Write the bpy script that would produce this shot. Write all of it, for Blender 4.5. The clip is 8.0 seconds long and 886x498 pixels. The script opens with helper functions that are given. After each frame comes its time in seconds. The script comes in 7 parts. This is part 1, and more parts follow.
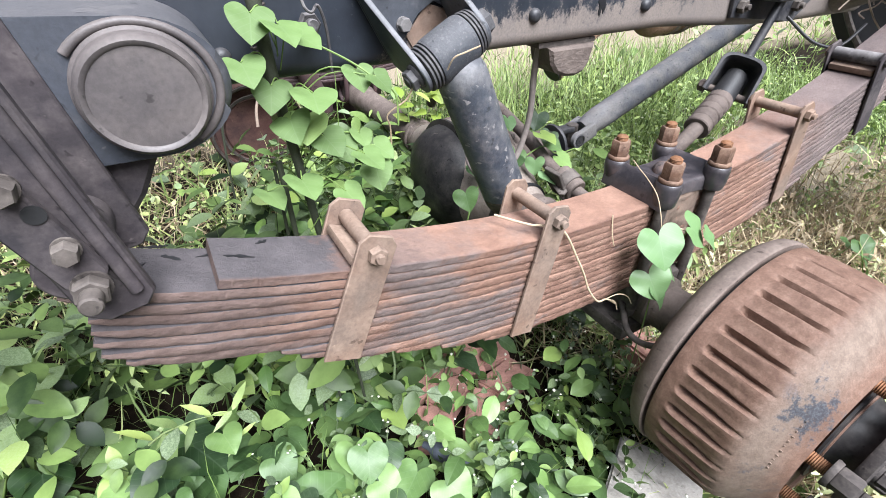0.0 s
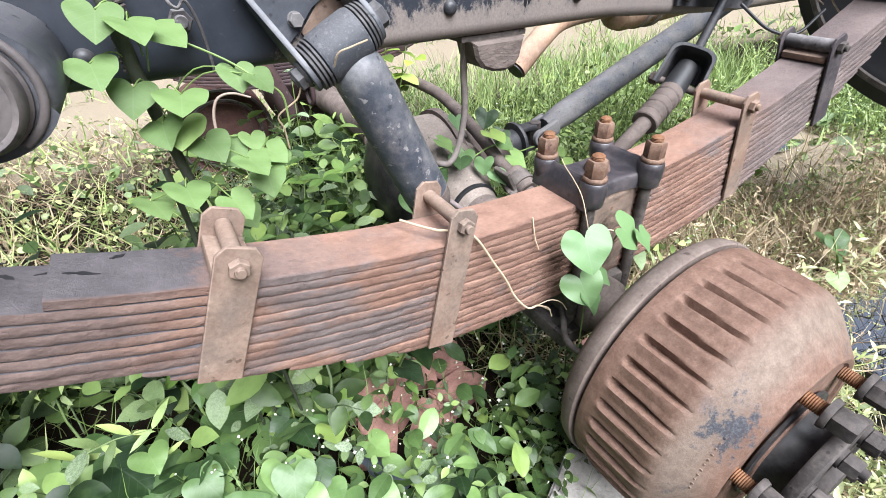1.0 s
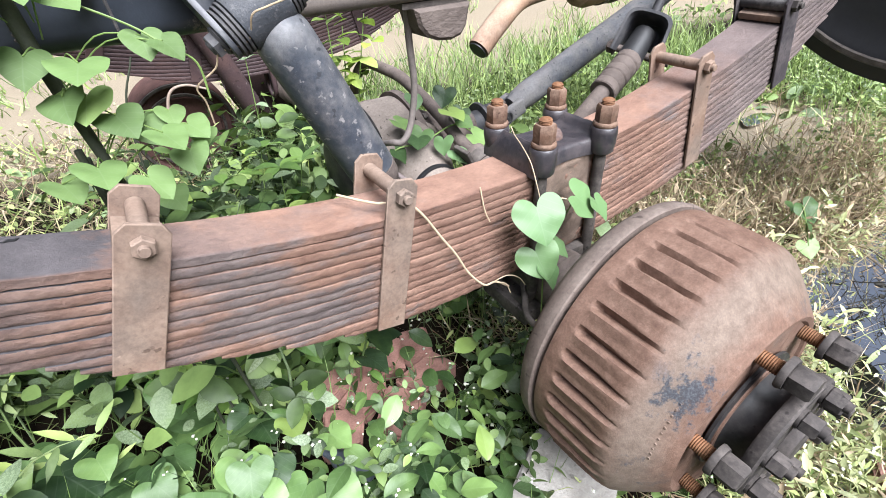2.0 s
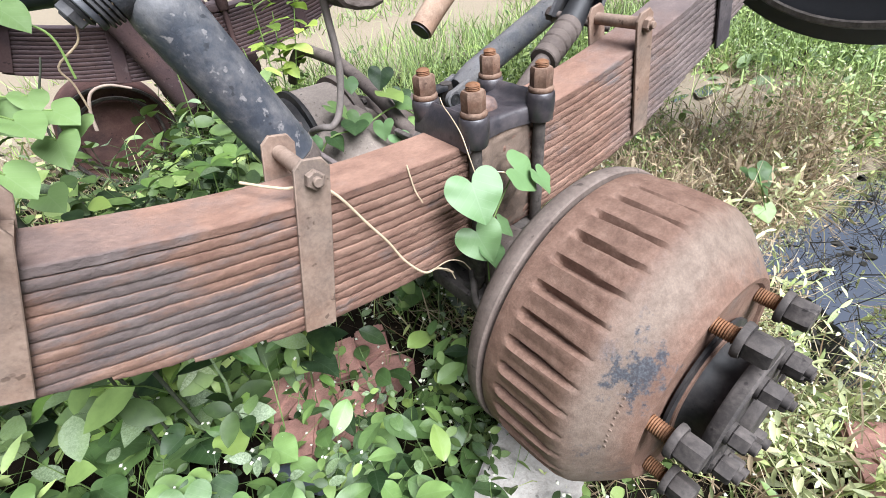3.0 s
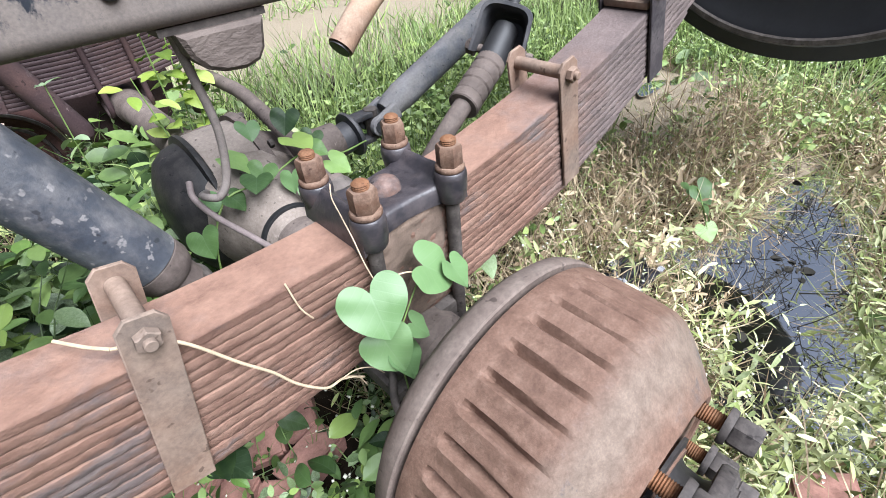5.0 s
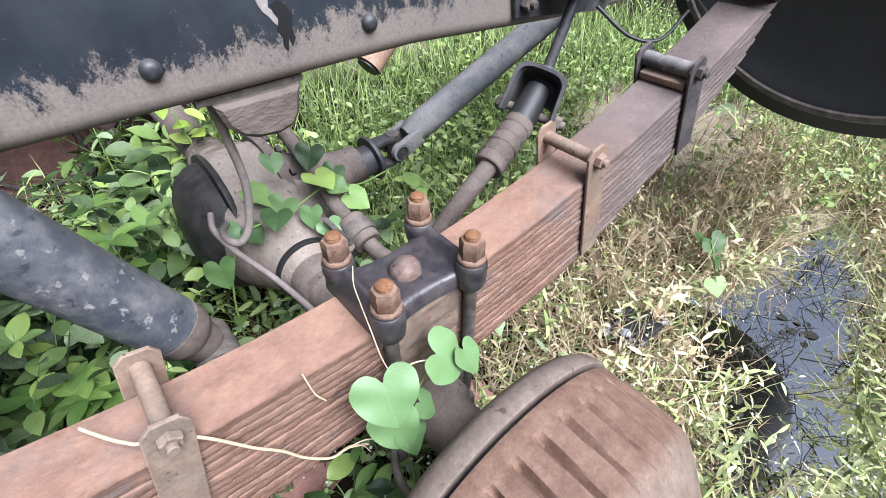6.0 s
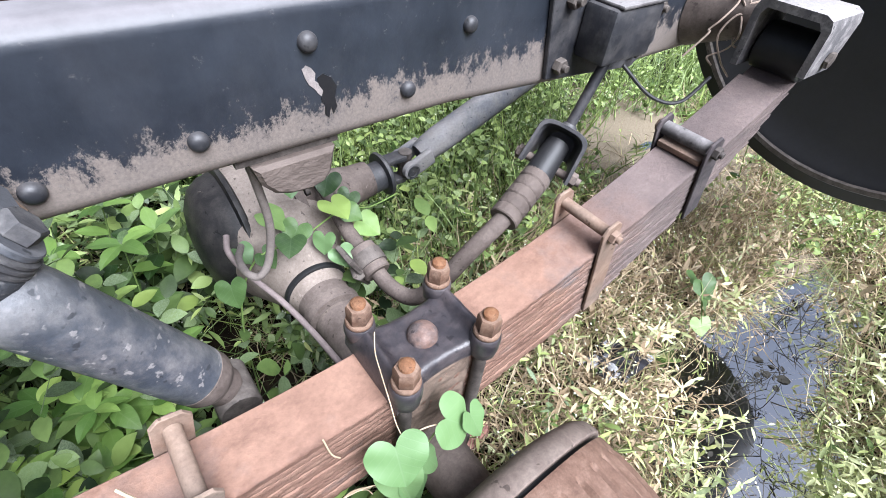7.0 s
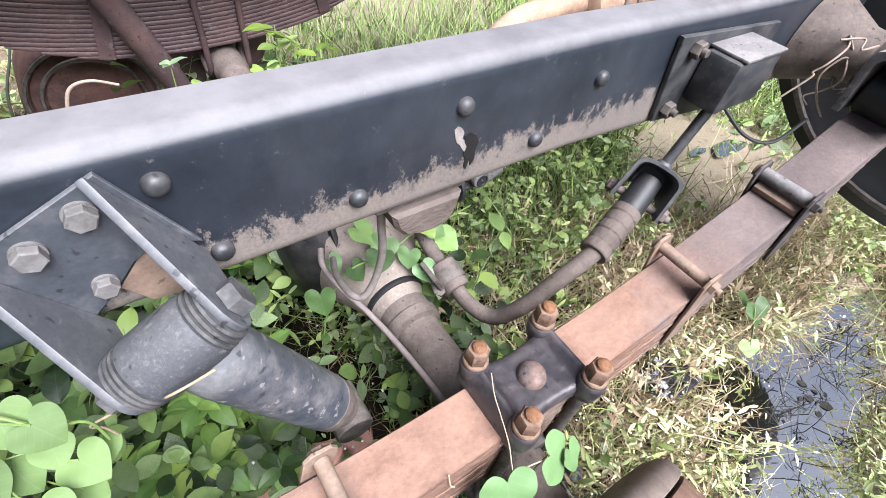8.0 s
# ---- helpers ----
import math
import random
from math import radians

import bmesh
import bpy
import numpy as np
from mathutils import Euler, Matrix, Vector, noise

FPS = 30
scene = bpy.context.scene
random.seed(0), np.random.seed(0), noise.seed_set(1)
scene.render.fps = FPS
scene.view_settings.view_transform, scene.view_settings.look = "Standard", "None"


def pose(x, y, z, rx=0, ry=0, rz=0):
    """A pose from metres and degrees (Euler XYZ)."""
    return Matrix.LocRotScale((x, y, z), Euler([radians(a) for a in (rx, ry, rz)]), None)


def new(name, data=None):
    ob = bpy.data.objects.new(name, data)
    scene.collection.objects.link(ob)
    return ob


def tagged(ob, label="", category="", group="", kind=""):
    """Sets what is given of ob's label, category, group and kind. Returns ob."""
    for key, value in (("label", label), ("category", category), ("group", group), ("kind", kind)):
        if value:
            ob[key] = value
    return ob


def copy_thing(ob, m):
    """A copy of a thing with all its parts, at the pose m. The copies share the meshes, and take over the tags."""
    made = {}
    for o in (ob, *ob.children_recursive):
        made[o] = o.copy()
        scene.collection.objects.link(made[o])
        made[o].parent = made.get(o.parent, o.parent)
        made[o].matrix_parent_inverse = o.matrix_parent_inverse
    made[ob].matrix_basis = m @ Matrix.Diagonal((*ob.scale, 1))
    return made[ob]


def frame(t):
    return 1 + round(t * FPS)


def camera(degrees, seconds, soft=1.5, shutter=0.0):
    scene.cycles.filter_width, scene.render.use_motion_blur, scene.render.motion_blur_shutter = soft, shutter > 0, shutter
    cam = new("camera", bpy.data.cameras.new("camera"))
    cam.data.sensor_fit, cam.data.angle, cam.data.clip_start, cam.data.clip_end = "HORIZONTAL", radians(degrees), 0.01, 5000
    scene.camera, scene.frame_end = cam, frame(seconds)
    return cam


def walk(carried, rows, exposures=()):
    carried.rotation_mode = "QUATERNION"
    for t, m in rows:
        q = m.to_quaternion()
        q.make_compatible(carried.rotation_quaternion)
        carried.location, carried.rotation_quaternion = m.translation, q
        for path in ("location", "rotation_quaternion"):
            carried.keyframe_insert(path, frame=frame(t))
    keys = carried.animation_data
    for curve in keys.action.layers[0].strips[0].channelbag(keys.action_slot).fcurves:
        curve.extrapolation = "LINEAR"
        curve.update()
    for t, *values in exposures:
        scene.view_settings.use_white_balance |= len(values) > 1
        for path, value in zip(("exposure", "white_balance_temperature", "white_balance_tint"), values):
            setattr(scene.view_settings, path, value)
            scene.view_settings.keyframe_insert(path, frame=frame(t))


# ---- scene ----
cam = camera(87.6, 8.0, soft=0.6)
UNIT = 0.74          # metres to one drawing unit; the chassis is laid out in drawing units and brought to true size at the end
METRES, EYE, TILT, LEAN, TURN = 1.12 * UNIT, 1.05 * UNIT, -35.0, 0.0, -30.3
ROWS = [
    (0.0, 0.0, 0.0, 0.0, 0.0, -0.0, -0.0),
    (0.5, 0.0805, 0.0309, 0.0049, 0.29, 0.0, 1.07),
    (1.0, 0.1378, 0.0417, 0.0078, 0.6, 0.1, 1.19),
    (1.5, 0.1723, 0.0523, -0.0155, 0.2, -0.15, 2.42),
    (3.0, 0.2548, 0.1325, -0.0432, -3.89, -1.5, 8.15),
    (3.5, 0.291, 0.1681, -0.0644, -5.44, -2.35, 11.7),
    (4.0, 0.3244, 0.2032, -0.0403, -7.42, -3.53, 12.86),
    (4.5, 0.3483, 0.221, 0.0217, -8.82, -4.08, 12.53),
    (6.0, 0.3621, 0.2277, 0.2211, -7.88, -6.45, 5.89),
    (6.5, 0.3557, 0.2264, 0.2887, -8.58, -8.01, 2.77),
    (7.0, 0.3239, 0.224, 0.3455, -8.86, -9.43, 0.53),
    (7.5, 0.2645, 0.2279, 0.3911, -8.57, -12.08, -0.89),
    (8.0, 0.1773, 0.2367, 0.4431, -6.85, -12.95, -2.95),
]
walk(cam, [(t, pose(0, 0, EYE, TILT, LEAN, TURN) @ pose(METRES * x, METRES * y, METRES * z, 90 + pitch, roll, yaw))
           for t, x, y, z, yaw, pitch, roll in ROWS], exposures=[(0.0, 1.37, 5900, 12), (2.0, 1.33, 5900, 12), (4.0, 1.18, 5800, 11), (6.0, 1.25, 5750, 12), (7.0, 1.38, 5750, 13), (8.0, 1.48, 5950, 14)])

# ---- light: a bright overcast day ----
world = bpy.data.worlds.new("overcast_sky")
scene.world = world
world.use_nodes = True
wn = world.node_tree.nodes
sky = wn.new("ShaderNodeTexSky")
sky.sky_type, sky.sun_disc = "NISHITA", False
SUN_EL, SUN_ROT = radians(54), radians(180)
sky.sun_elevation, sky.sun_rotation = SUN_EL, SUN_ROT
sky.air_density, sky.dust_density, sky.ozone_density = 1.0, 7.0, 1.0
wash = wn.new("ShaderNodeHueSaturation")
wash.inputs["Saturation"].default_value = 0.65
world.node_tree.links.new(sky.outputs[0], wash.inputs["Color"])
world.node_tree.links.new(wash.outputs[0], wn["Background"].inputs[0])
wn["Background"].inputs[1].default_value = 0.048
sun_data = bpy.data.lights.new("sun", "SUN")
sun_data.energy, sun_data.angle, sun_data.color = 5.0, radians(46), (1.0, 0.99, 0.97)
sun = new("sun", sun_data)
sun_way = Vector((math.sin(SUN_ROT) * math.cos(SUN_EL), math.cos(SUN_ROT) * math.cos(SUN_EL), math.sin(SUN_EL)))
sun.matrix_world = Matrix.Translation((0, 0, 8)) @ sun_way.to_track_quat("Z", "Y").to_matrix().to_4x4()


# ---- materials ----
def ramp(nt, fac, stops):
    n = nt.nodes.new("ShaderNodeValToRGB")
    el = n.color_ramp.elements
    while len(el) < len(stops):
        el.new(0.5)
    for e, (p, c) in zip(el, stops):
        e.position, e.color = p, (*c, 1) if len(c) == 3 else c
    nt.links.new(fac, n.inputs[0])
    return n.outputs[0]


def grey(v):
    return (v, v, v)


def drawing_coord(nt):
    """Places on a thing in drawing units."""
    m = nt.nodes.new("ShaderNodeMapping")
    m.inputs["Scale"].default_value = (1 / UNIT,) * 3
    nt.links.new(nt.nodes.new("ShaderNodeTexCoord").outputs["Object"], m.inputs[0])
    return m.outputs[0]


def noise_tex(nt, scale, detail=5.0, rough=0.6, coord=None, stretch=None):
    n = nt.nodes.new("ShaderNodeTexNoise")
    n.inputs["Scale"].default_value, n.inputs["Detail"].default_value, n.inputs["Roughness"].default_value = scale, detail, rough
    if coord is None:
        coord = drawing_coord(nt)
    if stretch:
        m = nt.nodes.new("ShaderNodeMapping")
        m.inputs["Scale"].default_value = stretch
        nt.links.new(coord, m.inputs[0])
        coord = m.outputs[0]
    nt.links.new(coord, n.inputs["Vector"])
    return n.outputs["Fac"]


def mixc(nt, fac, a, b):
    n = nt.nodes.new("ShaderNodeMix")
    n.data_type = "RGBA"
    for sock, v in ((n.inputs[0], fac), (n.inputs[6], a), (n.inputs[7], b)):
        if isinstance(v, (int, float)):
            sock.default_value = v
        elif isinstance(v, tuple):
            sock.default_value = (*v, 1)
        else:
            nt.links.new(v, sock)
    return n.outputs[2]


def maths(nt, op, a, b=0.0, clamp=False):
    n = nt.nodes.new("ShaderNodeMath")
    n.operation, n.use_clamp = op, clamp
    for sock, v in ((n.inputs[0], a), (n.inputs[1], b)):
        if isinstance(v, (int, float)):
            sock.default_value = v
        else:
            nt.links.new(v, sock)
    return n.outputs[0]


def material(name):
    m = bpy.data.materials.new(name)
    m.use_nodes = True
    nt = m.node_tree
    return m, nt, nt.nodes["Principled BSDF"]


def bump(nt, bsdf, height, strength, distance=0.002):
    b = nt.nodes.new("ShaderNodeBump")
    b.inputs["Strength"].default_value, b.inputs["Distance"].default_value = strength, distance
    nt.links.new(height, b.inputs["Height"])
    nt.links.new(b.outputs[0], bsdf.inputs["Normal"])


def worn(name, base, patch, dust, patch_at=(0.40, 0.72), dust_at=(0.42, 0.88), rough=(0.55, 0.9), metal=0.0, big=9.0, fine=160.0,
         relief=0.35, stretch=None, up_dust=0.0, dust_amount=1.0, depth=0.0015, gloss=0.2, speck_at=(0.70, 0.75)):
    """A worn metal surface: base colour, patches of a second one, and a film of dust, thicker on faces that look up."""
    m, nt, bsdf = material(name)
    n1 = noise_tex(nt, big * 0.7, 6, 0.55, stretch=stretch)
    n2 = noise_tex(nt, big * 2.2, 7, 0.62)
    n3 = noise_tex(nt, fine, 4, 0.7)
    col = mixc(nt, ramp(nt, n1, [(patch_at[0], grey(0)), (patch_at[1], grey(1))]), base, patch)
    dirt = ramp(nt, n2, [(dust_at[0], grey(0)), (dust_at[1], grey(1))])
    if up_dust:
        geo = nt.nodes.new("ShaderNodeNewGeometry")
        sep = nt.nodes.new("ShaderNodeSeparateXYZ")
        nt.links.new(geo.outputs["Normal"], sep.inputs[0])
        up = maths(nt, "MULTIPLY", maths(nt, "MAXIMUM", sep.outputs[2], 0.0), up_dust)
        dirt = maths(nt, "ADD", dirt, up, True)
    dirt = maths(nt, "MULTIPLY", dirt, dust_amount, True)
    col = mixc(nt, dirt, col, dust)
    # sparse pits and pale scratches
    pit = noise_tex(nt, fine * 0.45, 2, 0.5)
    col = mixc(nt, ramp(nt, pit, [(0.67, grey(0)), (0.72, grey(0.7))]), col, tuple(0.35 * v for v in base))
    col = mixc(nt, ramp(nt, noise_tex(nt, fine * 0.3, 3, 0.6, stretch=(1, 0.35, 1)), [(speck_at[0], grey(0)), (speck_at[1], grey(0.6))]), col, tuple(min(1.0, 1.25 * v) for v in dust))
    speck = ramp(nt, n3, [(0.3, grey(0.72)), (0.7, grey(1.18))])
    mul = nt.nodes.new("ShaderNodeMix")
    mul.data_type, mul.blend_type = "RGBA", "MULTIPLY"
    mul.inputs[0].default_value = 0.7
    nt.links.new(col, mul.inputs[6])
    nt.links.new(speck, mul.inputs[7])
    nt.links.new(mul.outputs[2], bsdf.inputs["Base Color"])
    r = nt.nodes.new("ShaderNodeMapRange")
    r.inputs[3].default_value, r.inputs[4].default_value = rough
    nt.links.new(maths(nt, "MAXIMUM", dirt, n1), r.inputs[0])
    nt.links.new(r.outputs[0], bsdf.inputs["Roughness"])
    bsdf.inputs["Metallic"].default_value = metal
    bsdf.inputs["Specular IOR Level"].default_value = gloss
    h = maths(nt, "ADD", maths(nt, "MULTIPLY", n3, 0.4), n2)
    bump(nt, bsdf, h, relief, depth)
    return m


def plain(name, col, rough=0.6, var=0.25, scale=30.0, relief=0.2, metal=0.0):
    m, nt, bsdf = material(name)
    n = noise_tex(nt, scale, 6, 0.65)
    n2 = noise_tex(nt, scale * 9, 3, 0.6)
    lo, hi = tuple(c * (1 - var) for c in col), tuple(min(1.0, c * (1 + var)) for c in col)
    nt.links.new(ramp(nt, maths(nt, "ADD", maths(nt, "MULTIPLY", n, 0.7), maths(nt, "MULTIPLY", n2, 0.3)), [(0.3, lo), (0.7, hi)]), bsdf.inputs["Base Color"])
    bsdf.inputs["Roughness"].default_value, bsdf.inputs["Metallic"].default_value = rough, metal
    bump(nt, bsdf, maths(nt, "ADD", n, n2), relief, 0.001)
    return m


def spring_material():
    """Red-brown rusted steel with grey scale, flakes, pale dust on top, and black paint over the end by the shackle."""
    m, nt, bsdf = material("rusted_spring_steel")
    co = drawing_coord(nt)
    sep = nt.nodes.new("ShaderNodeSeparateXYZ")
    nt.links.new(co, sep.inputs[0])
    big = noise_tex(nt, 7, 8, 0.65, co, (1, 1, 2.5))
    mid = noise_tex(nt, 26, 8, 0.72, co, (0.6, 1, 1.6))
    fine = noise_tex(nt, 130, 6, 0.8, co)
    info = nt.nodes.new("ShaderNodeObjectInfo")
    rust = ramp(nt, maths(nt, "ADD", maths(nt, "MULTIPLY", mid, 0.8), maths(nt, "MULTIPLY", info.outputs["Random"], 0.1)),
                [(0.23, (0.086, 0.048, 0.036)), (0.40, (0.168, 0.095, 0.069)), (0.55, (0.225, 0.137, 0.101)), (0.72, (0.29, 0.195, 0.15))])
    # grey mill scale is left along a stretch of the spring's side, and here and there elsewhere
    stretch_f = maths(nt, "SUBTRACT", 0.19, maths(nt, "MULTIPLY", maths(nt, "ABSOLUTE", maths(nt, "SUBTRACT", sep.outputs[0], 0.27)), 0.9))
    scale_f = ramp(nt, maths(nt, "ADD", big, maths(nt, "MAXIMUM", stretch_f, 0.0)), [(0.58, grey(0)), (0.70, grey(0.75))])
    col = mixc(nt, scale_f, rust, ramp(nt, mid, [(0.35, (0.085, 0.076, 0.077)), (0.7, (0.17, 0.152, 0.148))]))
    geo = nt.nodes.new("ShaderNodeNewGeometry")
    sepn = nt.nodes.new("ShaderNodeSeparateXYZ")
    nt.links.new(geo.outputs["Normal"], sepn.inputs[0])
    up = maths(nt, "POWER", maths(nt, "MAXIMUM", sepn.outputs[2], 0.0), 9.0)
    dusty = maths(nt, "MULTIPLY", up, ramp(nt, mid, [(0.3, grey(0.25)), (0.65, grey(0.8))]), True)
    col = mixc(nt, dusty, col, (0.268, 0.162, 0.118))
    # black paint towards both ends, with a ragged limit
    left = maths(nt, "ADD", maths(nt, "MULTIPLY", maths(nt, "SUBTRACT", sep.outputs[0], 0.10), -9.0), maths(nt, "MULTIPLY", mid, 1.6))
    left = ramp(nt, left, [(0.35, grey(0)), (0.75, grey(1))])
    right = maths(nt, "ADD", maths(nt, "MULTIPLY", maths(nt, "SUBTRACT", sep.outputs[0], 1.0), 1.7), maths(nt, "MULTIPLY", mid, 0.5))
    right = ramp(nt, right, [(0.34, grey(0)), (0.72, grey(0.9))])
    left = maths(nt, "MULTIPLY", left, ramp(nt, sepn.outputs[2], [(0.72, grey(0.0)), (0.93, grey(1))]))
    purple = maths(nt, "ADD", maths(nt, "MULTIPLY", maths(nt, "SUBTRACT", sep.outputs[0], 0.20), -5.0), maths(nt, "MULTIPLY", maths(nt, "SUBTRACT", big, 0.5), 3.0))
    col = mixc(nt, ramp(nt, purple, [(0.0, grey(0)), (0.9, grey(0.8))]), col, ramp(nt, mid, [(0.35, (0.060, 0.046, 0.044)), (0.7, (0.20, 0.148, 0.132))]))
    col = mixc(nt, left, col, ramp(nt, big, [(0.35, (0.055, 0.050, 0.053)), (0.65, (0.115, 0.103, 0.106))]))
    col = mixc(nt, right, col, ramp(nt, big, [(0.35, (0.100, 0.084, 0.083)), (0.65, (0.170, 0.136, 0.128))]))
    spk = ramp(nt, fine, [(0.3, grey(0.74)), (0.7, grey(1.16))])
    mul = nt.nodes.new("ShaderNodeMix")
    mul.data_type, mul.blend_type = "RGBA", "MULTIPLY"
    mul.inputs[0].default_value = 0.75
    nt.links.new(col, mul.inputs[6])
    nt.links.new(spk, mul.inputs[7])
    nt.links.new(mul.outputs[2], bsdf.inputs["Base Color"])
    nt.links.new(ramp(nt, mid, [(0.3, grey(0.62)), (0.7, grey(0.9))]), bsdf.inputs["Roughness"])
    bsdf.inputs["Specular IOR Level"].default_value = 0.25
    rough_side = maths(nt, "SUBTRACT", 1.0, maths(nt, "MULTIPLY", up, 0.7))
    bump(nt, bsdf, maths(nt, "MULTIPLY", maths(nt, "ADD", maths(nt, "MULTIPLY", fine, 0.9), mid), rough_side), 0.95, 0.004)
    return m


def rail_material():
    """Black-painted frame steel; pale road dust clings along the lower edge with a ragged limit; a chip shows bare metal."""
    m, nt, bsdf = material("black_frame_paint")
    co = drawing_coord(nt)
    sep = nt.nodes.new("ShaderNodeSeparateXYZ")
    nt.links.new(co, sep.inputs[0])
    big = noise_tex(nt, 9, 9, 0.7, co)
    rag = noise_tex(nt, 44, 10, 0.82, co, (1.1, 1, 0.72))
    fine = noise_tex(nt, 220, 4, 0.7, co)
    paint = ramp(nt, big, [(0.3, (0.008, 0.010, 0.015)), (0.7, (0.024, 0.029, 0.039))])
    low = maths(nt, "ADD", maths(nt, "MULTIPLY", maths(nt, "SUBTRACT", 0.876, sep.outputs[2]), 9.0), maths(nt, "ADD", maths(nt, "MULTIPLY", rag, 2.1), maths(nt, "MULTIPLY", big, 0.9)))
    low = maths(nt, "SUBTRACT", low, maths(nt, "MINIMUM", maths(nt, "MAXIMUM", maths(nt, "MULTIPLY", maths(nt, "SUBTRACT", 0.40, sep.outputs[0]), 6.0), 0.0), 0.9))
    dust = ramp(nt, maths(nt, "MULTIPLY", low, 0.5), [(0.52, grey(0)), (0.555, grey(0.55)), (0.62, grey(0.95))])
    col = mixc(nt, dust, paint, ramp(nt, fine, [(0.3, (0.125, 0.105, 0.092)), (0.7, (0.185, 0.155, 0.135))]))
    haze = ramp(nt, noise_tex(nt, 6, 7, 0.7, co, (1, 1, 0.35)), [(0.48, grey(0)), (0.76, grey(0.32))])
    col = mixc(nt, haze, col, (0.060, 0.063, 0.072))
    film = ramp(nt, noise_tex(nt, 60, 6, 0.8, co), [(0.62, grey(0)), (0.74, grey(0.5))])
    col = mixc(nt, film, col, (0.16, 0.15, 0.145))
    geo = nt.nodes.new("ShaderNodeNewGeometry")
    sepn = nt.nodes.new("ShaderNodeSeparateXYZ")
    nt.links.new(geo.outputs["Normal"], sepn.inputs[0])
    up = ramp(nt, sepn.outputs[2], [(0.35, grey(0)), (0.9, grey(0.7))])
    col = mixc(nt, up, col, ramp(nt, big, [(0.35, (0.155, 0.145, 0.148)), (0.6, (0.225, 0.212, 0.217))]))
    nt.links.new(col, bsdf.inputs["Base Color"])
    nt.links.new(ramp(nt, maths(nt, "MAXIMUM", dust, up), [(0.0, grey(0.38)), (1.0, grey(0.8))]), bsdf.inputs["Roughness"])
    bump(nt, bsdf, maths(nt, "ADD", maths(nt, "MULTIPLY", fine, 0.3), maths(nt, "ADD", big, maths(nt, "MULTIPLY", dust, 0.3))), 0.25, 0.002)
    return m


def drum_material():
    """Brown rusted cast iron; a grey band worn bare round the shoulder with blue-black flaked paint."""
    m, nt, bsdf = material("rusted_cast_iron_drum")
    co = drawing_coord(nt)
    sep = nt.nodes.new("ShaderNodeSeparateXYZ")
    nt.links.new(co, sep.inputs[0])
    big = noise_tex(nt, 11, 8, 0.65, co)
    mid = noise_tex(nt, 55, 8, 0.75, co)
    fine = noise_tex(nt, 300, 4, 0.7, co)
    rust = ramp(nt, mid, [(0.28, (0.086, 0.049, 0.035)), (0.5, (0.136, 0.081, 0.058)), (0.72, (0.188, 0.121, 0.090))])
    y = maths(nt, "ADD", sep.outputs[1], maths(nt, "MULTIPLY", maths(nt, "SUBTRACT", big, 0.5), 0.05))
    band = nt.nodes.new("ShaderNodeMapRange")
    band.inputs[1].default_value, band.inputs[2].default_value = 0.135, 0.105
    nt.links.new(y, band.inputs[0])
    inner = nt.nodes.new("ShaderNodeMapRange")
    inner.inputs[1].default_value, inner.inputs[2].default_value = 0.062, 0.085
    nt.links.new(y, inner.inputs[0])
    b = maths(nt, "MULTIPLY", band.outputs[0], inner.outputs[0])
    col = mixc(nt, maths(nt, "MULTIPLY", b, 0.65), rust, ramp(nt, mid, [(0.3, (0.122, 0.098, 0.078)), (0.7, (0.205, 0.170, 0.138))]))
    flake = maths(nt, "MULTIPLY", b, ramp(nt, maths(nt, "ADD", maths(nt, "MULTIPLY", big, 0.72), maths(nt, "MULTIPLY", mid, 0.3)), [(0.56, grey(0)), (0.62, grey(0.85))]))
    near = nt.nodes.new("ShaderNodeVectorMath")
    near.operation = "DISTANCE"
    near.inputs[1].default_value = (0.655, 0.097, 0.485)
    nt.links.new(co, near.inputs[0])
    patch = maths(nt, "SUBTRACT", maths(nt, "ADD", 0.42, maths(nt, "MULTIPLY", maths(nt, "SUBTRACT", mid, 0.5), 1.6)), maths(nt, "MULTIPLY", near.outputs["Value"], 9.0))
    patch = maths(nt, "MULTIPLY", ramp(nt, patch, [(0.0, grey(0)), (0.17, grey(0.95))]), ramp(nt, fine, [(0.25, grey(0.45)), (0.42, grey(1))]))
    col = mixc(nt, maths(nt, "MAXIMUM", flake, patch), col, ramp(nt, fine, [(0.35, (0.016, 0.019, 0.026)), (0.7, (0.07, 0.075, 0.085))]))
    spk = ramp(nt, fine, [(0.3, grey(0.75)), (0.7, grey(1.15))])
    mul = nt.nodes.new("ShaderNodeMix")
    mul.data_type, mul.blend_type = "RGBA", "MULTIPLY"
    mul.inputs[0].default_value = 0.7
    nt.links.new(col, mul.inputs[6])
    nt.links.new(spk, mul.inputs[7])
    nt.links.new(mul.outputs[2], bsdf.inputs["Base Color"])
    bsdf.inputs["Roughness"].default_value = 0.72
    bsdf.inputs["Specular IOR Level"].default_value = 0.25
    bump(nt, bsdf, maths(nt, "ADD", maths(nt, "MULTIPLY", fine, 0.4), mid), 0.4, 0.002)
    return m


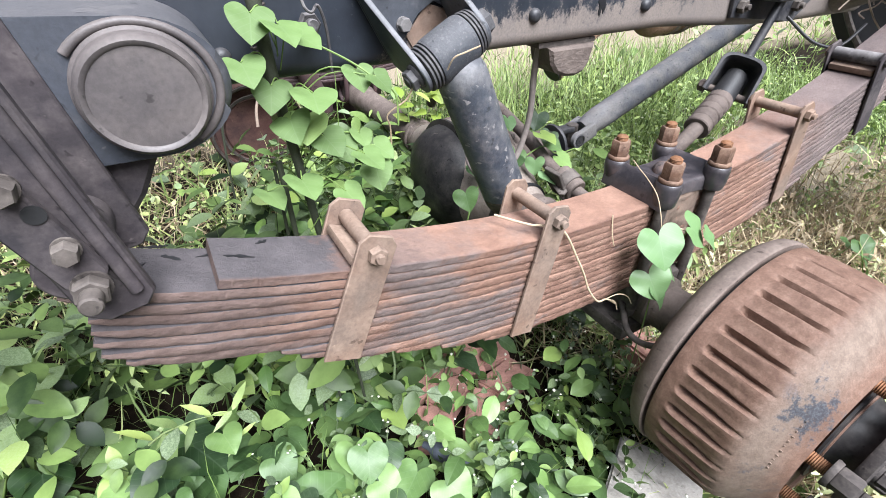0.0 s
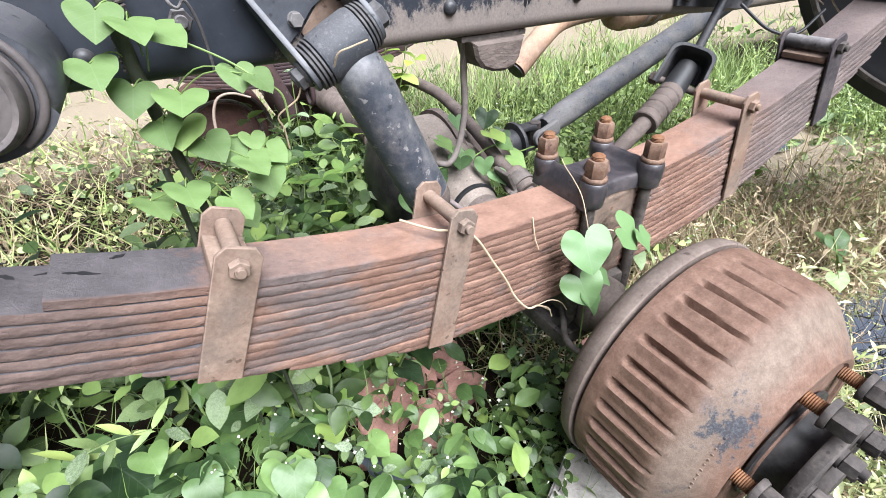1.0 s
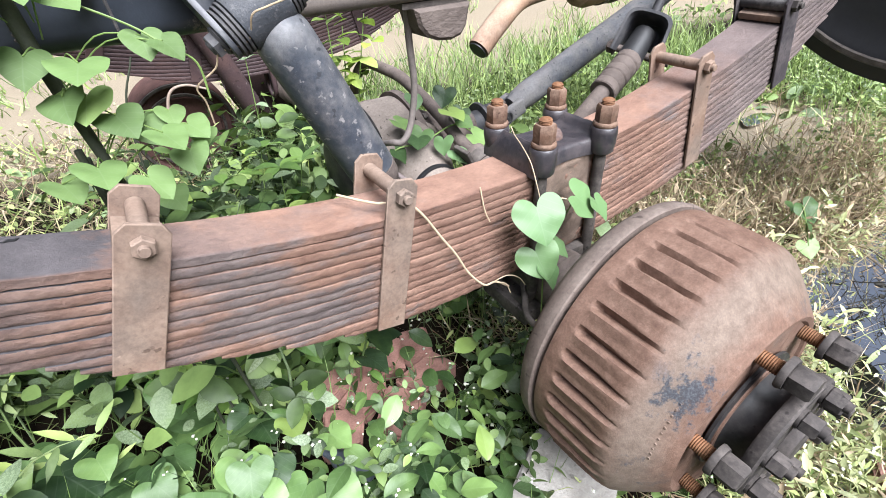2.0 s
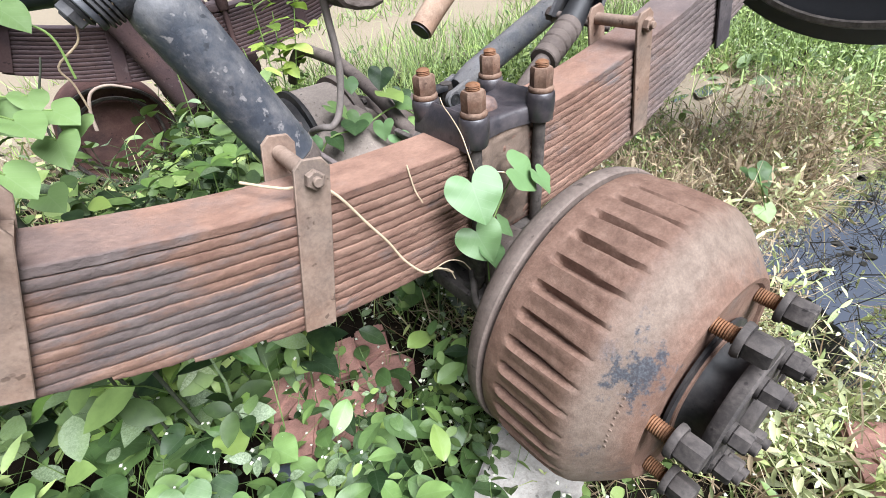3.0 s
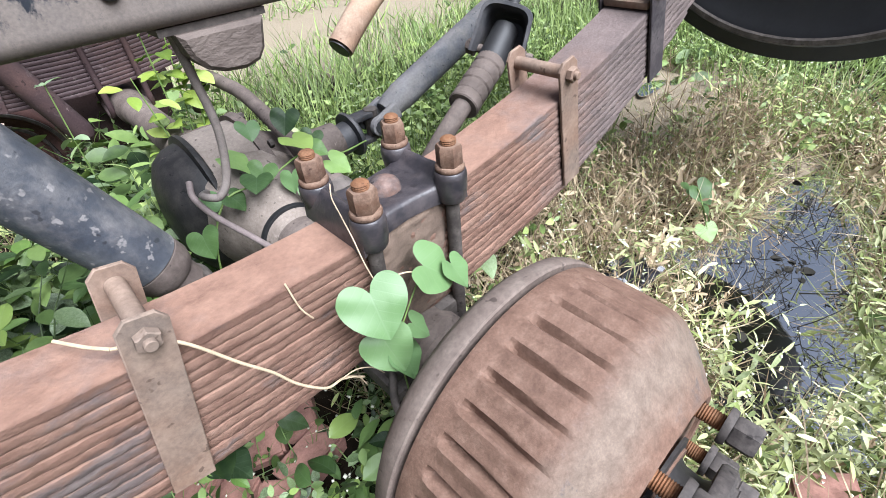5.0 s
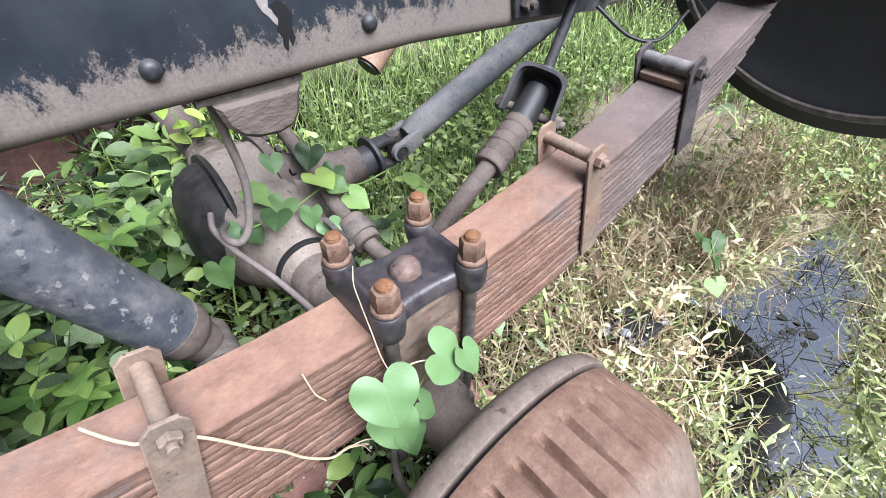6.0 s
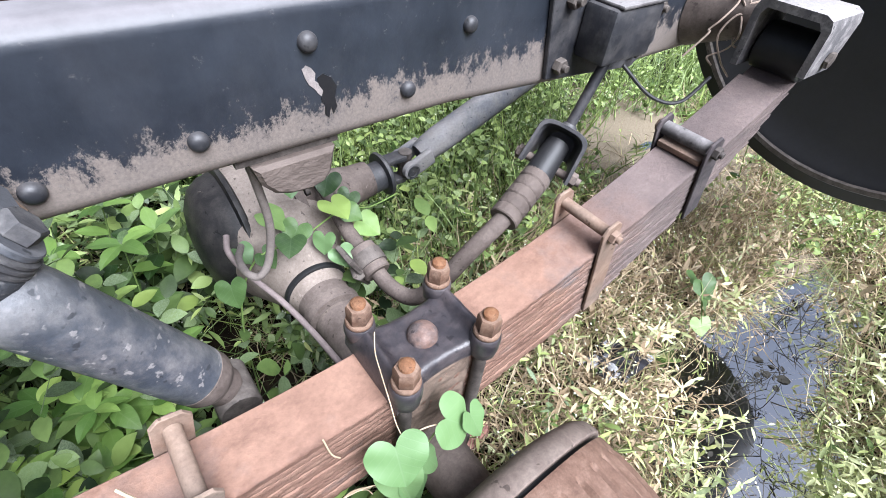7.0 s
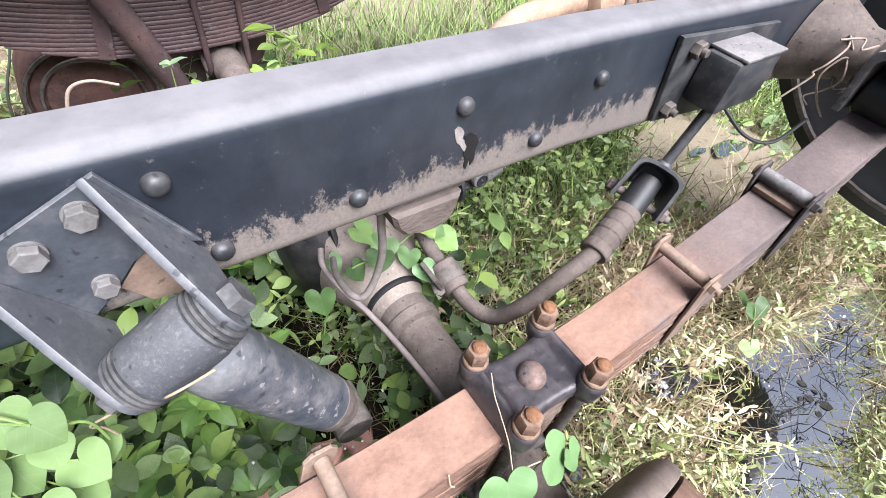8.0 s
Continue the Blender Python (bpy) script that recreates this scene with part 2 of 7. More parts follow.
def leaf_material(name, dark, light, rough=0.45, glow=0.24, veined=False, bloom=0.35, tint=(0.22, 0.34, 0.05), dim=0.4, cast=0.4):
    """A living leaf: hue varies from leaf to leaf, some are bleached and eaten pale, and light shines through the blade."""
    m, nt, bsdf = material(name)
    co = drawing_coord(nt)
    geo = nt.nodes.new("ShaderNodeNewGeometry")
    info = nt.nodes.new("ShaderNodeObjectInfo")
    rnd = maths(nt, "FRACT", maths(nt, "ADD", geo.outputs["Random Per Island"], info.outputs["Random"]))
    rnd2 = maths(nt, "FRACT", maths(nt, "MULTIPLY", rnd, 17.3))
    patchy = noise_tex(nt, 2.5 if veined else 45, 5, 0.6, co)
    f = maths(nt, "ADD", maths(nt, "MULTIPLY", rnd, 0.75), maths(nt, "MULTIPLY", patchy, 0.35))
    col = ramp(nt, f, [(0.20, tuple(a * dim for a in dark)), (0.58, tuple(a * 0.66 + b * 0.34 for a, b in zip(dark, light))), (0.92, light)])
    # a bleached, bluish bloom on some leaves, a yellow cast on others
    pale = tuple(0.55 * v + 0.45 * g for v, g in zip(light, (0.46, 0.52, 0.44)))
    spots_f = ramp(nt, noise_tex(nt, 9 if veined else 260, 6, 0.75, co), [(0.42, grey(0)), (0.62, grey(1))])
    col = mixc(nt, maths(nt, "MULTIPLY", ramp(nt, rnd2, [(0.55, grey(0)), (0.95, grey(bloom * 2))]), maths(nt, "ADD", maths(nt, "MULTIPLY", spots_f, 0.6), 0.4)), col, pale)
    col = mixc(nt, ramp(nt, rnd, [(0.93, grey(0)), (0.98, grey(cast))]), col, (0.27, 0.34, 0.06))
    if veined:
        sep = nt.nodes.new("ShaderNodeSeparateXYZ")
        nt.links.new(co, sep.inputs[0])
        ax = maths(nt, "ABSOLUTE", sep.outputs[0])
        rib = ramp(nt, ax, [(0.006, grey(1)), (0.022, grey(0))])
        ribs = maths(nt, "ABSOLUTE", maths(nt, "SUBTRACT", maths(nt, "FRACT", maths(nt, "MULTIPLY", maths(nt, "SUBTRACT", sep.outputs[1], maths(nt, "MULTIPLY", ax, 0.75)), 5.5)), 0.5))
        web = maths(nt, "MAXIMUM", rib, ramp(nt, ribs, [(0.02, grey(0.7)), (0.09, grey(0))]))
        col = mixc(nt, maths(nt, "MULTIPLY", web, 0.06), col, tuple(0.6 * v + 0.25 for v in light))
        bump(nt, bsdf, maths(nt, "ADD", maths(nt, "MULTIPLY", web, -0.5), noise_tex(nt, 9, 4, 0.6, co)), 0.07, 0.003)
    else:
        bump(nt, bsdf, noise_tex(nt, 180, 3, 0.6, co), 0.25, 0.001)
    nt.links.new(col, bsdf.inputs["Base Color"])
    bsdf.inputs["Roughness"].default_value = rough
    bsdf.inputs["Specular IOR Level"].default_value = 0.5 if veined else 0.35
    tr = nt.nodes.new("ShaderNodeBsdfTranslucent")
    nt.links.new(mixc(nt, 0.5, col, tint), tr.inputs[0])
    mix = nt.nodes.new("ShaderNodeMixShader")
    mix.inputs[0].default_value = glow
    nt.links.new(bsdf.outputs[0], mix.inputs[1])
    nt.links.new(tr.outputs[0], mix.inputs[2])
    nt.links.new(mix.outputs[0], nt.nodes["Material Output"].inputs[0])
    return m


def ground_material():
    m, nt, bsdf = material("damp_soil_shade_dark")
    co = drawing_coord(nt)
    big = noise_tex(nt, 1.3, 6, 0.6, co)
    mid = noise_tex(nt, 14, 9, 0.7, co)
    fine = noise_tex(nt, 120, 5, 0.7, co)
    # damp soil taken near black: shade between the leaves is in this colour
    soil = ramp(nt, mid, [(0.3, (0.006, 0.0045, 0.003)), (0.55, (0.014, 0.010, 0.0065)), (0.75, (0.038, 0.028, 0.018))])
    sep = nt.nodes.new("ShaderNodeSeparateXYZ")
    nt.links.new(co, sep.inputs[0])
    # bare pale sand across the yard beyond the vehicle
    far = maths(nt, "ADD", maths(nt, "MULTIPLY", maths(nt, "SUBTRACT", sep.outputs[1], 2.75), 1.2), maths(nt, "MULTIPLY", big, 0.7))
    sand = ramp(nt, far, [(0.2, grey(0)), (0.7, grey(1))])
    # a trodden, drying patch of mud beyond the spring
    reach = nt.nodes.new("ShaderNodeVectorMath")
    reach.operation = "DISTANCE"
    reach.inputs[1].default_value = (2.76, 1.03, 0.0)
    nt.links.new(co, reach.inputs[0])
    mud = ramp(nt, maths(nt, "SUBTRACT", maths(nt, "ADD", 0.92, maths(nt, "MULTIPLY", maths(nt, "SUBTRACT", mid, 0.5), 1.1)), reach.outputs["Value"]), [(0.0, grey(0)), (0.2, grey(0.9))])
    sand = maths(nt, "MAXIMUM", sand, mud)
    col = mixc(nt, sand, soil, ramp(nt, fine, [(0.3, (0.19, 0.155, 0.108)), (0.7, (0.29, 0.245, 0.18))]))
    nt.links.new(col, bsdf.inputs["Base Color"])
    bsdf.inputs["Roughness"].default_value = 0.9
    bsdf.inputs["Specular IOR Level"].default_value = 0.08
    bump(nt, bsdf, maths(nt, "ADD", mid, maths(nt, "MULTIPLY", fine, 0.4)), 0.7, 0.01)
    return m


def water_material():
    m, nt, bsdf = material("dark_puddle_water")
    bsdf.inputs["Base Color"].default_value = (0.012, 0.011, 0.009, 1)
    bsdf.inputs["Roughness"].default_value = 0.03
    bsdf.inputs["IOR"].default_value = 22.0
    bump(nt, bsdf, noise_tex(nt, 16, 3, 0.5), 0.06, 0.004)
    return m


SPRING = spring_material()
RAIL = rail_material()
DRUM = drum_material()
CLIP = worn("rusted_clip_plate", (0.170, 0.110, 0.080), (0.135, 0.106, 0.087), (0.26, 0.192, 0.148), up_dust=0.4, big=14)
NUT = worn("orange_rusted_nut", (0.118, 0.066, 0.044), (0.062, 0.040, 0.032), (0.24, 0.165, 0.12), up_dust=0.35, big=40, fine=400, relief=0.5, depth=0.001)
THREAD = worn("rusted_thread", (0.165, 0.075, 0.036), (0.09, 0.045, 0.025), (0.24, 0.135, 0.075), big=60, fine=500, relief=0.5, depth=0.001)
GREASY = worn("greasy_dark_steel", (0.040, 0.034, 0.031), (0.075, 0.064, 0.057), (0.15, 0.13, 0.115), rough=(0.45, 0.85), big=18, up_dust=0.3)
# up_dust here is dust plus overhead light painted on the bracket's upward faces
BRACKET = worn("blue_grey_bracket_paint", (0.034, 0.038, 0.047), (0.065, 0.070, 0.080), (0.17, 0.166, 0.17), rough=(0.38, 0.7), big=9, up_dust=0.45, dust_at=(0.5, 1.0), gloss=0.5)
BUSH = worn("dusty_dark_bush", (0.036, 0.036, 0.040), (0.065, 0.064, 0.067), (0.13, 0.125, 0.122), rough=(0.45, 0.8), big=25, up_dust=0.25)
CASTING = worn("blue_black_greasy_casting", (0.036, 0.040, 0.050), (0.058, 0.060, 0.068), (0.13, 0.122, 0.12), rough=(0.35, 0.65), big=6, up_dust=0.5, dust_at=(0.5, 1.0), gloss=0.5)
PALEBOLT = worn("pale_dusty_bolt", (0.14, 0.133, 0.13), (0.095, 0.088, 0.085), (0.20, 0.192, 0.185), big=25, relief=0.2)
HUBNUT = worn("dusty_grey_steel", (0.040, 0.035, 0.033), (0.024, 0.022, 0.022), (0.11, 0.095, 0.086), big=30, up_dust=0.3)
SADDLE = worn("black_cast_saddle", (0.018, 0.017, 0.021), (0.050, 0.044, 0.048), (0.17, 0.135, 0.13), rough=(0.22, 0.6), big=16, up_dust=0.12, dust_amount=0.4, relief=0.5, gloss=0.6)
RUSTDOME = worn("rust_touched_black", (0.035, 0.031, 0.034), (0.115, 0.070, 0.056), (0.24, 0.185, 0.165), patch_at=(0.46, 0.60), big=40, up_dust=0.3, dust_amount=0.6)
BLACK = worn("worn_black_paint", (0.013, 0.014, 0.018), (0.034, 0.035, 0.040), (0.14, 0.13, 0.125), rough=(0.36, 0.7), big=12, up_dust=0.3, dust_amount=0.55, gloss=0.5)
SHOCK = worn("dusty_blue_black_paint", (0.032, 0.038, 0.050), (0.092, 0.095, 0.102), (0.20, 0.188, 0.182), patch_at=(0.50, 0.62), rough=(0.32, 0.75), big=11, up_dust=0.3, dust_at=(0.48, 0.80), dust_amount=0.7, relief=0.7, gloss=0.6, speck_at=(0.61, 0.65))
FLAKED = worn("flaking_grey_paint", (0.040, 0.044, 0.052), (0.10, 0.10, 0.105), (0.16, 0.152, 0.148), patch_at=(0.58, 0.68), rough=(0.45, 0.85), big=130, up_dust=0.3, dust_at=(0.55, 0.95), relief=0.5, gloss=0.4)
# grimy steel for the far side, with the shade there put into its colour
FARSTEEL = worn("grimy_steel_shade_dark", (0.056, 0.036, 0.038), (0.095, 0.056, 0.051), (0.19, 0.150, 0.150), big=12, up_dust=0.6, dust_at=(0.6, 0.9))
MAROON = worn("dark_maroon_rust", (0.085, 0.042, 0.036), (0.055, 0.033, 0.032), (0.15, 0.085, 0.07), big=9, up_dust=0.2)
AXLE = worn("dusty_axle_steel", (0.088, 0.069, 0.060), (0.058, 0.047, 0.042), (0.165, 0.134, 0.117), big=12, up_dust=0.45)
DIFF = worn("pale_dusty_casting", (0.18, 0.147, 0.125), (0.12, 0.098, 0.085), (0.27, 0.228, 0.195), big=12, up_dust=0.4)
PALEHANGER = worn("weathered_pale_hanger", (0.070, 0.068, 0.072), (0.15, 0.14, 0.138), (0.27, 0.255, 0.25), patch_at=(0.45, 0.6), rough=(0.5, 0.9), big=20, up_dust=0.9, dust_at=(0.5, 0.75), stretch=(1, 1, 0.3))
HANGER = worn("dusty_hanger_paint", (0.040, 0.038, 0.040), (0.075, 0.068, 0.066), (0.20, 0.188, 0.185), rough=(0.5, 0.9), big=12, up_dust=0.75, dust_at=(0.5, 0.8))
BOSS = worn("greasy_brown_casting", (0.070, 0.062, 0.062), (0.048, 0.045, 0.047), (0.13, 0.112, 0.104), rough=(0.4, 0.65), big=6, up_dust=0.45, gloss=0.4)
SHACKLE = worn("dark_purple_grey_paint", (0.044, 0.037, 0.040), (0.026, 0.024, 0.027), (0.115, 0.098, 0.096), big=14, up_dust=0.35)
RUSTPIPE = worn("rusty_exhaust", (0.30, 0.19, 0.125), (0.18, 0.115, 0.085), (0.40, 0.30, 0.22), big=10, up_dust=0.3)
PROP = worn("grey_propeller_shaft", (0.085, 0.091, 0.106), (0.21, 0.205, 0.21), (0.20, 0.185, 0.170), patch_at=(0.52, 0.60), big=8, up_dust=0.3, stretch=(0.5, 1, 1))
RUBBER = plain("black_rubber", (0.012, 0.012, 0.013), 0.55, 0.35, 25, 0.25)
MARKBLACK = plain("black_mark", (0.008, 0.008, 0.010), 0.45, 0.3, 40, 0.2)
TANK = plain("matt_black_rubber_skin", (0.014, 0.014, 0.016), 0.5, 0.3, 12, 0.15)
HOSE = plain("dusty_hose_rubber", (0.15, 0.128, 0.115), 0.75, 0.35, 60, 0.3)
PALEHOSE = plain("faded_brown_hose", (0.165, 0.132, 0.125), 0.75, 0.3, 60, 0.3)
STRAW = plain("dry_straw", (0.42, 0.33, 0.22), 0.8, 0.3, 80, 0.2)
WIRE = plain("rusty_wire", (0.25, 0.19, 0.15), 0.7, 0.3, 80, 0.2)
BARE = plain("bare_chipped_metal", (0.22, 0.195, 0.185), 0.6, 0.4, 70, 0.5)
BRICK = plain("red_brick", (0.33, 0.175, 0.14), 0.9, 0.4, 25, 0.6)
STONE = worn("pale_broken_concrete", (0.39, 0.365, 0.33), (0.29, 0.265, 0.235), (0.46, 0.44, 0.405), big=9, fine=120, rough=(0.8, 0.95), relief=0.9, depth=0.004)
PLASTIC = plain("grey_plastic_litter", (0.085, 0.095, 0.12), 0.3, 0.4, 20, 0.4)
def wrinkled_rubber():
    m, nt, bsdf = material("wrinkled_brown_rubber")
    co = drawing_coord(nt)
    fold = noise_tex(nt, 85, 4, 0.6, co, (0.7, 1, 1.3))
    n = noise_tex(nt, 25, 6, 0.6, co)
    nt.links.new(ramp(nt, n, [(0.3, (0.065, 0.049, 0.041)), (0.7, (0.110, 0.086, 0.073))]), bsdf.inputs["Base Color"])
    bsdf.inputs["Roughness"].default_value = 0.8
    bump(nt, bsdf, ramp(nt, fold, [(0.35, grey(0)), (0.65, grey(1))]), 0.45, 0.0022)
    return m


WRINKLED = wrinkled_rubber()
HEART = leaf_material("heart_leaf_green", (0.022, 0.062, 0.016), (0.21, 0.34, 0.10), 0.5, 0.12)
HEARTBIG = leaf_material("creeper_leaf_veined", (0.027, 0.074, 0.021), (0.180, 0.280, 0.084), 0.5, 0.14, True, 0.05)
TENDRIL = plain("dry_brown_tendril", (0.30, 0.23, 0.15), 0.8, 0.4, 80, 0.3)
CLIMB = leaf_material("climber_leaf_yellow_green", (0.112, 0.185, 0.055), (0.148, 0.225, 0.074), 0.7, 0.2, True, 0.0, (0.20, 0.32, 0.05), 0.7)
VINE = leaf_material("vine_leaf_pale_green", (0.098, 0.180, 0.068), (0.122, 0.208, 0.080), 0.5, 0.12, True, 0.06, (0.17, 0.30, 0.12), 0.9, 0.0)
WEED = leaf_material("weed_leaf_green", (0.018, 0.046, 0.012), (0.205, 0.295, 0.085), 0.5, 0.14)
WEEDBIG = leaf_material("weed_leaf_veined", (0.026, 0.066, 0.018), (0.185, 0.290, 0.082), 0.45, 0.16, True, 0.05)
FRESHWEED = leaf_material("fresh_yellow_green_weed", (0.07, 0.14, 0.03), (0.43, 0.53, 0.18), 0.5, 0.16)
GRASS = leaf_material("grass_green", (0.11, 0.19, 0.045), (0.42, 0.52, 0.18), 0.55)
CREAM = leaf_material("cream_green_weed", (0.24, 0.28, 0.10), (0.70, 0.71, 0.40), 0.6, 0.2, False, 0.3, (0.42, 0.42, 0.16))
PALEWEED = leaf_material("pale_weed_yellow_green", (0.13, 0.19, 0.045), (0.55, 0.60, 0.24), 0.6, 0.2, False, 0.3, (0.42, 0.42, 0.16))
DRY = leaf_material("dry_grass_straw", (0.24, 0.165, 0.095), (0.66, 0.55, 0.37), 0.8, 0.2, False, 0.2, (0.45, 0.34, 0.2), 0.75)
DEADWEED = leaf_material("withered_brown_weed", (0.20, 0.14, 0.08), (0.60, 0.48, 0.31), 0.85, 0.15, False, 0.2, (0.3, 0.22, 0.12), 0.7)
FLOWER = plain("tiny_white_flower", (0.62, 0.62, 0.50), 0.7, 0.1, 20, 0.1)
STEM = plain("dark_vine_stem", (0.03, 0.035, 0.02), 0.7, 0.4, 60, 0.4)
GREENSTEM = plain("green_stem", (0.13, 0.20, 0.05), 0.6, 0.3, 60, 0.2)
SHAFTGRASS = leaf_material("bright_yellow_green_grass", (0.12, 0.19, 0.035), (0.50, 0.58, 0.18), 0.55)
DARKLEAF = plain("wet_dark_leaf", (0.018, 0.016, 0.011), 0.85, 0.4, 60, 0.2)
DOME = worn("oily_black_cover", (0.012, 0.012, 0.013), (0.025, 0.024, 0.025), (0.06, 0.054, 0.05), rough=(0.35, 0.6), big=14, up_dust=0.2)
RIM = worn("dusty_brown_rim", (0.122, 0.093, 0.079), (0.084, 0.064, 0.055), (0.18, 0.145, 0.123), big=16, up_dust=0.3)
DIRT = plain("caked_brown_dirt", (0.13, 0.092, 0.068), 0.95, 0.45, 45, 1.0)
SOIL = ground_material()
WATER = water_material()


# ---- building helpers ----
def to_mesh(name, bm, mat, sharp=38):
    bmesh.ops.recalc_face_normals(bm, faces=bm.faces)
    lim = radians(sharp)
    for f in bm.faces:
        f.smooth = True
    for e in bm.edges:
        if len(e.link_faces) == 2 and e.calc_face_angle(0.0) > lim:
            e.smooth = False
    me = bpy.data.meshes.new(name)
    bm.to_mesh(me)
    bm.free()
    me.materials.append(mat)
    return me


def thing(name, base, label, category, group="", kind=""):
    ob = new(name)
    ob.empty_display_size = 0.05
    ob.location = base
    return tagged(ob, label, category, group, kind)


def origin_of(ob):
    p = Vector((0, 0, 0))
    while ob is not None:
        p += ob.location
        ob = ob.parent
    return p


def part(name, bm, mat, parent, label="", sharp=38):
    """Links a bmesh given in world metres as one mesh object under a thing or a part."""
    ob = new(name, to_mesh(name, bm, mat, sharp))
    if parent is not None:
        ob.parent = parent
        ob.location = -origin_of(parent)
    return tagged(ob, label)


def solo(name, bm, mat, label, category, group="", kind="", sharp=38):
    return tagged(part(name, bm, mat, None, "", sharp), label, category, group, kind)


def basis(axis):
    """A turn that lays local z along the axis."""
    return Vector(axis).normalized().to_track_quat("Z", "Y").to_matrix().to_4x4()


def box(bm, c, size, rot=None, bev=0.0, seg=2):
    made = bmesh.ops.create_cube(bm, size=1.0)["verts"]
    m = Matrix.Translation(c) @ (rot.to_4x4() if rot else Matrix.Identity(4)) @ Matrix.Diagonal((*size, 1))
    bmesh.ops.transform(bm, matrix=m, verts=made)
    if bev:
        es = list({e for v in made for e in v.link_edges})
        bmesh.ops.bevel(bm, geom=es, offset=bev, segments=seg, affect="EDGES", profile=0.5)
    return bm


def lathe(bm, profile, c, axis, seg=32, close=True, turn=0.0):
    """Turns (radius, height) pairs round the axis through c."""
    m = Matrix.Translation(c) @ basis(axis)
    rings = []
    for r, h in profile:
        rings.append([bm.verts.new(m @ Vector((r * math.cos(turn + k * math.tau / seg), r * math.sin(turn + k * math.tau / seg), h))) for k in range(seg)])
    for a, b in zip(rings, rings[1:]):
        for k in range(seg):
            bm.faces.new((a[k], a[(k + 1) % seg], b[(k + 1) % seg], b[k]))
    if close:
        bm.faces.new(rings[0][::-1])
        bm.faces.new(rings[-1])
    return bm


def rod(bm, a, b, r, r2=None, seg=20, bev=0.0):
    a, b = Vector(a), Vector(b)
    n = (b - a).length
    r2 = r if r2 is None else r2
    prof = [(r, 0), (r2, n)] if not bev else [(r - bev, 0), (r, bev), (r2, n - bev), (r2 - bev, n)]
    return lathe(bm, prof, a, b - a, seg)


def hexnut(bm, c, axis, af, h, turn=0.0, hole=0.0):
    r = af / math.sqrt(3)
    return lathe(bm, [(r * 0.9, 0), (r, h * 0.08), (r, h * 0.88), (r * 0.88, h)], c, axis, 6, True, turn)


def smooth_path(pts, n=8):
    p = [Vector(q) for q in pts]
    p = [p[0] * 2 - p[1]] + p + [p[-1] * 2 - p[-2]]
    out = []
    for i in range(1, len(p) - 2):
        for k in range(n):
            t = k / n
            out.append(0.5 * (2 * p[i] + (p[i + 1] - p[i - 1]) * t + (2 * p[i - 1] - 5 * p[i] + 4 * p[i + 1] - p[i + 2]) * t * t
                              + (3 * p[i] - p[i - 1] - 3 * p[i + 1] + p[i + 2]) * t ** 3))
    out.append(p[-2])
    return out


def hose(bm, pts, r, seg=10, n=8, r2=None):
    path = smooth_path(pts, n) if n > 1 else [Vector(p) for p in pts]
    rings, up = [], Vector((0.13, 0.21, 0.97))
    for i, p in enumerate(path):
        d = (path[min(i + 1, len(path) - 1)] - path[max(i - 1, 0)]).normalized()
        side = d.cross(up)
        side = side.normalized() if side.length > 1e-4 else Vector((1, 0, 0))
        up = side.cross(d).normalized()
        rr = r if r2 is None else r + (r2 - r) * i / (len(path) - 1)
        rings.append([bm.verts.new(p + rr * (math.cos(a) * side + math.sin(a) * up)) for a in (k * math.tau / seg for k in range(seg))])
    for a, b in zip(rings, rings[1:]):
        for k in range(seg):
            bm.faces.new((a[k], a[(k + 1) % seg], b[(k + 1) % seg], b[k]))
    bm.faces.new(rings[0][::-1])
    bm.faces.new(rings[-1])
    return bm


def slab(bm, outline, thick, m, bev=0.0):
    """A plate: an outline in local x, y, as thick as thick along local z, laid by the matrix m."""
    lo = [bm.verts.new(m @ Vector((x, y, -thick / 2))) for x, y in outline]
    hi = [bm.verts.new(m @ Vector((x, y, thick / 2))) for x, y in outline]
    fs = [bm.faces.new(lo[::-1]), bm.faces.new(hi)]
    n = len(outline)
    for k in range(n):
        fs.append(bm.faces.new((lo[k], lo[(k + 1) % n], hi[(k + 1) % n], hi[k])))
    if bev:
        es = list({e for f in fs[:2] for e in f.edges})
        bmesh.ops.bevel(bm, geom=es, offset=bev, segments=1, affect="EDGES")
    return bm


def flat_xz(x, y, z):
    """Local x to world x, local y to world z, local z to world -y."""
    return Matrix(((1, 0, 0, x), (0, 0, -1, y), (0, 1, 0, z), (0, 0, 0, 1)))


def nb():
    return bmesh.new()


# ---- ground and water ----
def ground_height(x, y):
    h = 0.022 * noise.noise((x * 1.7, y * 1.7, 3.1)) + 0.012 * noise.noise((x * 5.3, y * 5.3, 7.7))
    # the wet hollow beside the wheel
    for px, py, rx, ry, d in ((1.55, 0.03, 0.42, 0.20, 0.10), (2.1, 0.13, 0.60, 0.17, 0.10), (1.55, -0.28, 0.5, 0.16, 0.06), (2.00, 0.11, 0.70, 0.20, 0.05), (1.83, 0.30, 0.22, 0.18, 0.07), (3.0, 1.0, 0.55, 0.22, 0.02)):
        q = ((x - px) / rx) ** 2 + ((y - py) / ry) ** 2
        h -= d * math.exp(-q * 1.1)
    return h


def grade(lo, hi, core_lo, core_hi, fine):
    out, v, s = [], core_lo, fine
    left = []
    while v > lo:
        s *= 1.35
        v -= s
        left.append(max(v, lo))
    v, s, right = core_hi, fine, []
    while v < hi:
        s *= 1.35
        v += s
        right.append(min(v, hi))
    n = round((core_hi - core_lo) / fine)
    return left[::-1] + [core_lo + (core_hi - core_lo) * k / n for k in range(n + 1)] + right


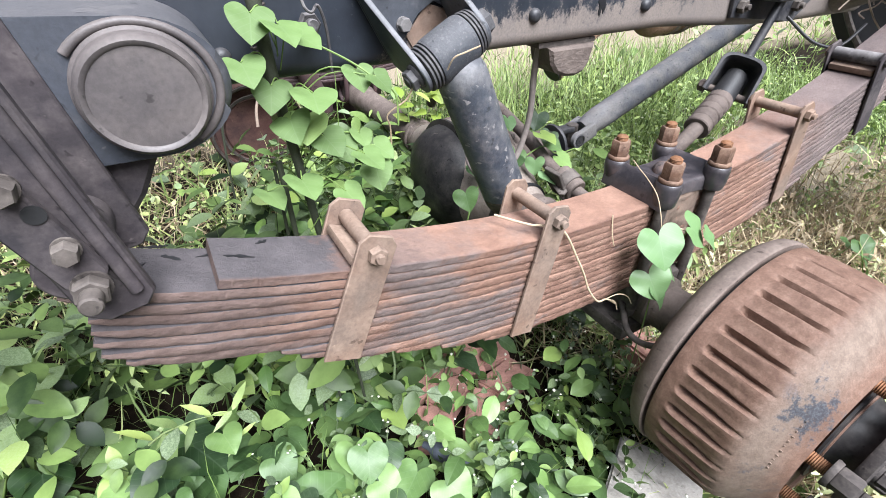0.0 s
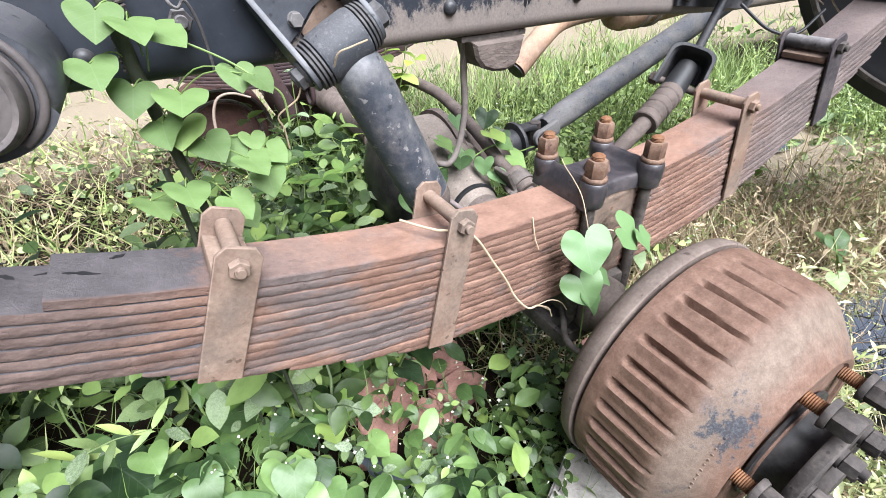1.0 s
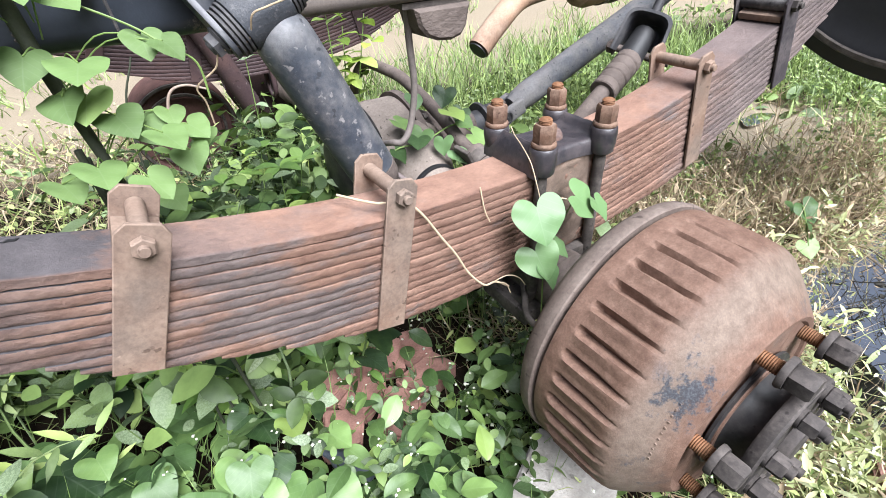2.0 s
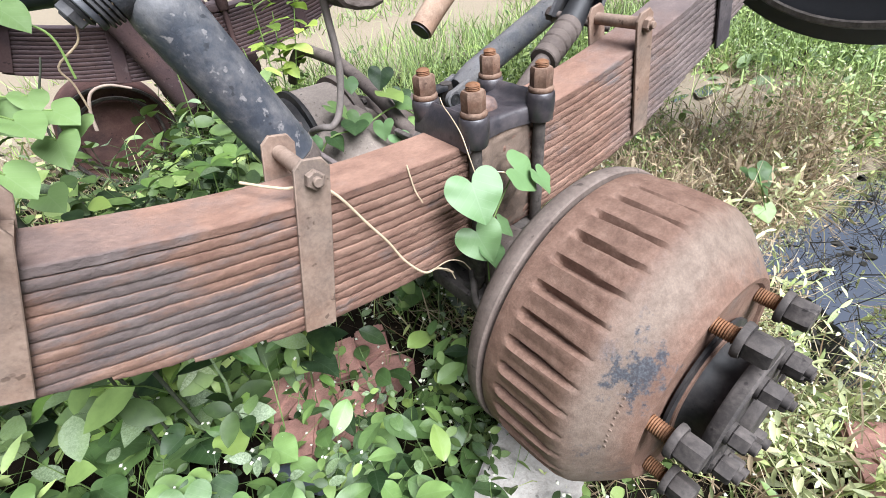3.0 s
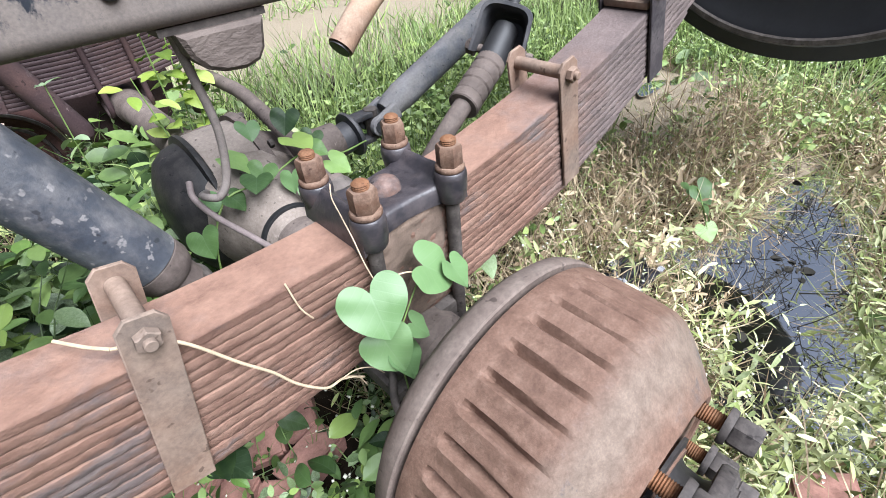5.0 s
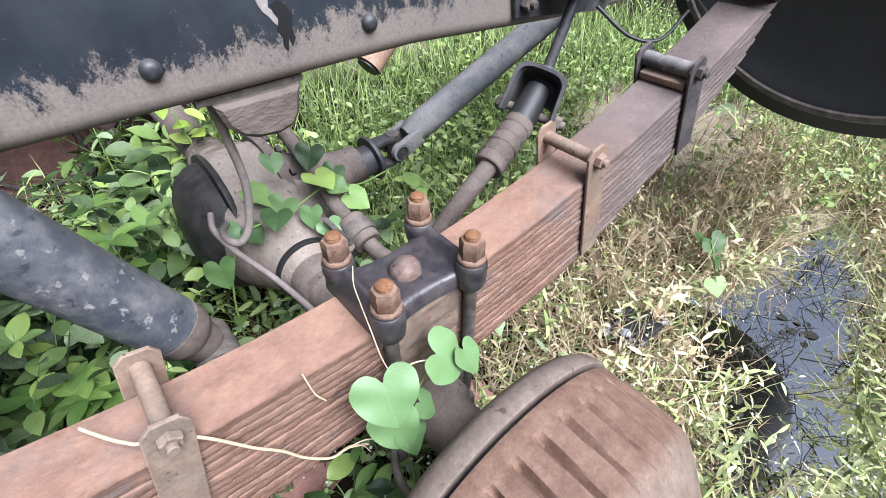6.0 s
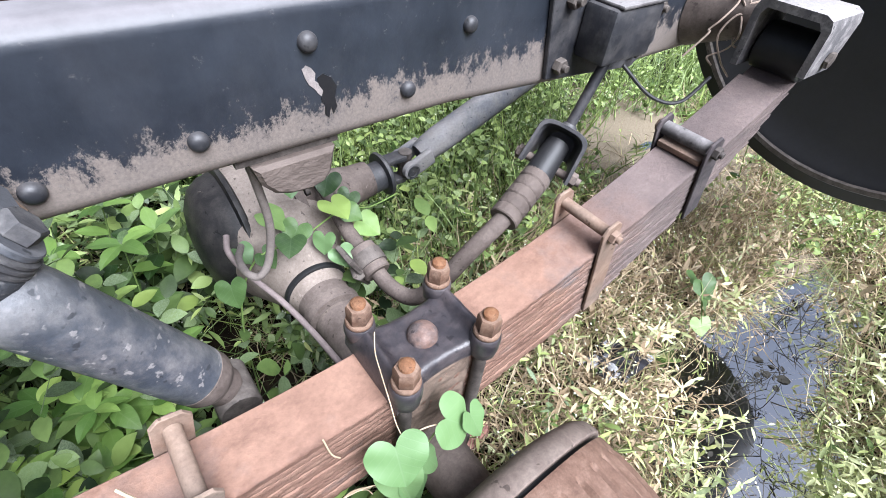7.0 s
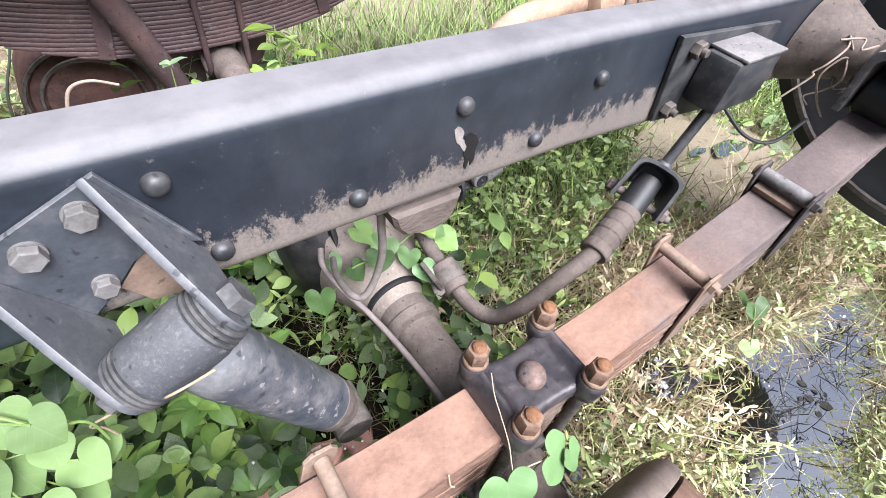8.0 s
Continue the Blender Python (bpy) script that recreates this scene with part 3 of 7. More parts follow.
def build_ground():
    xs, ys = grade(-400, 400, -1.2, 3.6, 0.05), grade(-400, 400, -1.0, 3.2, 0.05)
    verts = [(x, y, ground_height(x, y)) for y in ys for x in xs]
    nx = len(xs)
    faces = [(j * nx + i, j * nx + i + 1, (j + 1) * nx + i + 1, (j + 1) * nx + i) for j in range(len(ys) - 1) for i in range(nx - 1)]
    me = bpy.data.meshes.new("ground")
    me.from_pydata(verts, [], faces)
    me.polygons.foreach_set("use_smooth", [True] * len(faces))
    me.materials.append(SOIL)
    tagged(new("ground", me), "damp soil, coloured near black for shade under plants, with pale bare sand further off", "ground", "", "structure")
    bm = nb()
    slab(bm, [(2.1 + 1.35 * math.cos(a) * (1 + 0.1 * math.sin(3 * a)), 0.3 + 1.0 * math.sin(a)) for a in (k * math.tau / 40 for k in range(40))], 0.004,
         Matrix.Translation((0, 0, -0.047)))
    solo("water", bm, WATER, "dark still puddle water reflecting the pale sky", "puddle", "", "structure")


build_ground()

# ---- leaf spring, its clips and U-bolts ----
SY, SW = 0.492, 0.094          # middle and width of the spring
NEAR = SY - SW / 2
LEAVES, PITCH = 14, 0.0141
LEFT_END = (-0.012, -0.135, -0.118, -0.114, -0.112, -0.110, -0.104, -0.085, 0.060, 0.085, 0.130, 0.215, 0.290, 0.370)
RIGHT_END = (1.632, 1.700, 1.660, 1.645, 1.625, 1.600, 1.570, 1.535, 1.495, 1.450, 1.380, 1.300, 1.225, 1.170)


def top_z(x):
    return 0.632 + 0.248 * (x - 0.665) ** 2


def spring_point(x, depth):
    """The place depth metres under the spring's top line, square to it."""
    s = 0.496 * (x - 0.665)
    n = math.sqrt(1 + s * s)
    return x + depth * s / n, top_z(x) - depth / n


def spring_leaf(i, mirror=None):
    bm = nb()
    rng = random.Random(40 + i)
    x0, x1 = LEFT_END[i], RIGHT_END[i]
    n = 240
    d0 = i * PITCH
    w = SW / 2 + rng.uniform(-0.0012, 0.0012)
    b = 0.0017
    rings = []
    for k in range(n + 1):
        x = x0 + (x1 - x0) * k / n
        end = min((x - x0) / 0.055, (x1 - x) / 0.055, 1.0)
        d1 = i * PITCH + (PITCH - 0.0007) * (0.42 + 0.58 * max(0.0, end) ** 0.7) if i else PITCH - 0.0007
        wob = 0.0007 * noise.noise((x * 17, i * 3.7, 0)) + 0.0005 * noise.noise((x * 95, i * 2.3, 6))
        wn_, wf = w + 0.0018 * noise.noise((x * 23, i * 5.1, 2)) + 0.0016 * noise.noise((x * 110, i * 9.1, 4)), w
        e = 0.0026 if i else 0.0018
        sec = [(-wn_ + 0.0058, d0), (-wn_ + 0.0014, d0 + 0.0005), (-wn_, d0 + e), (-wn_, d1 - e), (-wn_ + 0.0014, d1 - 0.0005), (-wn_ + 0.0058, d1), (wf - b, d1), (wf, d1 - b), (wf, d0 + b), (wf - b, d0)]
        ring = []
        for yy, dd in sec:
            px, pz = spring_point(x, dd + wob)
            ring.append(bm.verts.new((px, SY + yy, pz)))
        rings.append(ring)
    for a, c in zip(rings, rings[1:]):
        for k in range(10):
            bm.faces.new((a[k], a[(k + 1) % 10], c[(k + 1) % 10], c[k]))
    bm.faces.new(rings[0][::-1])
    bm.faces.new(rings[-1])
    return bm


def clip_frame(top, low):
    d = Vector((top[0] - low[0], 0, top[1] - low[1]))
    n = d.length
    d.normalize()
    m = Matrix(((d.z, 0, d.x, low[0]), (0, 1, 0, SY), (-d.x, 0, d.z, low[1]), (0, 0, 0, 1)))
    return m, n           # local z runs up the clip, local y across the spring


def rebound_clip(parent, bolt, low, width, spacer=0.0, dark=False, pin=0.011):
    """Two upright side plates, a pin across the top with a hex head and a nut, a packing block under the pin."""
    m, n = clip_frame(bolt, low)
    top = n + 0.024
    mat = SHACKLE if dark else CLIP
    clip = None
    for side in (-1, 1):
        bm = nb()
        y = side * (SW / 2 + 0.0055)
        lo = 0.0 if side < 0 else 0.01
        ol = [(-width / 2, lo), (width / 2, lo), (width / 2, top - 0.012), (width / 2 - 0.010, top), (-width / 2 + 0.010, top), (-width / 2, top - 0.012)]
        mm = m @ Matrix(((1, 0, 0, 0), (0, 0, -1, y), (0, 1, 0, 0), (0, 0, 0, 1)))
        slab(bm, ol, 0.006, mm, 0.0012)
        if clip is None:
            clip = part("rebound_clip", bm, mat, parent)
        else:
            part("rear_plate", bm, mat, clip)
    bm = nb()
    rod(bm, m @ Vector((0, -SW / 2 - 0.002, n)), m @ Vector((0, SW / 2 + 0.002, n)), pin, seg=18)
    part("pin", bm, CLIP if not dark else HANGER, clip, "rust-brown spacer tube on the clip bolt")
    bm = nb()
    hexnut(bm, m @ Vector((0, -SW / 2 - 0.0085, n)), (0, -1, 0), 0.022, 0.011, 0.3)
    rod(bm, m @ Vector((0, -SW / 2 - 0.0085, n)), m @ Vector((0, -SW / 2 - 0.026, n)), 0.0065, seg=12, bev=0.001)
    part("nut", bm, CLIP if not dark else HUBNUT, clip)
    bm = nb()
    hexnut(bm, m @ Vector((0, SW / 2 + 0.0085, n)), (0, 1, 0), 0.022, 0.010, 0.1)
    part("bolt_head", bm, CLIP, clip)
    if spacer:
        zt = n - pin - spacer / 2 - 0.001
        bm = nb()
        box(bm, m @ Vector((0, 0, zt)), (width * 0.95, SW - 0.004, spacer), m.to_3x3(), 0.002)
        part("packing_block", bm, CLIP, clip)
    return clip


def build_spring(name, label, detailed=True):
    sp = thing(name, (0.785, SY, 0.43), label, "leaf spring", "rear springs")
    for i in range(LEAVES):
        part("spring_leaf", spring_leaf(i), SPRING, sp)
    rebound_clip(sp, (0.161, 0.722), (0.098, 0.566), 0.052, 0.012)
    rebound_clip(sp, (0.462, 0.676), (0.417, 0.452), 0.046)
    rebound_clip(sp, (1.134, 0.727), (1.180, 0.512), 0.046)
    rebound_clip(sp, (1.402, 0.802), (1.462, 0.630), 0.050, 0.014, True, 0.014)
    return sp


near_spring = build_spring("leaf_spring", "long rusted multi-leaf truck spring, its leaf ends painted black")

UX, UY = (0.716, 0.857), (0.433, 0.551)
nut_group = "U-bolt nuts on the saddle"


def build_u_bolts():
    for x in UX:
        u = thing("u_bolt", (x, SY, 0.33), "rusted steel U-bolt clamping the spring to the axle", "u-bolt", "U-bolts round the spring")
        r = (UY[1] - UY[0]) / 2
        pts = [(x, UY[0], 0.715)] + [(x, SY - r * math.cos(a), 0.385 - r * math.sin(a)) for a in (k * math.pi / 12 for k in range(13))] + [(x, UY[1], 0.715)]
        bm = nb()
        hose(bm, pts, 0.0105, 14, 1)
        part("bent_rod", bm, GREASY, u, "dark greasy bent rod")
        for y in UY:
            bm = nb()
            n = 4
            prof = []
            for k in range(n):
                prof += [(0.0098, 0.0025 * k), (0.0108, 0.0025 * k + 0.00125)]
            lathe(bm, prof + [(0.0082, 0.0025 * n + 0.0012), (0.0045, 0.0025 * n + 0.0025)], (x, y, 0.7150), (0, 0, 1), 14)
            part("thread_end", bm, THREAD, u, "orange rusted thread end")
            bm = nb()
            lathe(bm, [(0.019, 0), (0.0205, 0.002), (0.0205, 0.006), (0.019, 0.008)], (x, y, 0.680), (0, 0, 1), 22)
            hexnut(bm, (x, y, 0.687), (0, 0, 1), 0.0315, 0.030, random.Random(int(x * 900 + y * 70)).uniform(0, 1))
            part("nut", bm, NUT, u, "orange-brown rusted hex nut with a collar")


def build_saddle():
    sd = thing("spring_saddle", (0.7865, SY, 0.63), "black cast saddle plate with four bosses and a domed centre", "saddle plate")
    bm = nb()
    cx, cy = 0.7865, SY
    # a hollow-sided plate with a raised ridge across each end
    nu, nv = 44, 22
    half = lambda u: 0.050 + 0.019 * abs(u) ** 2.5

    def crown(u, v):
        ridge = 0.019 * math.exp(-((abs(u) - 0.80) / 0.13) ** 2)
        edge = 0.006 * max(0.0, (max(abs(v) - 0.8, 0.0) / 0.2)) ** 2 + 0.012 * max(0.0, (abs(u) - 0.90) / 0.10) ** 2
        return 0.659 + ridge + 0.003 * v * v * abs(u) - edge + 0.0012 * noise.noise((u * 5, v * 5, 1.3))
    top, low = [], []
    for i in range(nu + 1):
        u = -1 + 2 * i / nu
        top.append([bm.verts.new((cx + 0.090 * u, cy + half(u) * (-1 + 2 * j / nv), crown(u, -1 + 2 * j / nv))) for j in range(nv + 1)])
        low.append([bm.verts.new((cx + 0.091 * u, cy + (half(u) + 0.001) * (-1 + 2 * j / nv), 0.629 + 0.004 * (1 - abs(u)))) for j in range(nv + 1)])
    for i in range(nu):
        for j in range(nv):
            bm.faces.new((top[i][j], top[i + 1][j], top[i + 1][j + 1], top[i][j + 1]))
            bm.faces.new((low[i][j], low[i][j + 1], low[i + 1][j + 1], low[i + 1][j]))
        for j in (0, nv):
            bm.faces.new((top[i][j], top[i + 1][j], low[i + 1][j], low[i][j]))
    for i in (0, nu):
        for j in range(nv):
            bm.faces.new((top[i][j], top[i][j + 1], low[i][j + 1], low[i][j]))
    part("body", bm, SADDLE, sd, sharp=55)
    for x in UX:
        for y in UY:
            bm = nb()
            deep = -0.047 if y < SY else -0.036
            lathe(bm, [(0.0185, deep), (0.0205, deep + 0.003), (0.0228, deep + 0.020), (0.0232, -0.010), (0.0222, -0.002), (0.0205, 0.0)], (x, y, 0.680), (0, 0, 1), 26)
            part("boss", bm, SADDLE, sd)
    bm = nb()
    lathe(bm, [(0.024, -0.012), (0.0235, 0.0), (0.019, 0.008), (0.010, 0.012), (0.002, 0.0125)], (cx, cy, 0.664), (0, 0, 1), 24)
    part("domed_centre", bm, RUSTDOME, sd, "dusty rust-touched dome over the centre bolt")


def build_caked_dirt():
    bm = nb()
    nx, nz = 22, 40
    x0, x1 = UX[0] + 0.006, UX[1] - 0.006
    grid = []
    for j in range(nz + 1):
        row = []
        for i in range(nx + 1):
            x = x0 + (x1 - x0) * i / nx
            z = 0.440 + (0.634 - 0.440) * j / nz
            rim = min(i, nx - i, j, nz - j)
            bulge = (0.0035 + 0.0035 * noise.noise((x * 60, z * 60, 2.0)) + 0.002 * noise.noise((x * 170, z * 170, 5.0))) * min(1.0, rim / 2.0)
            row.append(bm.verts.new((x, NEAR + 0.0015 - bulge, z + top_z(x) - 0.636)))
        grid.append(row)
    for j in range(nz):
        for i in range(nx):
            bm.faces.new((grid[j][i], grid[j][i + 1], grid[j + 1][i + 1], grid[j + 1][i]))
    part("caked_dirt", bm, DIRT, near_spring, "rough brown dirt caked on the leaves", 60)


def paint_cracks():
    """Dark cracks where the black paint on the spring's end has split and lifted."""
    rng = random.Random(77)
    for x, y, n, turn in ((-0.062, 0.540, 0.030, 0.2), (-0.047, 0.515, 0.022, -0.5), (-0.012, 0.520, 0.028, 0.3), (0.015, 0.492, 0.034, -0.2), (-0.075, 0.500, 0.020, 0.9), (0.045, 0.525, 0.018, 0.5)):
        px, pz = spring_point(x, -0.0003 if x > LEFT_END[0] + 0.004 else PITCH - 0.0003)
        m = Matrix.Translation((px, y, pz)) @ Euler((0, -math.atan(0.496 * (x - 0.665)), turn)).to_matrix().to_4x4()
        top = [(-n / 2 + n * k / 6, 0.0022 * math.sin(math.pi * k / 6) + rng.uniform(-0.0012, 0.0022)) for k in range(7)]
        low = [(n / 2 - n * k / 6, -0.0018 * math.sin(math.pi * k / 6) + rng.uniform(-0.0018, 0.001)) for k in range(1, 6)]
        bm = nb()
        slab(bm, top + low, 0.0012, m)
        part("paint_crack", bm, RUBBER, near_spring, "dark crack in the black paint")


paint_cracks()
build_u_bolts()
build_saddle()
build_caked_dirt()

# ---- axle, drum and hub ----
AX, AZ = 0.785, 0.382


def build_axle():
    ax = thing("rear_axle", (AX, 1.167, 0.20), "dusty steel rear axle with a round differential casing", "axle")
    tube = [(0.050, 0.262), (0.050, 0.40), (0.062, 0.41), (0.062, 0.575), (0.053, 0.59), (0.053, 0.785), (0.066, 0.790), (0.067, 0.815), (0.060, 0.820), (0.062, 0.850)]
    flare = [(0.060, 0.848), (0.068, 0.87), (0.092, 0.93), (0.122, 0.99), (0.150, 1.045)]
    for y, s, more in ((0, 1, 0.0), (2.662, -1, 0.33)):
        bm = nb()
        lathe(bm, tube[:5] + [(r, h + more) for r, h in tube[5:]], (AX, y, AZ), (0, s, 0), 40)
        part("axle_tube", bm, AXLE, ax)
        bm = nb()
        lathe(bm, [(r, h + more) for r, h in flare], (AX, y, AZ), (0, s, 0), 40)
        part("flared_casing", bm, DIFF, ax, "pale dusty flared casing")
    bm = nb()
    lathe(bm, [(0.058, 0.876), (0.0765, 0.878), (0.0785, 0.885), (0.0765, 0.892), (0.060, 0.894)], (AX, 0, AZ), (0, 1, 0), 40)
    part("rubber_collar", bm, RUBBER, ax, "dark rubber collar round the casing")
    bm = nb()
    hose(bm, [(0.648, 1.19, 0.520), (0.668, 1.155, 0.533), (0.705, 1.105, 0.515), (0.738, 1.06, 0.482), (0.764, 1.02, 0.452)], 0.0075, 8, 5)
    part("casing_rib", bm, GREASY, ax, "dark greasy rib on the casing")
    bm = nb()
    # banjo: a drum with its axis along the vehicle
    lathe(bm, [(0.14, -0.072), (0.176, -0.070), (0.178, -0.060), (0.178, 0.045), (0.17, 0.052)], (AX, 1.167, AZ), (1, 0, 0), 48)
    part("banjo_casing", bm, DIFF, ax, "pale dusty banjo casing")
    bm = nb()
    lathe(bm, [(0.178, 0.053), (0.178, 0.075), (0.13, 0.08), (0.10, 0.14), (0.07, 0.20), (0.056, 0.26), (0.052, 0.31)], (AX, 1.167, AZ + 0.01), (1, 0, 0.06), 48)
    part("pinion_carrier", bm, AXLE, ax)
    for k in range(14):
        a = k * math.tau / 14
        bm = nb()
        hexnut(bm, (AX + 0.075, 1.167 + 0.165 * math.cos(a), AZ + 0.01 + 0.165 * math.sin(a)), (1, 0, 0), 0.018, 0.012)
        part("carrier_bolt", bm, GREASY, ax)
    bm = nb()
    lathe(bm, [(0.182, 0.0), (0.184, -0.004), (0.184, -0.012), (0.168, -0.016), (0.162, -0.045), (0.142, -0.075), (0.10, -0.098), (0.05, -0.108), (0.01, -0.110)], (AX - 0.073, 1.167, AZ), (1, 0, 0), 44)
    part("rear_cover", bm, DOME, ax, "black rear cover")
    bm = nb()
    box(bm, (AX, SY, 0.415), (0.16, 0.125, 0.045), None, 0.006)
    part("spring_seat", bm, GREASY, ax, "dark greasy spring seat")
    bm = nb()
    box(bm, (AX, SY, 0.318), (0.18, 0.14, 0.035), None, 0.006)
    part("lower_plate", bm, GREASY, ax)


def drum_profile_radius(y, a, ribs=36):
    """Outer radius of the finned drum at the height y along its axis and the angle a."""
    pts = [(0.250, 0.2285), (0.244, 0.2300), (0.228, 0.2295), (0.130, 0.2262), (0.118, 0.2225), (0.104, 0.2110), (0.090, 0.1965), (0.076, 0.1820), (0.066, 0.1700), (0.060, 0.1640)]
    r = pts[-1][1]
    for (y0, r0), (y1, r1) in zip(pts, pts[1:]):
        if y1 <= y <= y0:
            r = r0 + (r1 - r0) * (y0 - y) / (y0 - y1)
            break
    if 0.114 < y < 0.226:
        f = min(1.0, (y - 0.114) / 0.045, (0.226 - y) / 0.010)
        u = (a / math.tau * ribs) % 1.0
        # a narrow steep groove with a raised lip beside it that slopes away
        far = (y - 0.114) / 0.112
        g = max(0.0, 1 - abs(u - 0.42) / (0.12 + 0.13 * far))
        g = g * g * (3 - 2 * g)
        lip = (1 - (u - 0.58) / 0.42) if u > 0.58 else max(0.0, (u - 0.50) / 0.08)
        r += f * (-(0.0110 + 0.0050 * far) * g + 0.0050 * lip - 0.0008)
    return r


def build_drum(yc=0.0, flip=1):
    """The wheel end: backing plate, finned drum, hub and studs. Its axis runs along y; flip mirrors it to the far side."""
    dr = thing("brake_drum", (AX, 0.15 if flip > 0 else 2.512, 0.15), "brown rusted finned brake drum with its hub, wheel taken off", "brake drum", "brake drums")
    Y = (lambda y: y) if flip > 0 else (lambda y: 2.662 - y)
    bm = nb()
    seg = 36 * 14
    rows = [0.250, 0.244, 0.236, 0.228, 0.2245, 0.219, 0.214, 0.209, 0.195, 0.18, 0.165, 0.15, 0.138, 0.130, 0.124, 0.118, 0.114, 0.105, 0.097, 0.090, 0.083, 0.076, 0.070, 0.066, 0.060]
    rings = [[bm.verts.new((AX + drum_profile_radius(y, k * math.tau / seg) * math.cos(k * math.tau / seg), Y(y), AZ + drum_profile_radius(y, k * math.tau / seg) * math.sin(k * math.tau / seg)))
              for k in range(seg)] for y in rows]
    for r, y in ((0.158, 0.0565), (0.150, 0.058), (0.146, 0.062), (0.090, 0.062), (0.088, 0.050), (0.060, 0.050)):
        rings.append([bm.verts.new((AX + r * math.cos(k * math.tau / seg), Y(y), AZ + r * math.sin(k * math.tau / seg))) for k in range(seg)])
    back = [[bm.verts.new((AX + r * math.cos(k * math.tau / seg), Y(0.250), AZ + r * math.sin(k * math.tau / seg))) for k in range(seg)] for r in (0.205,)]
    rings = back + rings
    for a, b in zip(rings, rings[1:]):
        for k in range(seg):
            bm.faces.new((a[k], a[(k + 1) % seg], b[(k + 1) % seg], b[k]))
    bm.faces.new(rings[0][::-1])
    bm.faces.new(rings[-1])
    part("drum", bm, DRUM, dr, "", 28)
    if flip > 0:
        # worn cast marks on the shoulder, too worn to read
        rng = random.Random(9)
        for k in range(11):
            a = radians(146 + 2.9 * k)
            bm = nb()
            box(bm, Vector((AX + 0.1875 * math.cos(a), 0.0815, AZ + 0.1875 * math.sin(a))), (0.0022, 0.0075 * rng.uniform(0.5, 1.0), 0.0045 * rng.uniform(0.5, 1.0)), Euler((0, -a, 0)).to_matrix(), 0.0007, 1)
            part("cast_mark", bm, DRUM, dr)
    bm = nb()
    lathe(bm, [(0.10, 0.305), (0.19, 0.302), (0.216, 0.294), (0.229, 0.282), (0.2330, 0.266), (0.2325, 0.2590), (0.230, 0.2570), (0.19, 0.2570)], (AX, 0 if flip > 0 else 2.662, AZ), (0, flip, 0), 72)
    part("backing_plate", bm, RIM, dr, "dusty brown backing plate rim")
    bm = nb()
    lathe(bm, [(0.214, 0.249), (0.214, 0.259)], (AX, 0 if flip > 0 else 2.662, AZ), (0, flip, 0), 48)
    part("gap_seal", bm, RUBBER, dr)
    return dr


def build_hub():
    hb = thing("wheel_hub", (AX, 0.03, AZ - 0.16), "greasy grey wheel hub with rusty studs and hex nuts", "wheel hub")
    bm = nb()
    lathe(bm, [(0.100, 0.058), (0.100, 0.054), (0.078, 0.051), (0.072, 0.044), (0.070, 0.022), (0.074, 0.013)], (AX, 0, AZ), (0, 1, 0), 48)
    part("hub_barrel", bm, DOME, hb, "dark greasy hub barrel")
    bm = nb()
    lathe(bm, [(0.060, 0.0135), (0.098, 0.0135), (0.1005, 0.010), (0.1005, -0.002), (0.0975, -0.005), (0.048, -0.005), (0.042, -0.018), (0.01, -0.020)], (AX, 0, AZ), (0, 1, 0), 48)
    part("shaft_flange", bm, HUBNUT, hb, "dusty round axle-shaft flange")
    for k in range(8):
        a = radians(22 + 45 * k)
        c = Vector((AX + 0.082 * math.cos(a), -0.005, AZ + 0.082 * math.sin(a)))
        bm = nb()
        lathe(bm, [(0.015, 0), (0.015, 0.004)], c, (0, -1, 0), 18)
        hexnut(bm, c + Vector((0, -0.004, 0)), (0, -1, 0), 0.026, 0.020, k * 0.7)
        rod(bm, c + Vector((0, -0.022, 0)), c + Vector((0, -0.032, 0)), 0.008, seg=12, bev=0.001)
        part("flange_nut", bm, HUBNUT, hb)
    for k in range(6):
        a = radians(45 + 60 * k)
        c = Vector((AX + 0.005 + 0.138 * math.cos(a), 0.062, AZ - 0.006 + 0.138 * math.sin(a)))
        bm = nb()
        prof = []
        for j in range(22):
            prof += [(0.0098, 0.003 * j), (0.0112, 0.003 * j + 0.0015)]
        lathe(bm, prof, c, (0, -1, 0), 14)
        st = part("wheel_stud", bm, THREAD, hb, "orange rusted threaded wheel stud")
        bm = nb()
        n0 = c + Vector((0, -0.030, 0))
        lathe(bm, [(0.0225, 0.0), (0.0235, 0.003), (0.0215, 0.009)], n0, (0, -1, 0), 24)
        hexnut(bm, n0 + Vector((0, -0.009, 0)), (0, -1, 0), 0.034, 0.029, k * 0.5)
        part("wheel_nut", bm, HUBNUT, st, "dusty grey flanged wheel nut")


build_axle()
near_drum = build_drum()
build_hub()

# ---- chassis rails ----
RY, RZ0, RZ1 = 0.722, 0.862, 1.060


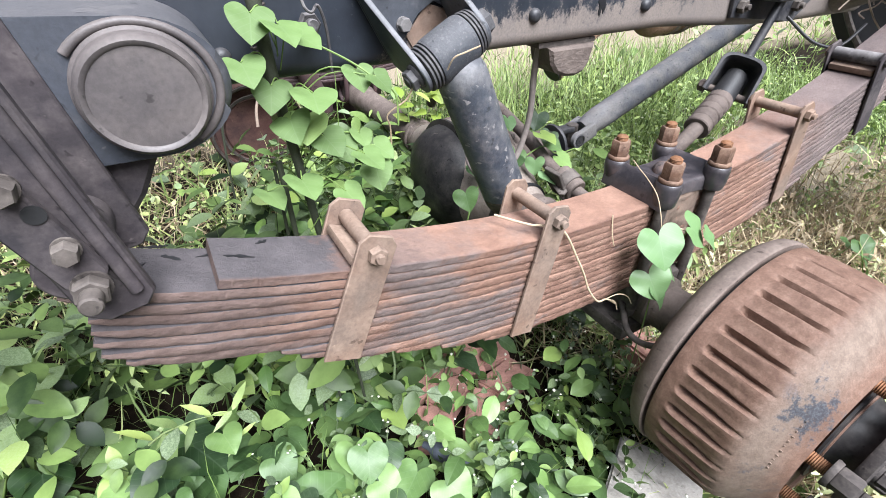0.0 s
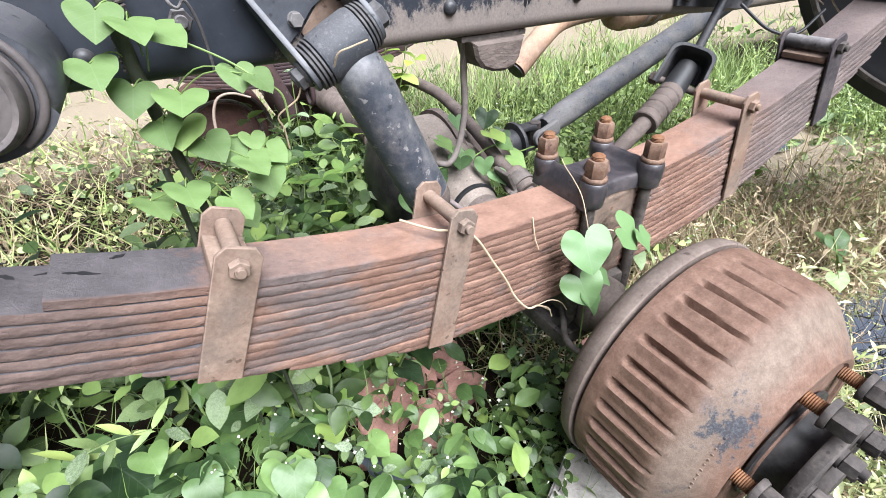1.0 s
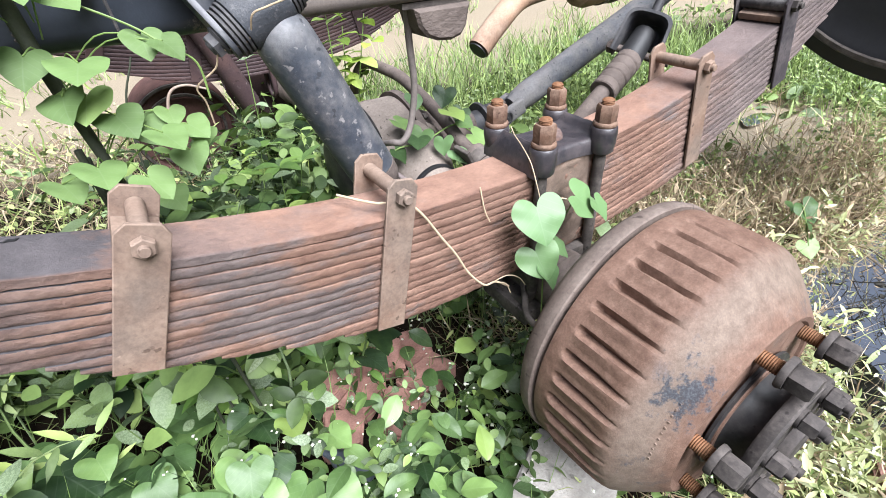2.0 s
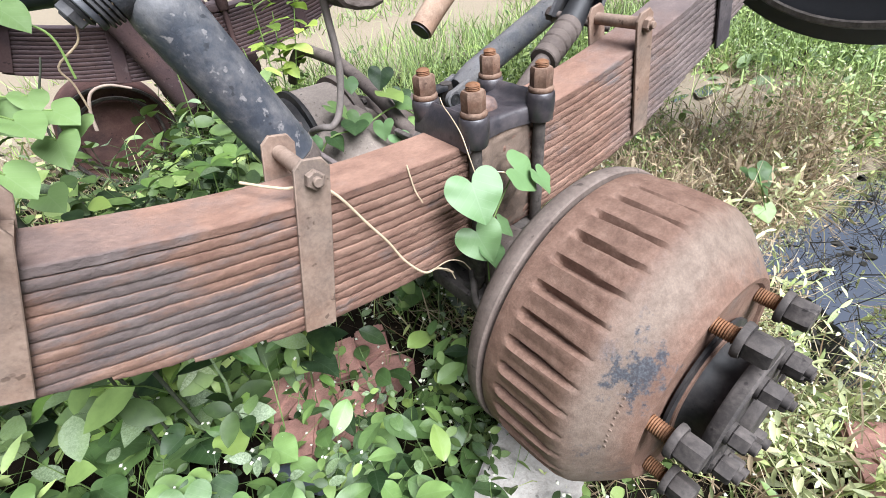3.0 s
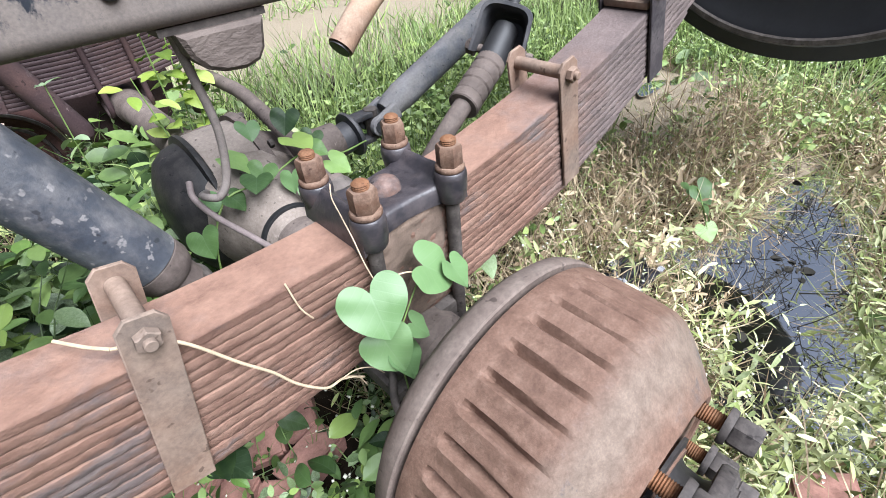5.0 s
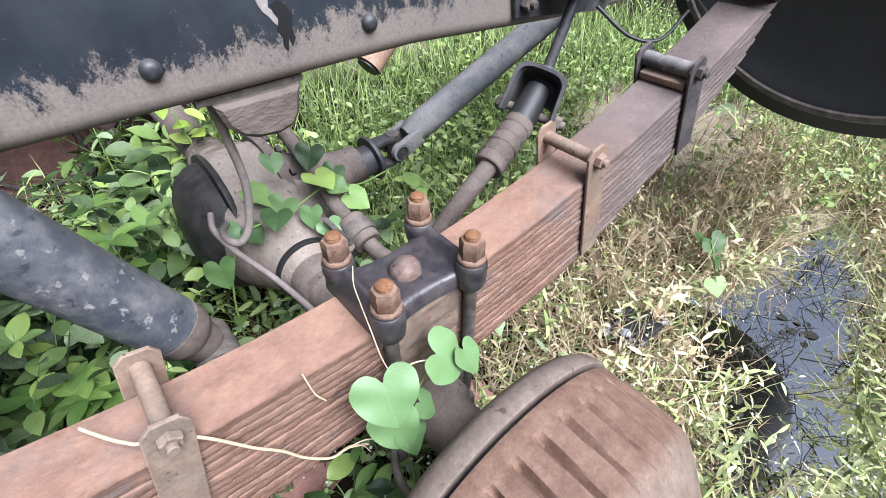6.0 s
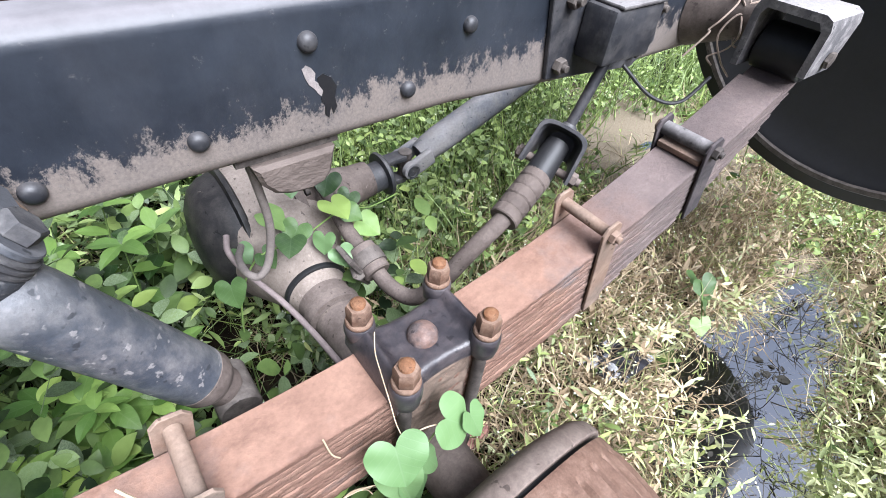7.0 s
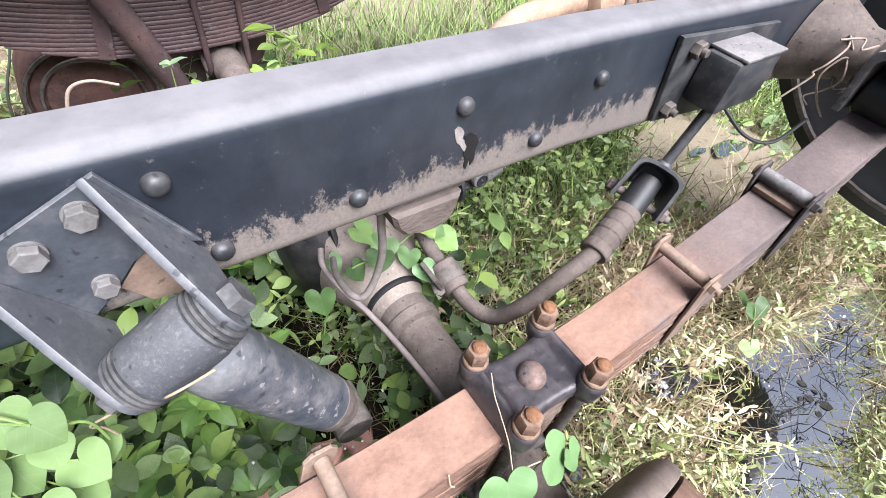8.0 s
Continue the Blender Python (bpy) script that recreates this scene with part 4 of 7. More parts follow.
def build_rail(name, y, s, label):
    """A C-channel along x with rounded bends, its back at y; s is +1 where the flanges reach to larger y."""
    ra = thing(name, (0.7, y, RZ0), label, "chassis rail", "chassis rails")
    bm = nb()
    r, t, fl = 0.024, 0.008, 0.068

    def corner(cz, cy, a0, a1, rad):
        return [(cy - rad * math.cos(a), cz + rad * math.sin(a)) for a in [a0 + (a1 - a0) * k / 6 for k in range(7)]]
    out = [(fl, RZ0)] + corner(RZ0 + r, r, -math.pi / 2, 0, r) + corner(RZ1 - r, r, 0, math.pi / 2, r) + [(fl, RZ1)]
    inn = [(fl, RZ1 - t)] + corner(RZ1 - r, r, math.pi / 2, 0, r - t) + corner(RZ0 + r, r, 0, -math.pi / 2, r - t) + [(fl, RZ0 + t)]
    sec = out + inn
    xs = [-1.6, -1.0, -0.5, 0.0, 0.4, 0.7, 1.0, 1.1, 1.2, 1.35, 1.5, 1.7, 1.9]
    rings = []
    for x in xs:
        drop = -0.030 * max(0.0, min(1.0, (x - 1.0) / 0.45))
        rings.append([bm.verts.new((x, y + s * yy, z + (drop if z < 0.96 else drop * 0.3))) for yy, z in sec])
    n = len(sec)
    for a, b in zip(rings, rings[1:]):
        for k in range(n):
            bm.faces.new((a[k], a[(k + 1) % n], b[(k + 1) % n], b[k]))
    bm.faces.new(rings[0][::-1])
    bm.faces.new(rings[-1])
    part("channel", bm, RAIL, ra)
    return ra


def rivet_head(parent, x, z, r=0.0125, y=RY):
    bm = nb()
    lathe(bm, [(r, -0.002), (r, 0.003), (r * 0.92, r * 0.5), (r * 0.68, r * 0.78), (r * 0.3, r * 0.9)], (x, y, z), (0, -1, 0), 20)
    part("rivet", bm, BLACK, parent)


near_rail = build_rail("chassis_rail", RY, 1, "black painted steel chassis rail, dusty below, with round rivets")
far_rail = build_rail("chassis_rail", 2.662 - RY, -1, "black painted steel chassis rail on the far side")
for x, z in ((0.762, 1.006), (0.910, 0.914), (0.614, 0.916), (0.451, 0.907), (0.418, 1.013), (0.075, 0.904), (1.02, 0.99)):
    rivet_head(near_rail, x, z)

# dark bracing and a patch of chipped paint on the near rail
bm = nb()
chip = [(0.751, 0.974), (0.757, 0.978), (0.764, 0.973), (0.768, 0.966), (0.766, 0.957), (0.774, 0.950), (0.779, 0.940), (0.776, 0.932), (0.770, 0.938), (0.765, 0.946), (0.758, 0.953), (0.754, 0.962)]
slab(bm, chip, 0.0012, flat_xz(0, RY - 0.0004, 0))
part("chipped_patch", bm, BARE, near_rail, "bare metal where black paint has flaked off")
bm = nb()
slab(bm, [(0.770, 0.960), (0.778, 0.964), (0.789, 0.957), (0.796, 0.944), (0.792, 0.930), (0.794, 0.916), (0.788, 0.906), (0.785, 0.918), (0.781, 0.902), (0.776, 0.908), (0.777, 0.922), (0.772, 0.930), (0.776, 0.942), (0.771, 0.950)], 0.0016, flat_xz(0, RY - 0.0005, 0))
part("tar_drip", bm, MARKBLACK, near_rail, "black drip-shaped mark beside the chip")


def build_bump_stop():
    bs = thing("bump_stop", (0.727, 0.755, 0.795), "dusty rubber bump stop block fixed under the rail", "bump stop")
    bm = nb()
    slab(bm, [(0.650, 0.8615), (0.650, 0.8520), (0.800, 0.8520), (0.800, 0.8615)], 0.050, flat_xz(0, 0.765, 0))
    part("top_plate", bm, GREASY, bs)
    bm = nb()
    ol = [(0.668, 0.8520), (0.676, 0.822), (0.692, 0.803), (0.715, 0.794), (0.745, 0.791), (0.768, 0.797), (0.780, 0.812), (0.790, 0.8520)]
    slab(bm, ol, 0.070, flat_xz(0, 0.760, 0), 0.006)
    part("rubber_block", bm, WRINKLED, bs)


build_bump_stop()


# ---- shock absorber and its bracket ----
S_TOP, S_LOW = Vector((0.384, 0.633, 0.902)), Vector((0.536, 0.631, 0.558))
PIN_WAY = Vector((0.13, 0.004, 0.068)).normalized()           # the upper pivot leans along the vehicle
PIN_UP = Vector((-0.4635, 0.0, 0.8861))
PIN_MID = Vector((0.380, 0.634, 0.896))


def build_shock():
    sh = thing("shock_absorber", S_LOW, "dusty blue-black telescopic shock absorber, paint flaking at its foot", "shock absorber", "shock absorbers")
    d = (S_LOW - S_TOP).normalized()
    L = (S_LOW - S_TOP).length
    bm = nb()
    lathe(bm, [(0.026, 0.018), (0.036, 0.030), (0.0405, 0.046), (0.0415, 0.060), (0.0415, L - 0.082), (0.037, L - 0.080)], S_TOP, d, 44)
    part("body_tube", bm, SHOCK, sh)
    bm = nb()
    lathe(bm, [(0.037, L - 0.0805), (0.0412, L - 0.0795), (0.0405, L - 0.060), (0.036, L - 0.048), (0.031, L - 0.043), (0.029, L - 0.020), (0.024, L - 0.016), (0.020, L + 0.01)], S_TOP, d, 36)
    part("lower_tube", bm, AXLE, sh, "dust-brown lower end")
    bm = nb()
    rod(bm, S_LOW + Vector((0, -0.035, -0.012)), S_LOW + Vector((0, 0.045, -0.012)), 0.032, seg=28, bev=0.003)
    part("lower_eye", bm, GREASY, sh)
    bm = nb()
    lathe(bm, [(0.028, -0.037), (0.0355, -0.035), (0.0372, -0.029), (0.0378, 0.0), (0.0372, 0.029), (0.0355, 0.035), (0.028, 0.037)], PIN_MID, PIN_WAY, 40)
    part("upper_eye", bm, FLAKED, sh, "flaking grey upper eye")
    for side in (-1, 1):
        bm = nb()
        prof = []
        for k in range(3):
            prof += [(0.029, 0.006 * k), (0.0355 - 0.001 * k, 0.006 * k + 0.001), (0.0355 - 0.001 * k, 0.006 * k + 0.0042), (0.029, 0.006 * k + 0.0054)]
        lathe(bm, prof, PIN_MID + PIN_WAY * (0.0365 * side), PIN_WAY * side, 32)
        part("rubber_bush", bm, BUSH, sh, "ribbed dusty rubber bush")
    return sh


def build_shock_bracket():
    br = thing("shock_bracket", (0.38, 0.70, 0.90), "black folded steel bracket bolted to the rail, holding the shock", "bracket")
    bm = nb()
    slab(bm, [(0.262, 0.985), (0.318, 0.880), (0.345, 0.905), (0.372, 0.938), (0.400, 0.955), (0.436, 0.935), (0.380, 1.042)], 0.006, flat_xz(0, 0.7175, 0), 0.001)
    part("back_plate", bm, BRACKET, br)

    def cheek(side, low, name):
        """A plate square to the pivot: its straight edge on the rail, its rounded end round the bolt."""
        o = PIN_MID + PIN_WAY * (0.0585 * side)
        wide, r = 0.7145 - o.y, 0.0295
        top, bottom = 0.133, low
        reach = math.hypot(wide, top)
        start = math.atan2(top, wide) + math.acos(r / reach)
        end = math.atan2(bottom, wide) - math.acos(r / math.hypot(wide, bottom)) + math.tau
        arc = [(r * math.cos(start + (end - start) * k / 14), r * math.sin(start + (end - start) * k / 14)) for k in range(15)]
        out = [(wide, top), (wide - 0.004, top + 0.002)] + arc + [(wide, bottom)]
        m = Matrix(((0, PIN_UP.x, PIN_WAY.x, o.x), (1, PIN_UP.y, PIN_WAY.y, o.y), (0, PIN_UP.z, PIN_WAY.z, o.z), (0, 0, 0, 1)))
        bm = nb()
        slab(bm, out, 0.008, m, 0.0014)
        part(name, bm, BRACKET, br)
    cheek(1, -0.004, "upper_cheek")
    cheek(-1, -0.002, "lower_cheek")
    bm = nb()
    rod(bm, PIN_MID - PIN_WAY * 0.082, PIN_MID + PIN_WAY * 0.078, 0.0095, seg=16, bev=0.0015)
    hexnut(bm, PIN_MID + PIN_WAY * 0.0625, PIN_WAY, 0.034, 0.017, 0.4)
    lathe(bm, [(0.019, 0), (0.020, 0.003), (0.0165, 0.006)], PIN_MID - PIN_WAY * 0.0625, -PIN_WAY, 24)
    hexnut(bm, PIN_MID - PIN_WAY * 0.0665, -PIN_WAY, 0.029, 0.013, 0.2)
    part("pivot_bolt", bm, BUSH, br)
    for x, z, w in ((0.358, 1.009, 0.022), (0.312, 0.984, 0.022), (0.345, 0.924, 0.019)):
        bm = nb()
        lathe(bm, [(w * 0.60, 0.0), (w * 0.60, 0.003)], (x, 0.7145, z), (0, -1, 0), 22)
        hexnut(bm, (x, 0.7115, z), (0, -1, 0), w, 0.010, x * 9)
        part("bolt_head", bm, PALEBOLT, br, "dusty hex bolt head")
    bm = nb()
    slab(bm, [(0.352, 0.905), (0.390, 0.950), (0.424, 0.940), (0.440, 0.890), (0.415, 0.868), (0.372, 0.872)], 0.003, flat_xz(0, 0.7203, 0), 0.0008)
    part("rust_patch", bm, CLIP, br, "rust-brown bare patch of steel")


near_shock = build_shock()
build_shock_bracket()


# ---- rear shackle and the casting above it ----
def build_shackle():
    sk = thing("rear_shackle", (-0.11, SY, 0.74), "dark painted spring shackle with hex bolts", "shackle")

    def strip(y, off, w, top, bot, t, name, lean=0.1744):
        bm = nb()
        d = Vector((-lean, 0, 1.0)).normalized()
        side = Vector((d.z, 0, -d.x))
        o = Vector((-0.108 + off, 0, 0.782))
        pts = [o + side * (w / 2) + d * (bot + 0.012), o + side * (w / 2) + d * top, o - side * (w / 2) + d * top, o - side * (w / 2) + d * (bot + 0.014), o - side * (w / 2 - 0.014) + d * bot, o + side * (w / 2 - 0.012) + d * bot]
        slab(bm, [(p.x, p.z) for p in pts], t, flat_xz(0, y, 0), 0.002)
        return part(name, bm, SHACKLE, sk)
    strip(0.4335, 0.010, 0.060, 0.205, -0.032, 0.012, "side_plate")
    strip(0.4190, 0.0105, 0.036, 0.215, 0.012, 0.012, "outer_strap", 0.345)
    strip(0.5520, 0.010, 0.060, 0.205, -0.032, 0.012, "side_plate")
    bm = nb()
    d = Vector((-0.030, 0, 0.172)).normalized()
    hose(bm, [Vector((-0.078, 0.4250, 0.775)) + d * s for s in (0, 0.1, 0.2, 0.215)], 0.006, 10, 2)
    part("rib", bm, SHACKLE, sk)
    for x, z, r in ((-0.104, 0.799, 0.025), (-0.107, 0.839, 0.017), (-0.123, 0.897, 0.018)):
        bm = nb()
        lathe(bm, [(r * 0.62, 0), (r * 0.62, 0.003)], (x, 0.4125, z), (0, -1, 0), 20)
        hexnut(bm, (x, 0.4095, z), (0, -1, 0), r, 0.013, 0.3)
        if z < 0.81:
            rod(bm, (x, 0.398, z), (x, 0.380, z), 0.009, seg=14, bev=0.0015)
        part("bolt", bm, GREASY, sk, "dusty grey hex bolt")
    bm = nb()
    lathe(bm, [(0.0080, 0), (0.0080, 0.0012)], (-0.1145, 0.4128, 0.872), (0, -1, 0), 16)
    part("bolt_hole", bm, RUBBER, sk, "empty dark bolt hole")
    bm = nb()
    rod(bm, (-0.118, 0.440, 0.800), (-0.118, 0.546, 0.800), 0.030, seg=28, bev=0.003)
    part("spring_eye", bm, SHACKLE, sk)


def build_casting():
    ca = thing("hanger_casting", (-0.15, 0.64, 0.85), "greasy brown cast bracket with a round capped boss", "casting")
    c = Vector((-0.020, 0.0, 0.915))
    bm = nb()
    n = 20
    arc = [(c.x + 0.082 * math.cos(a), c.z + 0.068 * math.sin(a)) for a in [-math.pi / 2 + math.pi * k / n for k in range(n + 1)]]
    ol = arc + [(-0.30, 1.000), (-0.62, 1.015), (-0.62, 0.850)]
    slab(bm, ol, 0.170, flat_xz(0, 0.636, 0), 0.012)
    part("body", bm, CASTING, ca, "blue-black greasy casting", sharp=60)
    bm = nb()
    lathe(bm, [(0.061, 0.552), (0.0605, 0.546), (0.0575, 0.543), (0.057, 0.532), (0.0555, 0.524), (0.052, 0.5205), (0.0485, 0.5215), (0.047, 0.5235), (0.030, 0.5228), (0.004, 0.5222)], (c.x, 0, c.z), (0, 1, 0), 48)
    part("capped_boss", bm, BOSS, ca, "dusty brown round cap")
    bm = nb()
    hose(bm, [(c.x + 0.0685 * math.cos(a), 0.5505, c.z + 0.0635 * math.sin(a)) for a in [radians(-60 + 200 * j / 30) for j in range(31)]], 0.0045, 10, 1)
    part("raised_lip", bm, BOSS, ca)
    bm = nb()
    slab(bm, [(-0.22, 0.86), (-0.02, 0.86), (-0.055, 0.80), (-0.085, 0.765), (-0.17, 0.765)], 0.06, flat_xz(0, 0.600, 0), 0.006)
    part("lower_web", bm, SHACKLE, ca)
    bm = nb()
    rod(bm, (-0.020, 0.700, 0.930), (-0.020, 1.962, 0.930), 0.045, seg=28)
    part("cross_tube", bm, BLACK, ca)


build_shackle()
build_casting()


# ---- front hanger and its neighbours ----
def build_front_hanger():
    fh = thing("front_hanger", (1.74, SY, 0.87), "pale dusty box hanger holding the dark front spring eye", "spring hanger")
    bm = nb()
    ol = [(0.423, 0.900), (0.423, 0.988), (0.428, 1.004), (0.442, 1.011), (0.544, 1.011), (0.557, 1.004), (0.562, 0.988), (0.562, 0.880),
          (0.549, 0.880), (0.549, 0.982), (0.540, 0.996), (0.446, 0.996), (0.437, 0.982), (0.437, 0.900)]
    lo = [bm.verts.new((1.600 + 0.02 * (1.0 - (z - 0.868) / 0.144), y, z)) for y, z in ol]
    hi = [bm.verts.new((1.765 - 0.03 * (1.0 - (z - 0.868) / 0.144), y, z - 0.004)) for y, z in ol]
    nn = len(ol)
    bm.faces.new(lo[::-1])
    bm.faces.new(hi)
    for k in range(nn):
        bm.faces.new((lo[k], lo[(k + 1) % nn], hi[(k + 1) % nn], hi[k]))
    part("box", bm, PALEHANGER, fh)
    bm = nb()
    rod(bm, (1.690, 0.441, 0.917), (1.690, 0.545, 0.917), 0.047, seg=32, bev=0.004)
    part("spring_eye", bm, RUBBER, fh, "dark round spring eye")
    bm = nb()
    rod(bm, (1.690, 0.416, 0.925), (1.690, 0.580, 0.925), 0.012, seg=16)
    hexnut(bm, (1.690, 0.4225, 0.925), (0, -1, 0), 0.028, 0.010)
    part("pin", bm, GREASY, fh)
    bm = nb()
    lathe(bm, [(0.055, 0.583), (0.058, 0.62), (0.085, 0.68), (0.105, 0.72)], (1.76, 0, 0.945), (0, 1, 0), 32)
    part("mounting_neck", bm, AXLE, fh, "brown dusty cast neck")


def build_tank():
    tk = thing("black_tank", (2.2, 0.42, 0.52), "large matt black round tank end with a raised lip and strap", "tank")
    c = Vector((1.965, 0.36, 1.075))
    bm = nb()
    lathe(bm, [(0.02, 0.035), (0.20, 0.035), (0.40, 0.022), (0.475, 0.006), (0.490, -0.004), (0.505, -0.004), (0.512, 0.004), (0.512, 0.60), (0.45, 0.64), (0.1, 0.66)], c, (1, 0.0, 0.10), 72)
    part("shell", bm, TANK, tk)
    bm = nb()
    lathe(bm, [(0.486, -0.006), (0.490, -0.012), (0.502, -0.012), (0.506, -0.006), (0.486, -0.006)], c, (1, 0.0, 0.10), 72, False)
    part("lip", bm, GREASY, tk, "dusty worn lip")
    bm = nb()
    d = Vector((1, 0, 0.10)).normalized()
    up = Vector((-0.10, 0, 1)).normalized()
    prev = None
    for k in range(40):
        a = radians(-104 + 190 * k / 39)
        w = Vector((0, 1, 0)) * math.sin(a) - up * math.cos(a)
        ring = [bm.verts.new(c + w * r + d * x) for r, x in ((0.513, 0.03), (0.560, 0.035), (0.560, 0.16), (0.513, 0.16))]
        if prev:
            for j in range(4):
                bm.faces.new((prev[j], prev[(j + 1) % 4], ring[(j + 1) % 4], ring[j]))
        else:
            bm.faces.new(ring)
        prev = ring
    bm.faces.new(prev[::-1])
    part("strap", bm, RUBBER, tk, "black rubber strap under the tank")
    bm = nb()
    box(bm, (1.935, 0.757, 0.945), (0.075, 0.075, 0.12), None, 0.004)
    part("mounting_foot", bm, BLACK, tk)


def build_link():
    sb = thing("stabiliser_bar", (0.90, 0.84, 0.42), "dusty bent stabiliser bar clamped along the axle", "stabiliser bar")
    bm = nb()
    hose(bm, [(0.88, 1.60, 0.47), (0.885, 1.57, 0.53), (0.905, 1.52, 0.580), (0.915, 1.40, 0.582), (0.918, 1.264, 0.572), (0.905, 1.05, 0.525), (0.897, 0.93, 0.482), (0.902, 0.837, 0.450),
              (0.908, 0.765, 0.432), (0.930, 0.705, 0.437), (0.965, 0.668, 0.492), (1.017, 0.645, 0.575), (1.096, 0.632, 0.652), (1.17, 0.648, 0.682)], 0.0185, 18, 8)
    part("bent_bar", bm, AXLE, sb)
    bm = nb()
    rod(bm, (0.899, 0.875, 0.466), (0.903, 0.805, 0.441), 0.033, seg=24, bev=0.003)
    part("bush", bm, AXLE, sb, "pale dusty clamp bush")
    bm = nb()
    slab(bm, [(-0.045, -0.03), (0.05, -0.03), (0.05, 0.03), (0.0, 0.045), (-0.045, 0.03)], 0.012, pose(0.862, 0.845, 0.462, 0, 62, 0), 0.002)
    part("clamp_plate", bm, GREASY, sb, "dark clamp plate")
    bm = nb()
    lathe(bm, [(0.033, -0.017), (0.0375, -0.017), (0.0375, 0.017), (0.033, 0.017)], (0.901, 0.840, 0.4535), (0.004, -0.07, -0.025), 28)
    box(bm, (0.872, 0.835, 0.428), (0.060, 0.036, 0.010), Euler((0.3, 0.9, 0)).to_matrix(), 0.002)
    hexnut(bm, (0.868, 0.824, 0.440), (-0.55, -0.45, 0.7), 0.024, 0.013)
    part("clamp_strap", bm, GREASY, sb, "dusty strap clamp with a bolt")
    bm = nb()
    a, b = Vector((1.085, 0.632, 0.643)), Vector((1.200, 0.660, 0.690))
    L = (b - a).length
    prof = []
    for k in range(5):
        prof += [(0.0292, L * k / 5), (0.0312 - 0.0007 * (k % 2), L * (k + 0.10) / 5), (0.0306, L * (k + 0.85) / 5), (0.0286, L * (k + 0.96) / 5)]
    lathe(bm, prof, a, b - a, 26)
    part("rubber_sleeve", bm, WRINKLED, sb, "ribbed dusty rubber sleeve")
    bm = nb()
    rod(bm, b - (b - a) * 0.05, (1.262, 0.676, 0.735), 0.030, 0.026, seg=24)
    part("rubber_neck", bm, RUBBER, sb, "black rubber neck")

    lk = thing("drop_link", (1.25, 0.67, 0.70), "black fork and rod linking the stabiliser bar to the rail", "drop link")
    d = Vector((0.80, 0.45, -0.40)).normalized()
    up = Vector((0.45, 0.0, 0.89)).normalized()
    side = up.cross(d).normalized()
    up = d.cross(side).normalized()
    mm = Matrix(((side.x, up.x, d.x, 1.246), (side.y, up.y, d.y, 0.668), (side.z, up.z, d.z, 0.728), (0, 0, 0, 1)))

    def arch(half, top, low, flare):
        """An inverted U from one foot to the other, its legs a little splayed."""
        pts = [(half + flare, low)]
        for k in range(13):
            t = math.pi * k / 12
            c, q = math.cos(t), math.sin(t)
            pts.append((half * math.copysign(abs(c) ** 0.62, c), top - 0.034 + 0.034 * abs(q) ** 0.62))
        return pts + [(-half - flare, low)]
    bm = nb()
    rings = []
    for z, grow in ((-0.030, 0.0065), (-0.027, 0.0075), (-0.020, 0.003), (0.015, 0.0), (0.044, -0.006), (0.054, -0.014)):
        outer = arch(0.046 + grow, 0.050 + grow, -0.044 + 0.5 * max(0.0, z), 0.004)
        inner = arch(0.040 + grow, 0.044 + grow, -0.044 + 0.5 * max(0.0, z), 0.004)
        rings.append([bm.verts.new(mm @ Vector((x, y, z))) for x, y in outer + inner[::-1]])
    n = len(rings[0])
    for p, q in zip(rings, rings[1:]):
        for k in range(n):
            bm.faces.new((p[k], p[(k + 1) % n], q[(k + 1) % n], q[k]))
    for ring in (rings[0], rings[-1]):
        for k in range(n // 2 - 1):
            bm.faces.new((ring[k], ring[k + 1], ring[n - 2 - k], ring[n - 1 - k]))
    back = arch(0.032, 0.036, -0.016, 0.0)
    slab(bm, back, 0.005, mm @ Matrix.Translation((0, 0, 0.052)))
    part("fork", bm, BLACK, lk, sharp=40)
    bm = nb()
    rod(bm, mm @ Vector((0.072, -0.034, 0.004)), mm @ Vector((-0.078, -0.034, 0.004)), 0.009, seg=14)
    for sign in (-1, 1):
        lathe(bm, [(0.017, 0), (0.018, 0.003), (0.013, 0.005)], mm @ Vector((0.051 * sign, -0.034, 0.004)), side * sign, 20)
        hexnut(bm, mm @ Vector((0.055 * sign, -0.034, 0.004)), side * sign, 0.027, 0.014)
    part("cross_bolt", bm, AXLE, lk, "dusty cross bolt and nut")
    bm = nb()
    rod(bm, mm @ Vector((0, 0.048, 0.012)), (1.352, 0.672, 0.935), 0.0108, 0.0108, seg=16)
    lathe(bm, [(0.018, 0), (0.017, 0.006), (0.0115, 0.012)], mm @ Vector((0, 0.049, 0.012)), Vector((1.352, 0.672, 0.935)) - mm @ Vector((0, 0.049, 0.012)), 18)
    part("rod", bm, BLACK, lk)

    bk = thing("link_bracket", (1.34, 0.69, 0.87), "black box bracket bolted on the rail, pale dust on top", "bracket")
    bm = nb()
    slab(bm, [(1.185, 1.030), (1.215, 0.868), (1.500, 0.838), (1.560, 0.885), (1.520, 1.010)], 0.010, flat_xz(0, 0.7155, 0), 0.0015)
    part("base_plate", bm, BLACK, bk)
    bm = nb()
    box(bm, (1.345, 0.675, 0.952), (0.145, 0.070, 0.095), None, 0.008)
    part("box", bm, BLACK, bk)
    bm = nb()
    box(bm, (1.350, 0.674, 1.003), (0.135, 0.074, 0.007), None, 0.003)
    part("top_cap", bm, HANGER, bk, "pale weathered cap plate")
    for x, z in ((1.238, 0.892), (1.235, 1.005), (1.485, 0.880), (1.520, 0.960)):
        bm = nb()
        hexnut(bm, (x, 0.7105, z), (0, -1, 0), 0.026, 0.016, x)
        rod(bm, (x, 0.697, z), (x, 0.685, z), 0.007, seg=12, bev=0.001)
        part("bolt", bm, GREASY, bk)


